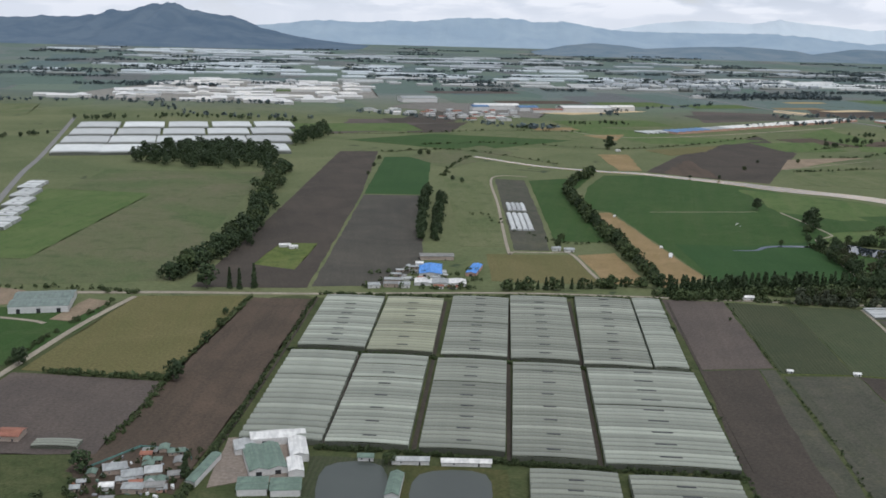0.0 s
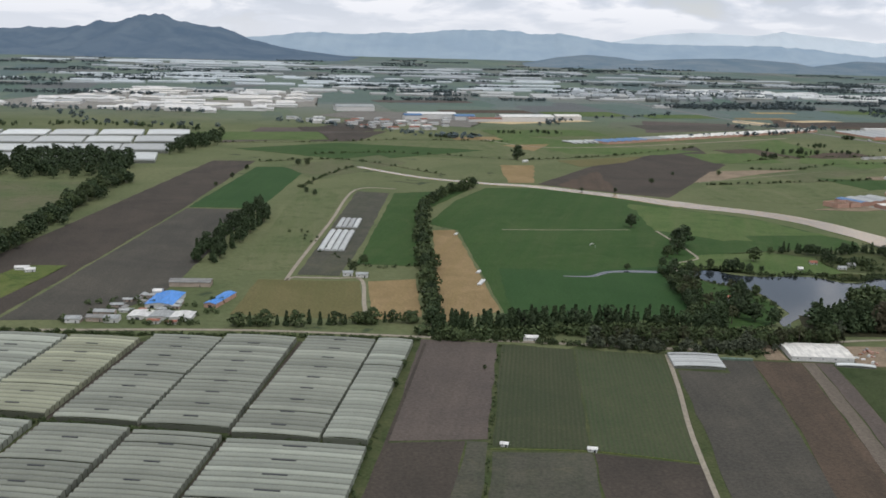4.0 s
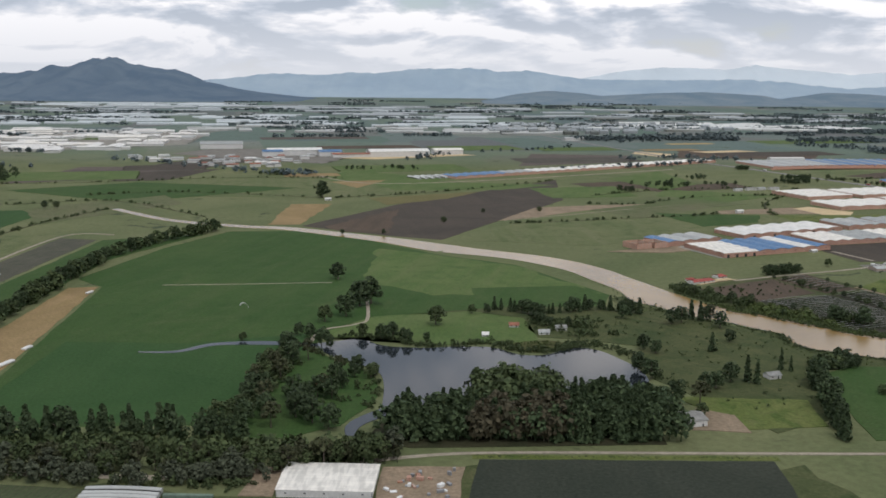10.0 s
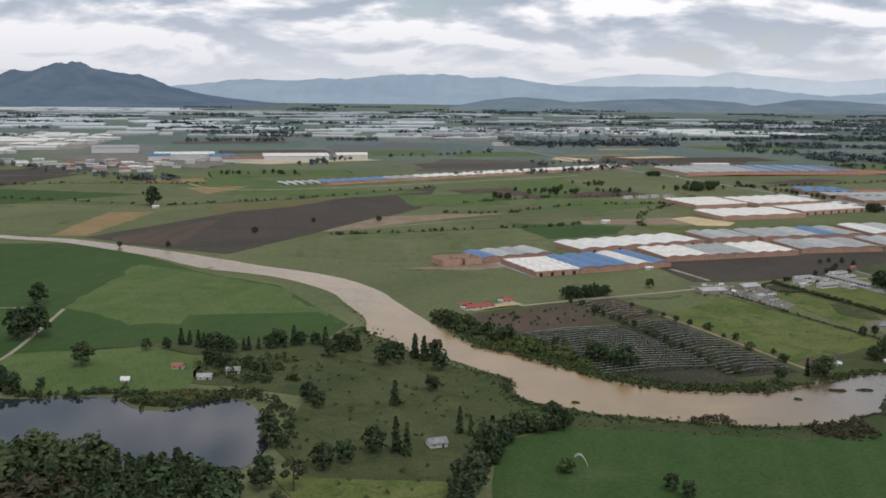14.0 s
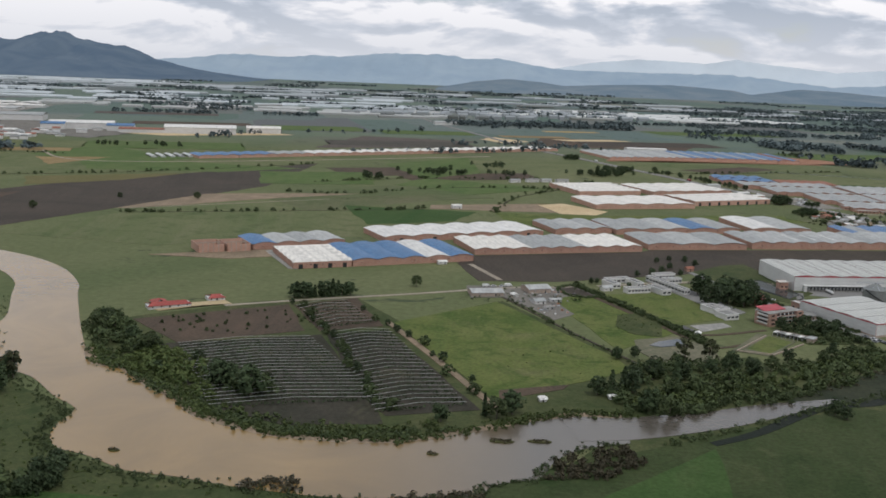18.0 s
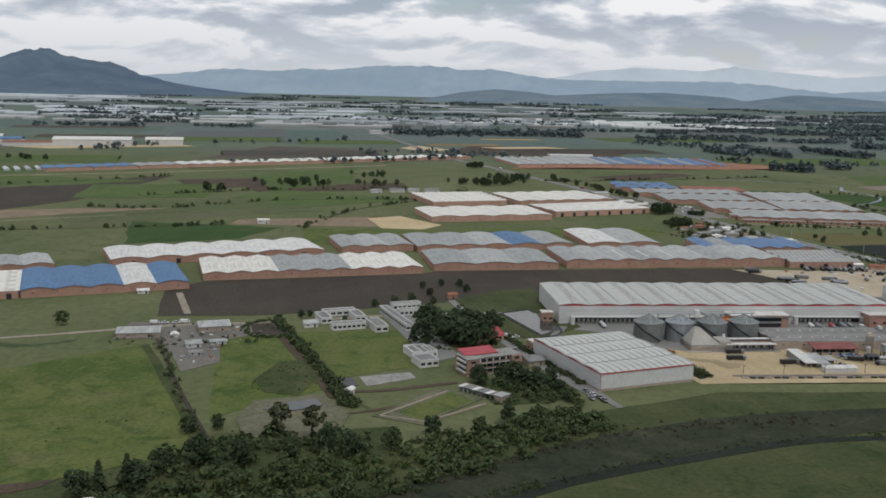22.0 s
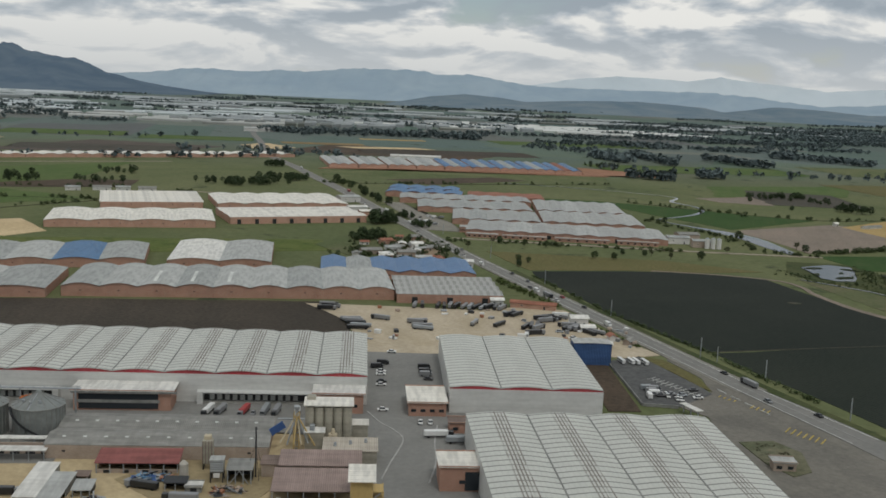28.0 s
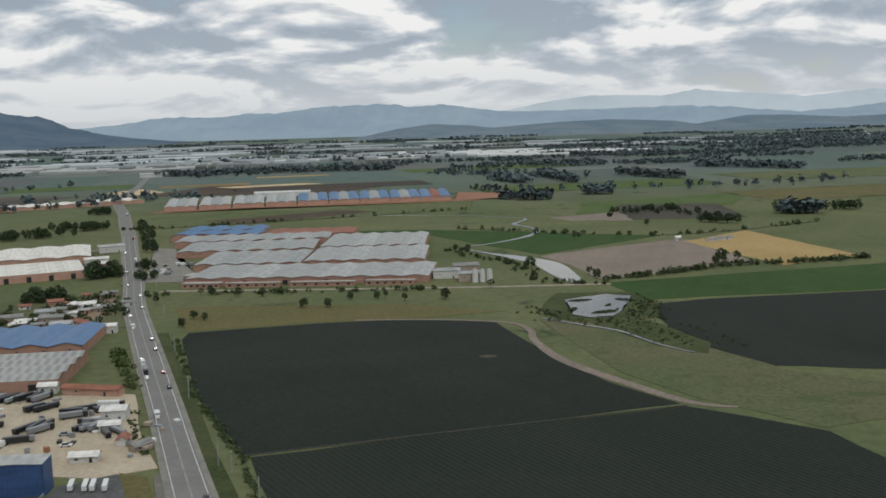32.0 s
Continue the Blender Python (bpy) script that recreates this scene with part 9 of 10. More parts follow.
def lean_to(x, y, ang, w, d, low, high, roof, label, bays=4, wall="", group="yard sheds"):
    """Open shed: a sloping sheet roof on thin posts, walled at the back where wall names a material."""
    e = thing("shed", x, y, 0, ang, label, "shed", group)
    slope = [(-0.2, low, 0.0), (w + 0.2, low, 0.0), (w + 0.2, high, d), (-0.2, high, d)]
    vs = [(a, q, z) for a, z, q in slope] + [(a, q, z + 0.12) for a, z, q in slope]
    part("roof", (vs, [(3, 2, 1, 0), (4, 5, 6, 7), (0, 1, 5, 4), (1, 2, 6, 5), (2, 3, 7, 6), (3, 0, 4, 7)]), roof, e)
    post = None
    for i in range(bays + 1):
        post = again(post, e) if post else part("post", box(-0.08, 0.1, 0, 0.08, 0.26, low + 0.02), "galvanised", e)
        post.location = (0.1 + (w - 0.2) * i / bays, 0, 0)
    part("back_wall", box(0.0, d - 0.15, 0, w, d, high - 0.02), wall or "dark_metal", e)
    part("end_wall", box(0.0, d * 0.4, 0, 0.12, d - 0.16, low + (high - low) * 0.4), wall or "dark_metal", e)
    part("end_wall", box(w - 0.12, d * 0.4, 0, w, d - 0.16, low + (high - low) * 0.4), wall or "dark_metal", e)
    return e


b_ = lean_to(757.0, 820.6, 9, 13.5, 5.0, 1.9, 2.7, "dull_red_roof", "dull red-roofed shed with an open gallery", 6, "block_wall", "")
part("parapet", box(0, 0.3, 0, 13.5, 0.45, 0.8), "block_wall", b_)
# upright near-black panel, painted as the gallery's inner shade
part("ceiling", box(0.13, 1.9, 1.0, 13.3, 2.0, 1.9), "opening_dark", b_, "flat dark panel for the shade inside the gallery")
for i in range(4):
    part("doorway", box(1.2 + i * 3.2, 0.24, 0.0, 2.2 + i * 3.2, 0.31, 0.7), "opening_dark", b_)
e = thing("grain_store", 720.6, 820.6, 0, 8, "grey cement grain store with a steep hipped roof", "grain store")
part("wall", box(0, 0, 0, 8.6, 8, 1.2), "block_wall", e, "brick lower wall")
part("eave_wall", box(-0.1, -0.1, 1.2, 8.7, 8.1, 2.0), "store_cement", e)
part("roof", ([(-0.25, -0.25, 2.0), (8.85, -0.25, 2.0), (8.85, 8.25, 2.0), (-0.25, 8.25, 2.0), (2.6, 5.4, 6.0), (4.2, 5.4, 6.0), (4.2, 6.4, 6.0), (2.6, 6.4, 6.0)], [(0, 1, 5, 4), (1, 2, 6, 5), (2, 3, 7, 6), (3, 0, 4, 7), (4, 5, 6, 7)]), "store_cement", e)
part("annex", box(8.7, 0.3, 0, 12.2, 6.5, 1.1), "block_wall", e)
part("annex_top", box(8.65, 0.2, 1.1, 12.3, 6.6, 2.9), "store_cement", e)
part("vessel", tube(0.6, 1.3, 12, 0.4, 2.9), "white_paint", e).location = (11.4, 4.5, 0)
part("ramp", box(-1.5, -1.6, 0, 6, -0.15, 0.25), "store_cement", e)
b_ = thing("canopy", 731.2, 821.6, 0, 9.2, "long white canopy in two strips on thin posts", "canopy")
part("roof", box(0, 0, 2.0, 15.8, 2.4, 2.16), "white_roof", b_)
part("upper_roof", box(0.4, 4.0, 2.7, 16.6, 5.6, 2.85), "white_roof", b_)
part("shaded_wall", box(0, 3.6, 0, 16, 3.8, 2.2), "block_wall", b_)
for i in range(6):
    part("opening", box(1.0 + i * 2.6, 3.52, 0.1, 2.6 + i * 2.6, 3.62, 1.7), "opening_dark", b_)
for i in range(7):
    part("post", box(0.1 + i * 2.55, 0.1, 0, 0.25 + i * 2.55, 0.25, 2.0), "galvanised", b_)
for i in range(5):
    part("upper_post", box(0.6 + i * 3.9, 5.2, 0, 0.8 + i * 3.9, 5.4, 2.7), "galvanised", b_)
e = thing("mill_tower", 788.2, 841.0, 0, 9, "tall weathered concrete mill tower with ribbed bins", "mill tower")
part("body", box(0, 0, 0, 8.6, 4.2, 7.6, 0.1), "mill_concrete", e)
part("roof", box(-0.3, -0.9, 7.6, 8.9, 4.4, 7.8), "cream_roof", e)
bin_ = None
for i in range(5):
    bin_ = again(bin_, e) if bin_ else part("bin", tube(0.86, 7.0, 14, 0.86, 0.3), "mill_concrete", e)
    bin_.location = (0.86 + i * 1.72, -0.05, 0)
part("head_house", box(0.2, 2.4, 7.8, 1.8, 4, 8.4), "mill_concrete", e)
part("side_block", box(8.7, 0.5, 0, 11.6, 3.6, 3.6), "mill_concrete", e)
part("side_roof", box(8.6, 0.3, 3.6, 11.8, 3.8, 3.75), "cream_roof", e)
part("lower_block", box(0.2, -5.0, 0, 3.6, -2.4, 4.0), "mill_concrete", e)
part("lower_roof", box(0.0, -5.2, 4.0, 3.8, -2.2, 4.16), "white_roof", e)
part("hopper", box(1.0, -4.4, 4.16, 1.9, -3.4, 5.2, 0.1), "galvanised", e)
part("link_block", box(4.4, -4.0, 0, 6.0, -2.6, 3.2), "cream_paint", e)
part("link_cap", tube(0.45, 1.0, 10, 0.3, 3.2), "cream_paint", e).location = (5.2, -3.3, 0)
for i in range(6):
    bar("chute", (-1.4, -3.2, 6.8), (-4.2 + i * 1.25, -5.4 - 0.3 * (i % 3), 2.2 - 0.25 * (i % 2)), 0.1, ("cream_paint", "galvanised", "ochre_paint")[i % 3], e, "dusty diagonal grain chute")
for q in ((-1.9, -3.7), (-0.9, -3.7), (-1.9, -2.7), (-0.9, -2.7)):
    part("lattice_leg", box(q[0] - 0.07, q[1] - 0.07, 0, q[0] + 0.07, q[1] + 0.07, 7.2), "ochre_paint", e)
for i in range(6):
    part("lattice_ring", box(-2.0, -3.8, 0.9 + i * 1.1, -0.8, -3.68, 1.0 + i * 1.1), "ochre_paint", e)
    bar("brace", (-1.9, -3.75, 0.95 + i * 1.1), (-0.9, -3.75, 2.05 + i * 1.1), 0.05, "ochre_paint", e)
part("elevator_leg", box(-1.65, -3.45, 0, -1.15, -2.95, 7.8), "galvanised", e)
part("elevator_hood", box(-1.9, -3.6, 7.8, -0.9, -2.8, 8.5, 0.12), "galvanised", e)
part("walkway", box(-5.0, -0.6, 4.9, -0.1, 0.0, 5.05), "galvanised", e)
o = part("tarpaulin", box(-1.4, -0.06, -0.8, 1.4, 0.06, 0.8), "paint_blue", e, "blue tarpaulin hung on the chutes")
o.matrix_basis = pose(-4.8, -4.0, 4.4, 12, -28, 20)
lean_to(788.3, 814.2, 8, 12.6, 8.3, 1.8, 2.5, "pink_roof", "mill shed with a dusty pink roof and open front", 5, "block_wall", "")
e = thing("mill_shed", 787.6, 823.2, 0, 8, "taller mill shed with a dusty pink-brown roof", "mill shed")
part("wall", box(0, 0, 0, 13.4, 5.6, 2.7), "block_wall", e)
part("roof", ([(-0.3, -0.3, 2.72), (13.7, -0.3, 2.72), (13.7, 5.8, 3.25), (-0.3, 5.8, 3.25), (-0.3, -0.3, 2.86), (13.7, -0.3, 2.86), (13.7, 5.8, 3.4), (-0.3, 5.8, 3.4)], [(3, 2, 1, 0), (4, 5, 6, 7), (0, 1, 5, 4), (1, 2, 6, 5), (2, 3, 7, 6), (3, 0, 4, 7)]), "pink_roof", e)
part("side_bay", box(-3.2, 1.0, 0, -0.1, 5, 2.4), "block_wall", e)
part("side_roof", box(-3.4, 0.8, 2.4, -0.05, 5.2, 2.52), "rust_roof", e)
e = thing("mill_store", 793.6, 830.0, 0, 8, "low mill store with a flat beige roof", "mill store")
part("wall", box(0, 0, 0, 9.4, 6.6, 3.1), "mill_concrete", e)
part("roof", box(-0.2, -0.2, 3.1, 9.6, 6.8, 3.25), "beige_roof", e)
for i in range(3):
    part("roof_vent", tube(0.3, 0.7, 8, 0.22, 3.25), "galvanised", e).location = (2 + i * 2.7, 2.2 + i, 0)
e = thing("loading_tower", 801.2, 812.3, 0, 8, "ochre-painted steel loading tower with a white roof", "loading tower")
part("body", box(0, 0, 2.0, 3.5, 3.4, 5.2), "ochre_paint", e)
part("roof", ([(-0.4, -0.5, 5.2), (4.0, -0.5, 5.2), (4.0, 4.2, 6.3), (-0.4, 4.2, 6.3), (-0.4, -0.5, 5.34), (4.0, -0.5, 5.34), (4.0, 4.2, 6.44), (-0.4, 4.2, 6.44)], [(3, 2, 1, 0), (4, 5, 6, 7), (0, 1, 5, 4), (1, 2, 6, 5), (2, 3, 7, 6), (3, 0, 4, 7)]), "cream_roof", e)
part("gable", box(0.05, 2.9, 5.2, 3.45, 3.35, 5.95), "ochre_paint", e)
for q in ((0, 0), (1.6, 0), (3.25, 0), (0, 3.1), (3.25, 3.1), (5.0, 0), (5.0, 3.1)):
    part("leg", box(q[0], q[1], 0, q[0] + 0.24, q[1] + 0.24, 2.0 if q[0] < 4 else 3.6), "ochre_paint", e)
for i in range(3):
    part("platform", box(3.55, 0.0, 1.1 + i * 1.15, 5.2, 3.3, 1.2 + i * 1.15), "ochre_paint", e)
    bar("stair", (3.7, 0.3, i * 1.15), (5.0, 0.3, 1.15 + i * 1.15), 0.08, "galvanised", e)

# bins, hoppers and pipes between the hall and the yard
e = thing("bucket_elevator", 774.5, 826.0, 0, 10, "tall rust-stained steel bin with an elevator head", "bin")
part("shell", box(-0.9, -0.8, 1.2, 0.9, 0.8, 5.4, 0.1), "mill_concrete", e)
for i in range(4):
    part("rib", box(-0.86 + i * 0.5, -0.9, 1.3, -0.74 + i * 0.5, -0.8, 5.3), "rust_roof", e)
part("head", box(-0.6, -0.5, 5.4, 0.6, 0.5, 6.2, 0.1), "cream_paint", e)
for q in ((-0.8, -0.7), (0.6, -0.7), (-0.8, 0.5), (0.6, 0.5)):
    part("leg", box(q[0], q[1], 0, q[0] + 0.2, q[1] + 0.2, 1.2), "dark_metal", e)
e = thing("storage_tank", 772.2, 820.2, 0, 0, "upright pale steel tank in the mill yard", "tank")
part("shell", tube(0.75, 2.6, 16, 0.75, 0.5), "store_cement", e)
part("cap", tube(0.75, 0.5, 16, 0.25, 3.1), "store_cement", e)
part("skirt", tube(0.6, 0.5, 12), "dark_metal", e)
e = thing("hopper", 777.6, 821.0, 0, 9, "grey steel hopper on dark legs", "hopper")
part("box", box(-1.1, -1.0, 2.0, 1.1, 1.0, 4.0, 0.06), "galvanised", e)
part("lid", box(-1.2, -1.1, 4.0, 1.2, 1.1, 4.15), "pale_grey_roof", e)
vs, fs = tube(1.3, 1.0, 4, 0.4, 0.0)
o = part("funnel", ([(a, b, 2.0 - c) for a, b, c in vs], [f[::-1] for f in fs]), "slate_roof", e)
o.matrix_basis = pose(0, 0, 0, 0, 0, 45)
for q in ((-1.1, -1.0), (0.9, -1.0), (-1.1, 0.8), (0.9, 0.8)):
    part("leg", box(q[0], q[1], 0, q[0] + 0.2, q[1] + 0.2, 2.0), "dark_metal", e)
part("panel", box(-0.5, -1.12, 1.1, 0.5, -1.02, 1.9), "white_paint", e)
e = lean_to(779.6, 819.6, 9, 4.0, 4.6, 2.6, 2.9, "slate_roof", "dark open steel shed among the bins", 3)
for q in (0.3, 3.5):
    bar("brace", (q, 0.2, 0.1), (2.0, 0.2, 2.5), 0.06, "galvanised", e)
lean_to(770.6, 815.2, 9, 3.4, 2.6, 1.5, 1.7, "dark_metal", "low dark shelter over a loading pit", 2)
flat_block(774.2, 815.0, 9, 2.4, 2.0, 1.3, "white_roof", "slate_roof", "small dark cabin with a white roof", "cabin", "", 1)
e = thing("steel_flue", 783.4, 823.6, 0, 0, "tall thin dark steel flue", "flue")
part("pipe", tube(0.14, 8.6, 10), "dark_metal", e)
part("cowl", tube(0.24, 0.4, 10, 0.1, 8.6), "dark_metal", e)
for a in (60, 180, 300):
    bar("stay", (0, 0, 6.0), (2.0 * math.cos(math.radians(a)), 2.0 * math.sin(math.radians(a)), 0), 0.025, "dark_metal", e)
rnd_yard = random.Random(9)


def scrap_heap(x, y, spread, count, paints, label):
    """Bars, sheets and boxes lying across one another."""
    e = thing("scrap_heap", x, y, 0.1, 0, label, "scrap", "yard scrap")
    made = {}
    for i in range(count):
        colour = rnd_yard.choice(paints)
        shape = rnd_yard.choice(((1.1, 0.07, 0.07), (0.7, 0.35, 0.05), (0.35, 0.3, 0.25), (1.5, 0.1, 0.1)))
        key = (colour, shape)
        made[key] = again(made[key], e) if key in made else part("scrap_piece", box(-shape[0], -shape[1], -shape[2], *shape), colour, e)
        u, a = spread * math.sqrt(rnd_yard.random()), rnd_yard.uniform(0, math.tau)
        made[key].matrix_basis = pose(u * math.cos(a) * 1.3, u * math.sin(a), 0.15 + rnd_yard.uniform(0.0, 1.1) * (1 - u / spread), rnd_yard.uniform(-30, 30), rnd_yard.uniform(-25, 25), rnd_yard.uniform(0, 180))


scrap_heap(766.3, 819.6, 2.4, 60, ("paint_blue", "scrap_blue", "scrap_blue", "galvanised", "dark_metal"), "heap of blue and grey steel scrap")
scrap_heap(769.6, 820.0, 1.3, 18, ("dark_metal", "galvanised", "paint_rust"), "small heap of dark steel scrap")
scrap_heap(780.4, 816.4, 2.2, 44, ("dark_metal", "galvanised", "paint_rust", "block_wall"), "heap of rusty pipes and steel offcuts")
scrap_heap(761.4, 809.8, 1.2, 20, ("dark_metal", "paint_rust", "galvanised"), "small heap of rusty steel beside the sheds")
scrap_heap(714.0, 818.0, 1.2, 16, ("dark_metal", "paint_rust", "paint_red"), "reddish scrap beside the hedge")
# white sheds in the middle of the yard
lean_to(750.0, 806.0, 8, 3.3, 13.2, 1.5, 2.1, "white_roof", "open shed with a long white sheet roof", 2, "galvanised")
lean_to(753.6, 806.0, 8, 3.4, 10.0, 1.4, 1.9, "pale_grey_roof", "open shed with a grey sheet roof", 2, "galvanised")
lean_to(757.4, 810.4, 10, 2.8, 4.0, 1.3, 1.6, "pale_grey_roof", "small open shed with a grey sheet roof", 2)
lean_to(755.0, 816.6, 8, 2.2, 2.2, 1.0, 1.2, "rust_roof", "small rusty shelter beside the sheds", 1)
e = thing("shed", 754.2, 801.8, 0, 8.5, "long closed white sheet-metal shed", "shed", "yard sheds")
part("wall", box(0, 0, 0, 9.4, 2.6, 1.35), "white_cladding", e)
part("roof", ([(-0.15, -0.15, 1.36), (9.55, -0.15, 1.36), (9.55, 2.75, 1.62), (-0.15, 2.75, 1.62), (-0.15, -0.15, 1.44), (9.55, -0.15, 1.44), (9.55, 2.75, 1.7), (-0.15, 2.75, 1.7)], [(3, 2, 1, 0), (4, 5, 6, 7), (0, 1, 5, 4), (1, 2, 6, 5), (2, 3, 7, 6), (3, 0, 4, 7)]), "white_roof", e)
for i in range(8):
    part("sheet_joint", box(1.1 + i * 1.05, -0.03, 0, 1.16 + i * 1.05, 0.0, 1.34), "pale_grey_roof", e)
e = thing("yard_wall", 717, 793.2, 0, 8.0, "long low wall with dark troughs along the mill yard", "wall")
part("wall", box(10, 0, 0, 88, 0.25, 0.7), "block_wall", e)
for i in range(30):
    part("trough", box(12 + i * 2.3, -1.9, 0.0, 13.7 + i * 2.3, -1.2, 0.5), "dark_metal" if i % 3 else "block_wall", e)
part("rail", box(12, -0.9, 0.4, 84, -0.75, 0.55), "galvanised", e)
for x, y in ((730, 795.6), (741.4, 797.2), (753, 799), (764.6, 801), (776, 803.4), (787.8, 805.1), (797.8, 804.2), (799.0, 804.4)):
    e = thing("utility_pole", x, y, 0, 8, "thin wooden utility pole at the yard's edge", "pole", "yard poles")
    part("pole", tube(0.09, 3.4, 8, 0.06), "bark", e)
    part("cross_arm", box(-0.55, -0.05, 3.05, 0.55, 0.05, 3.15), "bark", e)
    for q in (-0.45, 0.0, 0.45):
        part("insulator", tube(0.05, 0.14, 6, 0.03, 3.15), "white_paint", e).location = (q, 0, 0)
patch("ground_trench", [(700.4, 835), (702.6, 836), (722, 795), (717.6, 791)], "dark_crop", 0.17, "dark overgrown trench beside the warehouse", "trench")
wood("hedge", along([(702, 834), (708.5, 820.5), (714.5, 807.5), (720.5, 794)], 150, 0.7, 0.7, 1.5, 141), "dark_bush", "dark hedge along a trench", "hedge")
wood("hedge", along([(700.6, 834.6), (707, 819), (713, 806), (718, 793)], 90, 0.4, 0.4, 0.9, 142), "bush", "weeds along a trench", "weeds")
patch("pavement_apron", [(703, 839), (711, 823.4), (720, 819.4), (733, 821.0), (748, 823.6), (746, 841), (704, 845)], "paving", 0.115, "grey cement apron round the silos", "pavement")
patch("ground_stain", [(713.5, 813.2), (720, 811.8), (726, 811.2), (729, 808.6), (733, 808.6), (731, 804.4), (728, 802.6), (725.4, 805.0), (724.6, 808.4), (719, 809.8), (714, 811)], "damp_yard", 0.12, "damp brown patch in the dusty yard", "ground", 0.9)
patch("ground_stain", [(769, 812.4), (786, 814.6), (788, 822), (786, 834), (771, 830), (764, 824), (761, 818.6)], "damp_yard", 0.12, "oil-dark ground among the bins", "ground", 0.9)
for pts in ([(797, 861.5, 0.3), (800.6, 855, 0.3), (803.5, 851.5, 0.3), (806, 846, 0.3), (805, 834, 0.3), (804.4, 826, 0.3)], [(811.8, 855.5, 0.3), (812, 846, 0.3), (813, 836, 0.3), (812.6, 826, 0.3)]):
    ribbon("kerb", pts, "kerb_stone", 0.22, "pale kerb along the service lane", "kerb")

# ---- vehicles ----
VEHICLES = {}


def wheels(e, xs, half, r):
    """Single wheels on both sides of each axle."""
    made = None
    for x in xs:
        for s_ in (-1, 1):
            if made is None:
                bm = bmesh.new()
                bmesh.ops.create_cone(bm, cap_ends=True, segments=10, radius1=r, radius2=r, depth=0.18, matrix=pose(0, 0, 0, 90, 0, 0))
                made = part("wheel", bm, "rubber", e)
            else:
                made = again(made, e)
            made.location = (x, s_ * half, r)


def taper(x0, x1, half, z0, z1, inset):
    bm = box(x0, -half, z0, x1, half, z1)
    for v in bm.verts:
        if v.co.z > (z0 + z1) / 2:
            v.co.x += inset if v.co.x < (x0 + x1) / 2 else -inset
            v.co.y *= 0.86
    return bm


def vehicle(kind, x, y, ang, colour="paint_white", group="", label="", z=0.22):
    key = (kind, colour)
    m = pose(x, y, z, 0, 0, ang)
    if key in VEHICLES:
        return copy_thing(VEHICLES[key], m)
    word = {"paint_white": "white", "paint_grey": "grey", "paint_black": "black", "paint_red": "red", "paint_blue": "blue", "tarp_black": "black", "paint_rust": "rust-red", "galvanised": "silver"}[colour]
    labels = {"car": f"{word} car with dark windows on the ground", "van": f"{word} delivery van with dark windscreen", "truck": f"lorry with a {word} covered load bed", "bus": f"{word} coach with a dark window band", "trailer": f"parked trailer with {word} tarpaulin cover"}
    e = thing(kind, x, y, z, ang, labels[kind], kind, group or kind + "s")
    if kind == "car":
        part("body", box(-1.15, -0.46, 0.12, 1.15, 0.46, 0.46, 0.08), colour, e)
        part("cabin", taper(-0.75, 0.55, 0.42, 0.45, 0.78, 0.22), "glass_dark", e)
        part("roof", box(-0.5, -0.34, 0.77, 0.3, 0.34, 0.80), colour, e)
        wheels(e, (-0.7, 0.7), 0.42, 0.17)
    elif kind == "van":
        part("body", box(-1.5, -0.52, 0.15, 0.9, 0.52, 1.2, 0.08), colour, e)
        part("cab", taper(0.88, 1.55, 0.5, 0.15, 0.85, 0.14), colour, e)
        part("windscreen", taper(0.9, 1.35, 0.47, 0.6, 1.05, 0.18), "glass_dark", e)
        wheels(e, (-0.9, 0.95), 0.48, 0.2)
    elif kind == "truck":
        part("cab", box(2.2, -0.6, 0.35, 3.3, 0.6, 1.6, 0.1), "paint_grey" if colour not in ("paint_white", "paint_grey") else "paint_black", e)
        part("windscreen", box(3.28, -0.5, 1.0, 3.33, 0.5, 1.45), "glass_dark", e)
        part("chassis", box(-3.4, -0.4, 0.3, 3.2, 0.4, 0.5), "dark_metal", e)
        bm = box(-3.5, -0.64, 0.5, 2.05, 0.64, 1.75, 0.12)
        part("load_bed", bm, colour, e)
        wheels(e, (-2.5, 2.6), 0.5, 0.27)
    elif kind == "trailer":
        part("chassis", box(-3.6, -0.4, 0.3, 3.4, 0.4, 0.5), "dark_metal", e)
        part("load_bed", box(-3.6, -0.64, 0.5, 3.4, 0.64, 1.5, 0.18), colour, e)
        wheels(e, (-2.7, 2.6), 0.5, 0.27)
    else:
        part("body", box(-2.2, -0.55, 0.2, 2.2, 0.55, 1.4, 0.12), colour, e)
        part("window_band", box(-2.05, -0.565, 0.75, 2.05, 0.565, 1.12), "glass_dark", e)
        part("windscreen", box(2.17, -0.48, 0.6, 2.225, 0.48, 1.25), "glass_dark", e)
        wheels(e, (-1.4, 1.45), 0.5, 0.24)
    if kind == "bus":
        e.matrix_basis = e.matrix_basis @ Matrix.Diagonal((0.82, 0.8, 0.8, 1))
    if kind in ("truck", "trailer"):
        e.matrix_basis = e.matrix_basis @ Matrix.Diagonal((0.84, 0.84, 0.84, 1))
    VEHICLES[key] = e
    return e


rnd_car = random.Random(12)
PAINTS = ("paint_white", "paint_white", "paint_grey", "paint_black", "paint_grey", "galvanised")
for x, y, kind in ((554, 831, "van"), (557, 832, "car"), (560.4, 832.6, "car"), (563, 833.6, "van"), (664, 828.4, "truck"), (668.4, 829, "car")):
    vehicle(kind, x, y, 14 + rnd_car.uniform(-10, 10), "paint_white", "village vehicles")
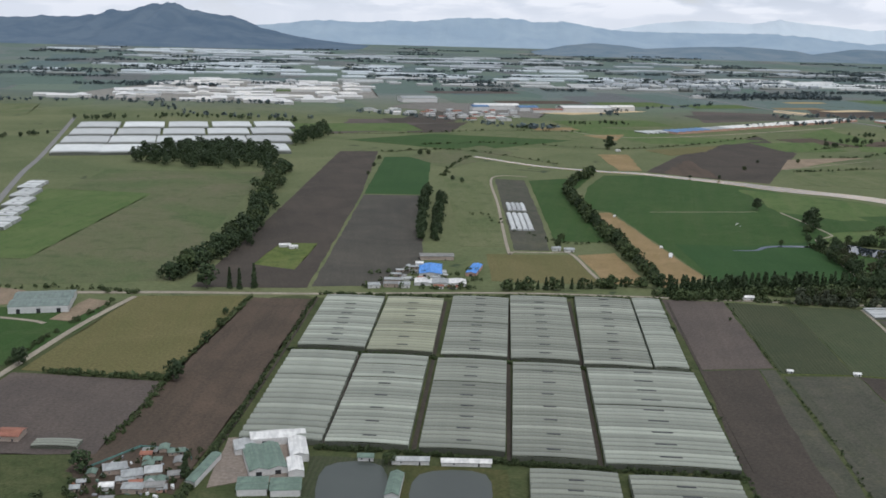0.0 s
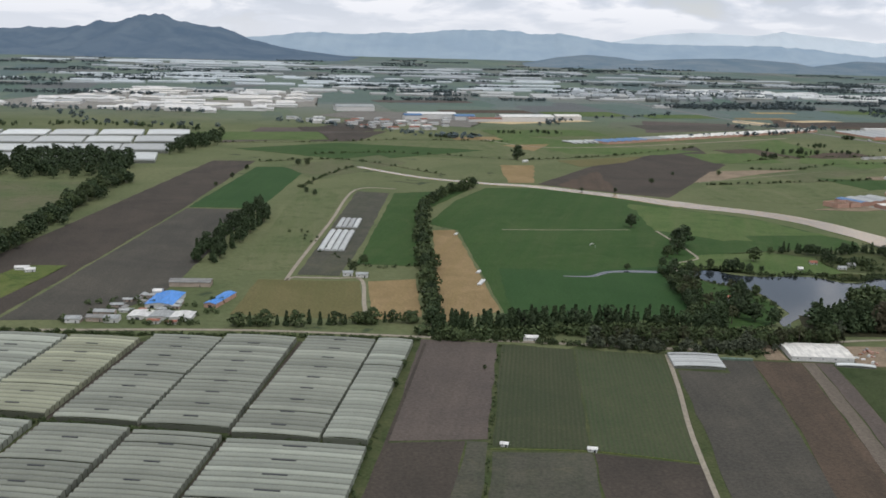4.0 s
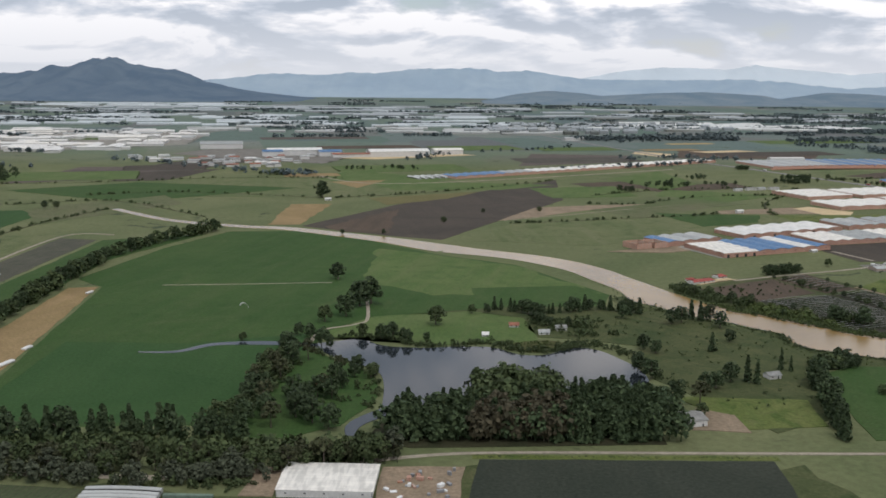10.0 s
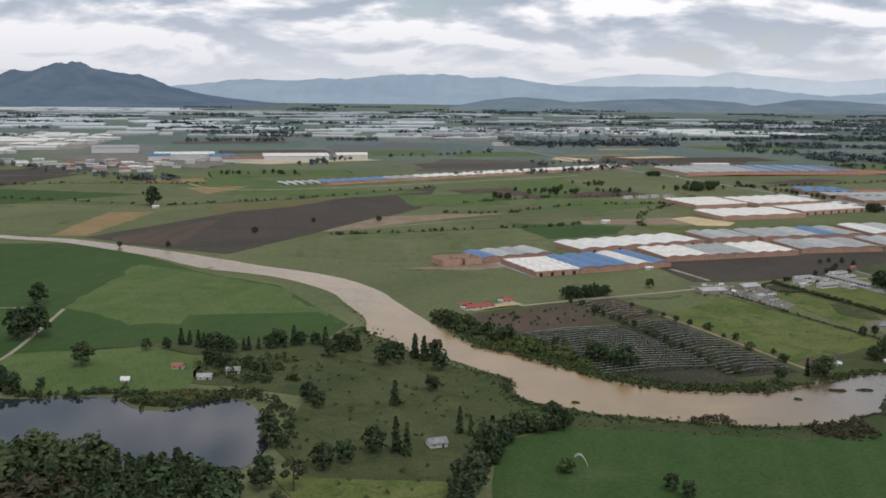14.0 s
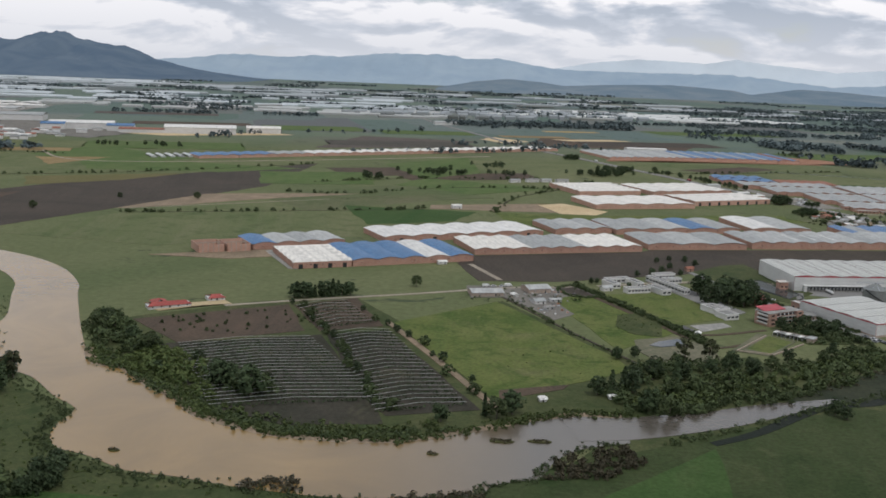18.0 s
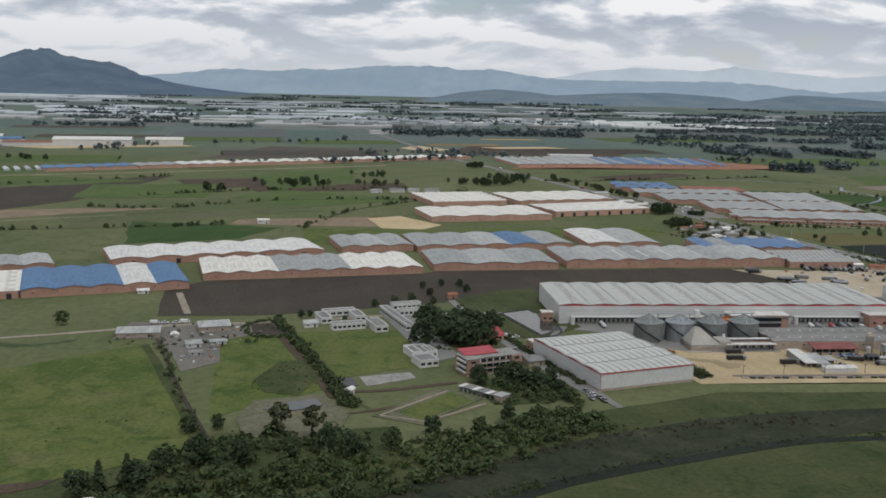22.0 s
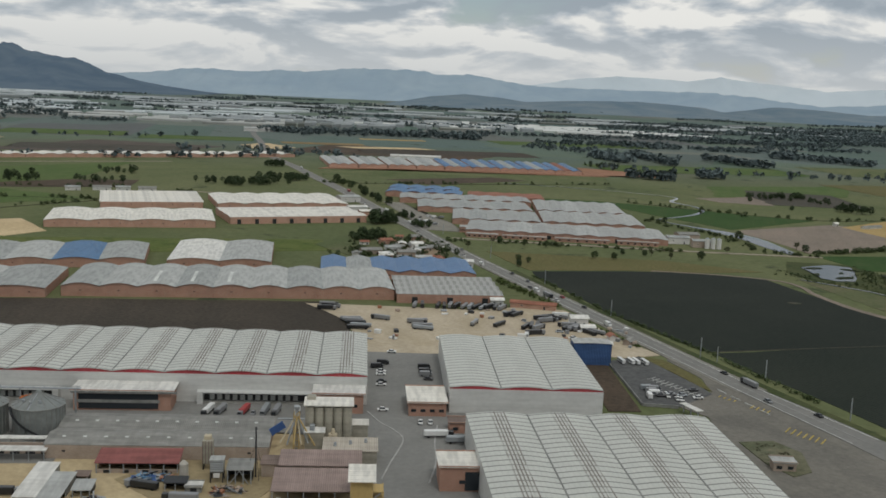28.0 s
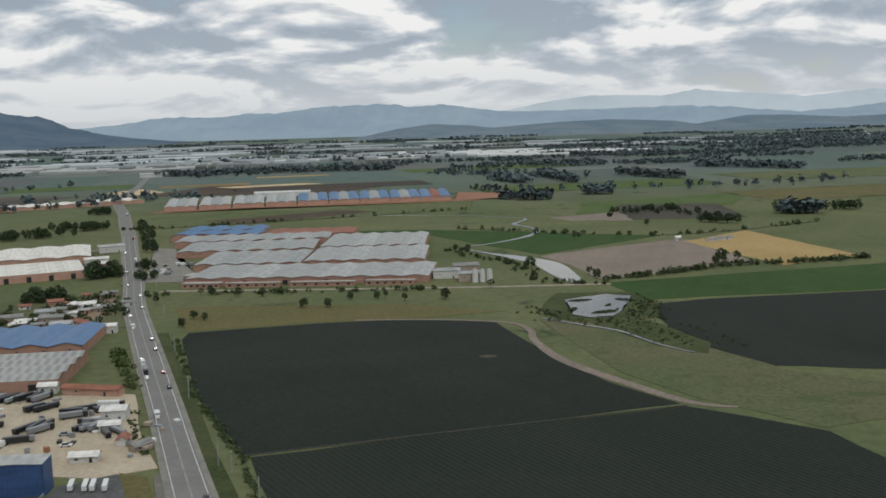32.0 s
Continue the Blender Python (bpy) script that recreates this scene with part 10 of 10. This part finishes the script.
# traffic on the highway: (kind, distance north, lane, colour)
def on_road(y, lane):
    pts = HIGHWAY
    for p, q in zip(pts, pts[1:]):
        if p[1] <= y <= q[1]:
            u = (y - p[1]) / (q[1] - p[1])
            ang = math.degrees(math.atan2(q[1] - p[1], q[0] - p[0]))
            return p[0] + (q[0] - p[0]) * u + lane * 1.9, y + lane * 0.8, ang if lane > 0 else ang + 180
    return pts[0][0], pts[0][1], 0


for kind, y, lane, colour in (("truck", 897, 1, "paint_grey"), ("car", 906, 1, "paint_black"), ("car", 886, -1, "paint_grey"), ("car", 876, 1, "paint_black"), ("van", 953, -1, "paint_white"), ("car", 974, 1, "paint_black"), ("car", 984, -1, "paint_white"), ("truck", 990, -1, "paint_grey"), ("car", 988, 1, "paint_red"), ("car", 1003, -1, "paint_black"), ("van", 998, -1, "paint_white"), ("car", 1013, 1, "paint_grey"), ("car", 1026, 1, "paint_black"), ("van", 1044, -1, "paint_white"), ("car", 1062, -1, "paint_white"), ("car", 1075, 1, "paint_grey"),
                              ("car", 1098, 1, "paint_white"), ("car", 1123, -1, "paint_grey"), ("van", 1150, 1, "paint_white"), ("car", 1158, -1, "paint_black"), ("truck", 1192, 1, "paint_white"), ("car", 1222, -1, "paint_white"), ("truck", 1280, 1, "paint_red"), ("car", 1342, -1, "paint_white"), ("truck", 1430, 1, "paint_white"), ("car", 1500, -1, "paint_grey")):
    vx, vy, va = on_road(y, lane)
    vehicle(kind, vx, vy, va, colour, "highway traffic", z=0.24)
# coaches and cars by the blue warehouse
for i in range(4):
    vehicle("bus", (853.9, 856.3, 857.6, 859.7)[i], 912.0, 106, "paint_white", "parked coaches")
for i in range(16):
    vehicle(rnd_car.choice(("car", "car", "van")), rnd_car.uniform(857, 869), rnd_car.uniform(880, 893), rnd_car.choice((7, 97)) + rnd_car.uniform(-6, 6), rnd_car.choice(PAINTS), "parked cars")
for kind, x, y, c in (("van", 794.6, 894, "paint_black"), ("van", 795.6, 897.5, "paint_black"), ("car", 796.0, 890.6, "paint_white"), ("car", 796.3, 888.3, "paint_white"), ("car", 797.4, 880, "paint_white"), ("car", 797.2, 882.6, "paint_black"), ("van", 805.6, 896, "paint_black"), ("van", 806.2, 892, "paint_black"), ("van", 806.6, 889.6, "paint_grey"), ("car", 807.4, 886.5, "paint_black"), ("car", 796.4, 908.5, "paint_white"), ("car", 800, 862.6, "paint_white")):
    vehicle(kind, x, y, 8 + rnd_car.uniform(-5, 5), c, "parked cars")
for i, c in enumerate(("paint_white", "paint_black", "paint_grey", "paint_blue", "paint_grey", "paint_black", "paint_white", "paint_black")):
    vehicle("car", 789.6 + i * 1.45 + (0.7 if i > 3 else 0), 813.4 + i * 0.2 + rnd_car.uniform(-0.4, 0.4), -82 + rnd_car.uniform(-4, 4), c, "parked cars")
for kind, x, y, c in (("truck", 766.0, 853.9, "paint_white"), ("truck", 768.4, 854.4, "paint_grey"), ("truck", 773.0, 855.0, "paint_red"), ("car", 774.9, 855.0, "paint_grey"), ("truck", 777.0, 856.2, "galvanised"), ("car", 776.4, 860.0, "paint_black"), ("truck", 779.3, 856.2, "paint_grey"), ("van", 783.4, 857.0, "paint_white")):
    vehicle(kind, x, y, -84 + rnd_car.uniform(-9, 9), c, "vehicles at the dock")
for x, y in ((697, 847.4), (713, 849.8)):
    vehicle("trailer", x, y, -82, "paint_white", "vehicles at the dock")
for kind, x, y, c in (("truck", 812.6, 848.8, "paint_white"), ("truck", 817.0, 846.4, "galvanised"), ("car", 808.4, 856.2, "paint_white"), ("car", 810.3, 856.4, "paint_white"), ("van", 788.6, 856.2, "paint_white")):
    vehicle(kind, x, y, 12 if kind == "truck" else 95, c, "yard vehicles")
for x, y, ang, c in ((732, 812.2, 6, "tarp_black"), (733.2, 819.2, 9, "tarp_black"), (746.6, 809.8, 8, "tarp_black"), (774.2, 812.0, 184, "paint_grey"), (797, 806, 30, "tarp_black"), (816, 815, 10, "paint_white"), (815, 811, 8, "paint_grey"), (766.6, 815.8, 172, "tarp_black")):
    vehicle("truck", x, y, ang, c, "mill lorries", z=0.1)
for x, y in ((687, 773), (688.4, 771), (689.4, 768.6), (685.4, 776), (686.4, 770), (668, 814), (673, 802)):
    vehicle("car", x, y, 115, rnd_car.choice(PAINTS), "parked cars")
# lorry park
for x0, y0, n_, ang, gap in ((797, 964, 2, 100, 2.2), (804, 964.5, 4, 84, 1.9), (812, 965.5, 4, 78, 1.9), (819.5, 966.5, 3, 70, 2.0), (772, 952.5, 3, 12, 0), (781, 938.5, 2, 8, 0), (789, 943.5, 1, 172, 0), (784, 931, 3, 8, 0), (800.6, 941, 2, 4, 0), (802.5, 935, 2, 4, 0), (816, 945, 1, 80, 0), (823, 944, 1, 70, 0), (830.5, 944.5, 3, 76, 1.6), (836, 952, 3, 18, 0), (842, 944.5, 3, 66, 1.6), (848, 941, 2, 130, 2.0), (826, 958, 2, 60, 2.0)):
    for i in range(n_):
        dx, dy = (gap * i, gap * i * 0.15) if gap else (rnd_car.uniform(-1, 1), i * 2.4)
        vehicle(rnd_car.choice(("truck", "trailer", "trailer")), x0 + dx, y0 + dy + rnd_car.uniform(-0.8, 0.8), ang + rnd_car.uniform(-14, 14), rnd_car.choice(("tarp_black", "paint_black", "tarp_black", "paint_grey", "paint_grey", "galvanised")), "parked lorries", z=0.1)
for i in range(44):
    w, d, h = rnd_yard.uniform(0.6, 2.8), rnd_yard.uniform(0.5, 1.4), rnd_yard.uniform(0.3, 1.2)
    o = tagged(part("salvage_block", box(-w / 2, -d / 2, 0, w / 2, d / 2, h, 0.1), rnd_yard.choice(("paint_grey", "dark_metal", "paint_rust", "galvanised", "paint_white", "block_wall"))), "block of salvage in the lorry park", "salvage", "lorry park stacks")
    o.matrix_basis = pose(*rnd_yard.choice(((rnd_yard.uniform(780, 845), rnd_yard.uniform(918, 932)), (rnd_yard.uniform(838, 860), rnd_yard.uniform(926, 950)), (rnd_yard.uniform(782, 842), rnd_yard.uniform(952, 966)))), 0.1, 0, 0, rnd_yard.uniform(0, 180))
for i in range(14):
    vehicle(rnd_car.choice(("car", "van", "truck")), rnd_car.uniform(828, 846), rnd_car.uniform(930, 962), rnd_car.uniform(0, 180), rnd_car.choice(PAINTS), "roadside vehicles", z=0.1)
for i in range(9):
    vehicle("car", rnd_car.uniform(808, 818), rnd_car.uniform(986, 1000), rnd_car.choice((20, 110)), rnd_car.choice(PAINTS), "parked cars", z=0.1)
patch("ground_yard", [(786, 1132), (804, 1130), (797, 1158), (776, 1200), (764, 1236), (752, 1240)], "shoulder", 0.11, "dusty car park beside the works", "yard")
for i in range(16):
    vehicle(rnd_car.choice(("car", "van")), rnd_car.uniform(778, 792), rnd_car.uniform(1146, 1180), rnd_car.uniform(0, 180), rnd_car.choice(PAINTS), "parked cars", z=0.1)

# roadside buildings along the highway
for x, y, ang, w, d, h, roof, wall in ((843.5, 949.5, 8, 5, 4, 2.4, "white_roof", "white_paint"), (846, 942.5, 12, 4, 2.4, 1.5, "white_roof", "white_paint"), (826, 970.5, -8, 14, 2.6, 1.7, "tile_roof", "pale_brick"), (820, 971.5, 8, 4, 2.4, 1.8, "white_roof", "white_paint"), (848, 924.5, 8, 5, 2.2, 1.3, "white_roof", "white_paint"), (858, 930, 60, 4, 2, 1.2, "fibre_cement", "block_wall"), (855, 934, 100, 3, 2, 1.4, "tile_roof", "white_paint"),
                                       (776, 1062, 20, 6, 4, 2, "grey_roof", "white_paint"), (782, 1052, 15, 7, 4, 2, "fibre_cement", "block_wall"), (790, 1042, 10, 6, 4, 2, "pale_grey_roof", "white_paint"), (768, 1052, 25, 8, 5, 2, "fibre_cement", "block_wall"), (785, 1075, 20, 5, 4, 2, "white_roof", "white_paint"), (772, 1080, 30, 5, 4, 2, "tile_roof", "pale_brick"), (808, 1037, 8, 4, 3, 2.2, "white_roof", "white_paint"), (801, 1043, 100, 5, 3, 1.6, "tile_roof", "white_paint"),
                                       (742, 1180, 25, 10, 6, 3, "white_roof", "white_paint"), (730, 1225, 30, 12, 8, 3, "pale_grey_roof", "white_paint"), (750, 1165, 20, 8, 6, 3, "cream_roof", "pale_brick"), (575, 1215, 20, 8, 5, 2, "grey_roof", "white_paint"), (588, 1222, 20, 10, 5, 2, "fibre_cement", "white_paint"), (600, 1226, 20, 8, 5, 2, "grey_roof", "white_paint"), (612, 1229, 20, 10, 5, 2, "fibre_cement", "white_paint"),
                                       (534, 1055, 18, 6, 3, 2, "white_roof", "white_paint"), (898, 1128, 5, 10, 6, 3, "grey_roof", "white_paint"), (908, 1120, 5, 8, 5, 3, "grey_roof", "block_wall"), (905, 1140, 10, 10, 8, 3, "fibre_cement", "block_wall"), (1018, 1222, 34, 15, 2.6, 1.1, "slate_roof", "white_paint"), (1004, 1228, 20, 2.4, 2, 1.6, "white_roof", "white_paint"), (195, 1110, 20, 5, 3, 1.6, "white_roof", "white_paint")):
    house(x, y, ang, w, d, h, 0.6, roof, wall, "small roadside building with a sheet roof", "building", "roadside buildings")
patch("ground_yard", [(752, 1100), (790, 1104), (806, 1062), (812, 1046), (796, 1034), (770, 1040), (745, 1072)], "mixed_pasture", 0.09, "trampled ground among roadside huts", "ground")
patch("ground_yard", [(774, 1090), (788, 1098), (800, 1066), (792, 1050), (778, 1062)], "bare_earth", 0.11, "bare earth yards among roadside huts", "ground")
for x, y, _ in scatter([(756, 1098), (788, 1102), (806, 1060), (796, 1036), (768, 1044)], 26, 0, 1, 102):
    house(x, y, rnd_yard.choice((12, 20, 100)), rnd_yard.uniform(2.5, 6), rnd_yard.uniform(2, 3.6), rnd_yard.uniform(1.0, 1.6), 0.4, rnd_yard.choice(("grey_roof", "fibre_cement", "white_roof", "tile_roof", "slate_roof")), rnd_yard.choice(("white_paint", "block_wall", "pale_brick")), "small roadside building with a sheet roof", "building", "roadside buildings")
wood("shrubs", scatter([(752, 1098), (790, 1106), (808, 1060), (798, 1032), (764, 1040)], 90, 0.7, 3.0, 103), "dark_bush", "bushes among roadside huts", "shrubs")
for i in range(3):
    e = thing("storage_tank", 914 + i * 2.6, 1119, 0, 0, "tall white storage tank at the works", "tank", "white tanks")
    bm = bmesh.new()
    bmesh.ops.create_cone(bm, cap_ends=True, segments=16, radius1=1.1, radius2=1.1, depth=4.4)
    part("shell", bm, "white_paint", e).location = (0, 0, 2.2)
    bm = bmesh.new()
    bmesh.ops.create_cone(bm, cap_ends=True, segments=16, radius1=1.15, radius2=0.2, depth=0.7)
    part("cap", bm, "galvanised", e).location = (0, 0, 4.7)

# lamp posts and road paint
for x, y, h in ((856.5, 966, 5), (875.5, 923, 5.2), (879, 919, 4), (887.5, 904, 5), (898.5, 876, 5), (838, 1012, 5), (818, 1062, 5), (795, 1120, 5), (807, 1037, 5)):
    e = thing("lamp_post", x, y, 0, 24, "slim grey roadside pole", "pole", "roadside poles")
    part("pole", box(-0.09, -0.09, 0, 0.09, 0.09, h), "galvanised", e)
    part("cross_arm", box(-0.35, -0.04, h - 0.4, 0.35, 0.04, h - 0.3), "bark", e)
ribbon("road_marking", [(x, y, 0.3) for x, y, _ in HIGHWAY[1:12]], "road_seam", 0.236, "pale worn concrete seam along the middle of the highway", "road marking")
for side in (-1, 1):
    edge = []
    for p, q in zip(HIGHWAY[1:12], HIGHWAY[2:13]):
        d = math.hypot(q[0] - p[0], q[1] - p[1])
        edge.append((p[0] - (q[1] - p[1]) / d * side * (p[2] / 2 - 0.5), p[1] + (q[0] - p[0]) / d * side * (p[2] / 2 - 0.5), 0.16))
    ribbon("road_marking", edge, "road_white", 0.238, "worn white edge line of the highway", "road marking")
for i in range(11):
    ribbon("road_marking", [(858.6 + i * 0.85, 898.2 - i * 1.2, 0.09), (860.9 + i * 0.85, 900.4 - i * 1.2, 0.09)], "road_white", 0.245, "white parking bay line", "road marking")
ribbon("road_marking", [(859.6, 899.2, 0.09), (868.4, 886.8, 0.09)], "road_white", 0.245, "white parking bay line", "road marking")
for x, y, n_, run in ((873, 887, 4, 1.2), (878.5, 880, 4, 2.0), (882, 865, 7, 3.0)):
    for i in range(n_):
        ribbon("road_marking", [(x + i * 0.9, y - i * 1.0, 0.22), (x + i * 0.9 + run * 0.6, y - i * 1.0 + run, 0.22)], "road_yellow", 0.24, "worn yellow hatching on the forecourt", "road marking")
for i in range(4):
    ribbon("road_marking", [(874 + i * 2.1, 893 - i * 4.6, 0.22), (875.4 + i * 2.1, 890 - i * 4.6, 0.22)], "road_white", 0.24, "worn white lane dash on the forecourt", "road marking")
patch("ground_island", [(871, 857), (878, 859), (882, 853), (881, 843), (877, 840), (873.5, 846)], "weedy_bank", 0.2, "kerbed traffic island with reddish planting", "island", 0)
wood("shrubs", scatter([(872, 856), (878, 858), (880, 852), (875, 848)], 24, 0.3, 0.7, 96), "rusty_bush", "small reddish shrubs on the traffic island", "shrubs")
flat_block(874, 842.5, 0, 4, 3, 1.8, "pale_grey_roof", "block_wall", "small gatehouse with a flat roof", "gatehouse", "", 2)
e = thing("gate_canopy", 863, 875.5, 0, -62, "white entrance canopy on posts by the car park", "canopy")
part("roof", box(0, -0.8, 1.8, 6, 0.8, 1.95), "white_roof", e)
for i in range(3):
    part("post", box(0.4 + i * 2.4, -0.1, 0, 0.6 + i * 2.4, 0.1, 1.8), "galvanised", e)
for a_, b_ in (((850.6, 910), (854.8, 877.5)), ((855, 877.3), (862.5, 877))):
    d = math.hypot(b_[0] - a_[0], b_[1] - a_[1])
    o = tagged(part("boundary_wall", box(0, -0.12, 0, d, 0.12, 0.7), "slate_roof"), "dark boundary wall round the car park", "wall", "car park walls")
    o.matrix_basis = pose(a_[0], a_[1], 0.05, 0, 0, math.degrees(math.atan2(b_[1] - a_[1], b_[0] - a_[0])))

for line in ([(901.5, 864, 3.4), (886.4, 895, 4.0), (880.2, 909.5, 4.2), (870.0, 932, 4.2), (857.4, 962, 4.2), (839.6, 1003, 4.2), (826, 1036, 4.0)],):
    ribbon("ground_verge", line, "rough_grass", 0.05, "dark weedy verge between the highway and a black field", "verge")
# brick range and paving between the two square warehouses
patch("pavement_works", [(808, 848), (822, 847.6), (860, 853), (859, 871), (812, 865)], "paving", 0.06, "grey paving between two warehouses", "pavement", 0)
flat_block(814.4, 851.6, 8, 9.5, 3.6, 2.2, "rust_roof", "brick", "low brick range between two warehouses", "annex", "", 4)

# trees along the highway and in the east
wood("shrubs", along([(840.5, 975), (830.5, 996), (822, 1014)], 70, 0.9, 0.6, 1.6, 87), "bush", "green bushes between the yard and the highway", "shrubs")
wood("shrubs", along([(846.5, 957), (854, 941), (860.5, 928)], 50, 0.6, 0.4, 1.0, 88), "bush", "weeds between the yard and the highway", "shrubs")
wood("shrubs", along([(834, 1026), (843, 1003), (853.5, 977), (862, 959), (869, 945), (877, 930), (886, 908), (895, 888)], 260, 0.5, 0.35, 1.1, 81), "dark_bush", "low dark weeds along the black field", "shrubs")
tree_row(["dark_tree"], [(758, 1150), (762, 1142), (770, 1156)], 3, 6, "large dark tree beside the highway", "highway trees", 1.3)
tree_row(["dark_tree", "broadleaf_tree"], [(756, 1222), (728, 1296), (704, 1350)], 8, 4.5, "dark tree along the highway", "highway trees", 1.3)
for x, y, h in ((808, 1083, 3.5), (829, 1045, 3), (829, 1057, 3), (833, 1055, 2.6), (821, 1102, 3.5), (832, 1097, 3.5), (841, 1096, 3.2), (860, 1073, 3.5), (868, 1073, 3.2), (873, 1088, 3), (882, 1087, 3), (885, 1088, 3), (892, 1081, 3.2), (905, 1085, 4), (818, 1100, 3), (920, 1105, 3.5), (935, 1150, 5), (956, 1128, 4), (958, 1122, 4), (1016, 1156, 5), (1010, 1156, 6), (1007, 1152, 4), (1000, 1300, 3.5), (908, 1205, 3.5), (902, 1210, 3), (1030, 960, 5), (1033, 955, 4)):
    tree(rnd_car.choice(("dark_tree", "broadleaf_tree", "eucalyptus")), x, y, h, "single dark tree in the eastern meadows", "meadow trees", 1.2)
wood("hedge", along([(960, 1118), (985, 1130), (1010, 1146), (1040, 1152), (1068, 1162)], 130, 1.2, 1.2, 2.4, 82), "dark_bush", "hedge along a fallow field", "hedge")
wood("shrubs", along([(902, 1212), (912, 1186), (930, 1158), (939, 1118), (958, 1110)], 90, 2, 0.8, 2.0, 83), "dark_bush", "scrub along the eastern river", "shrubs")
wood("shrubs", along([(935, 1062), (940, 1050), (958, 1042), (968, 1068), (970, 1050), (985, 1010)], 130, 3.0, 0.4, 1.1, 84), "dark_bush", "marsh scrub round the pond", "shrubs")
wood("shrubs", along([(800, 1100), (850, 1104), (900, 1103)], 60, 2, 0.8, 2.0, 85), "dark_bush", "scrub in front of the works", "shrubs")
wood("shrubs", along([(760, 1050), (780, 1070), (770, 1100)], 50, 6, 0.8, 2.4, 86), "dark_bush", "scrub among roadside huts", "shrubs")
patch("field", [(921 + 2.4 * math.cos(i * 0.9), 1002 + 1.6 * math.sin(i * 0.9)) for i in range(7)], "grey_weeds", 0.12, "small unploughed grass islet in a black field", "ground", 0)
patch("field", [(936, 1062), (942, 1047), (956, 1040), (970, 1050), (973, 1072), (966, 1092), (942, 1092)], "rough_grass", 0.03, "dark marshy grass round a pond", "ground", 1.0)
patch("field", [(950, 1041), (964, 1012), (975, 1002), (978, 1014), (966, 1045)], "rough_grass", 0.03, "dark marshy grass along a channel", "ground", 0.8)
wood("shrubs", scatter([(936, 1062), (941, 1046), (953, 1036), (966, 1012), (976, 1004), (970, 1040), (974, 1070), (968, 1092), (968, 1080), (958, 1046), (948, 1044)], 240, 0.25, 0.8, 104), "dark_bush", "low dark marsh scrub", "shrubs")
ribbon("water_creek", [(936, 1049, 0.8), (948, 1038, 1.2), (957, 1029, 1.2), (964, 1014, 1.0), (972, 1003, 0.8)], "pond_water", 0.2, "narrow marsh channel", "creek")
for x, y, a, b, turn in ((955, 1057, 4.0, 1.8, 0.4), (949, 1077, 3.6, 1.5, 0.2), (963, 1077, 3.2, 1.4, -0.5), (945.6, 1062, 2.4, 1.3, 1.3), (957, 1068, 1.5, 0.7, 0.9)):
    ring = [(a * math.cos(i * 0.57) * (1 + 0.3 * math.sin(i * 2.3 + x)), b * math.sin(i * 0.57)) for i in range(11)]
    tagged(part("reed_islet", prism([(x + u * math.cos(turn) - v * math.sin(turn), y + u * math.sin(turn) + v * math.cos(turn)) for u, v in ring], -0.1, 0.42), "marsh"), "low reed islet in a marsh pond", "islet", "reed islets")
    wood("reeds", along([(x - a * 0.7 * math.cos(turn), y - a * 0.7 * math.sin(turn)), (x + a * 0.7 * math.cos(turn), y + a * 0.7 * math.sin(turn))], int(a * 14), b * 0.35, 0.3, 0.8, int(x)), "dark_bush", "reeds on an islet in the marsh pond", "reeds")
ribbon("ground_ditch", [(878, 928, 0.4), (921, 943.5, 0.4), (962, 957.5, 0.4)], "grey_soil", 0.13, "narrow ditch between dark fields", "ditch")

# the plan above is drawn in units of PLAN metres
PLAN = 0.92
for ob in list(scene.collection.objects):
    if ob.parent is None and ob.type in ("MESH", "EMPTY"):
        ob.matrix_basis = Matrix.Scale(PLAN, 4) @ ob.matrix_basis
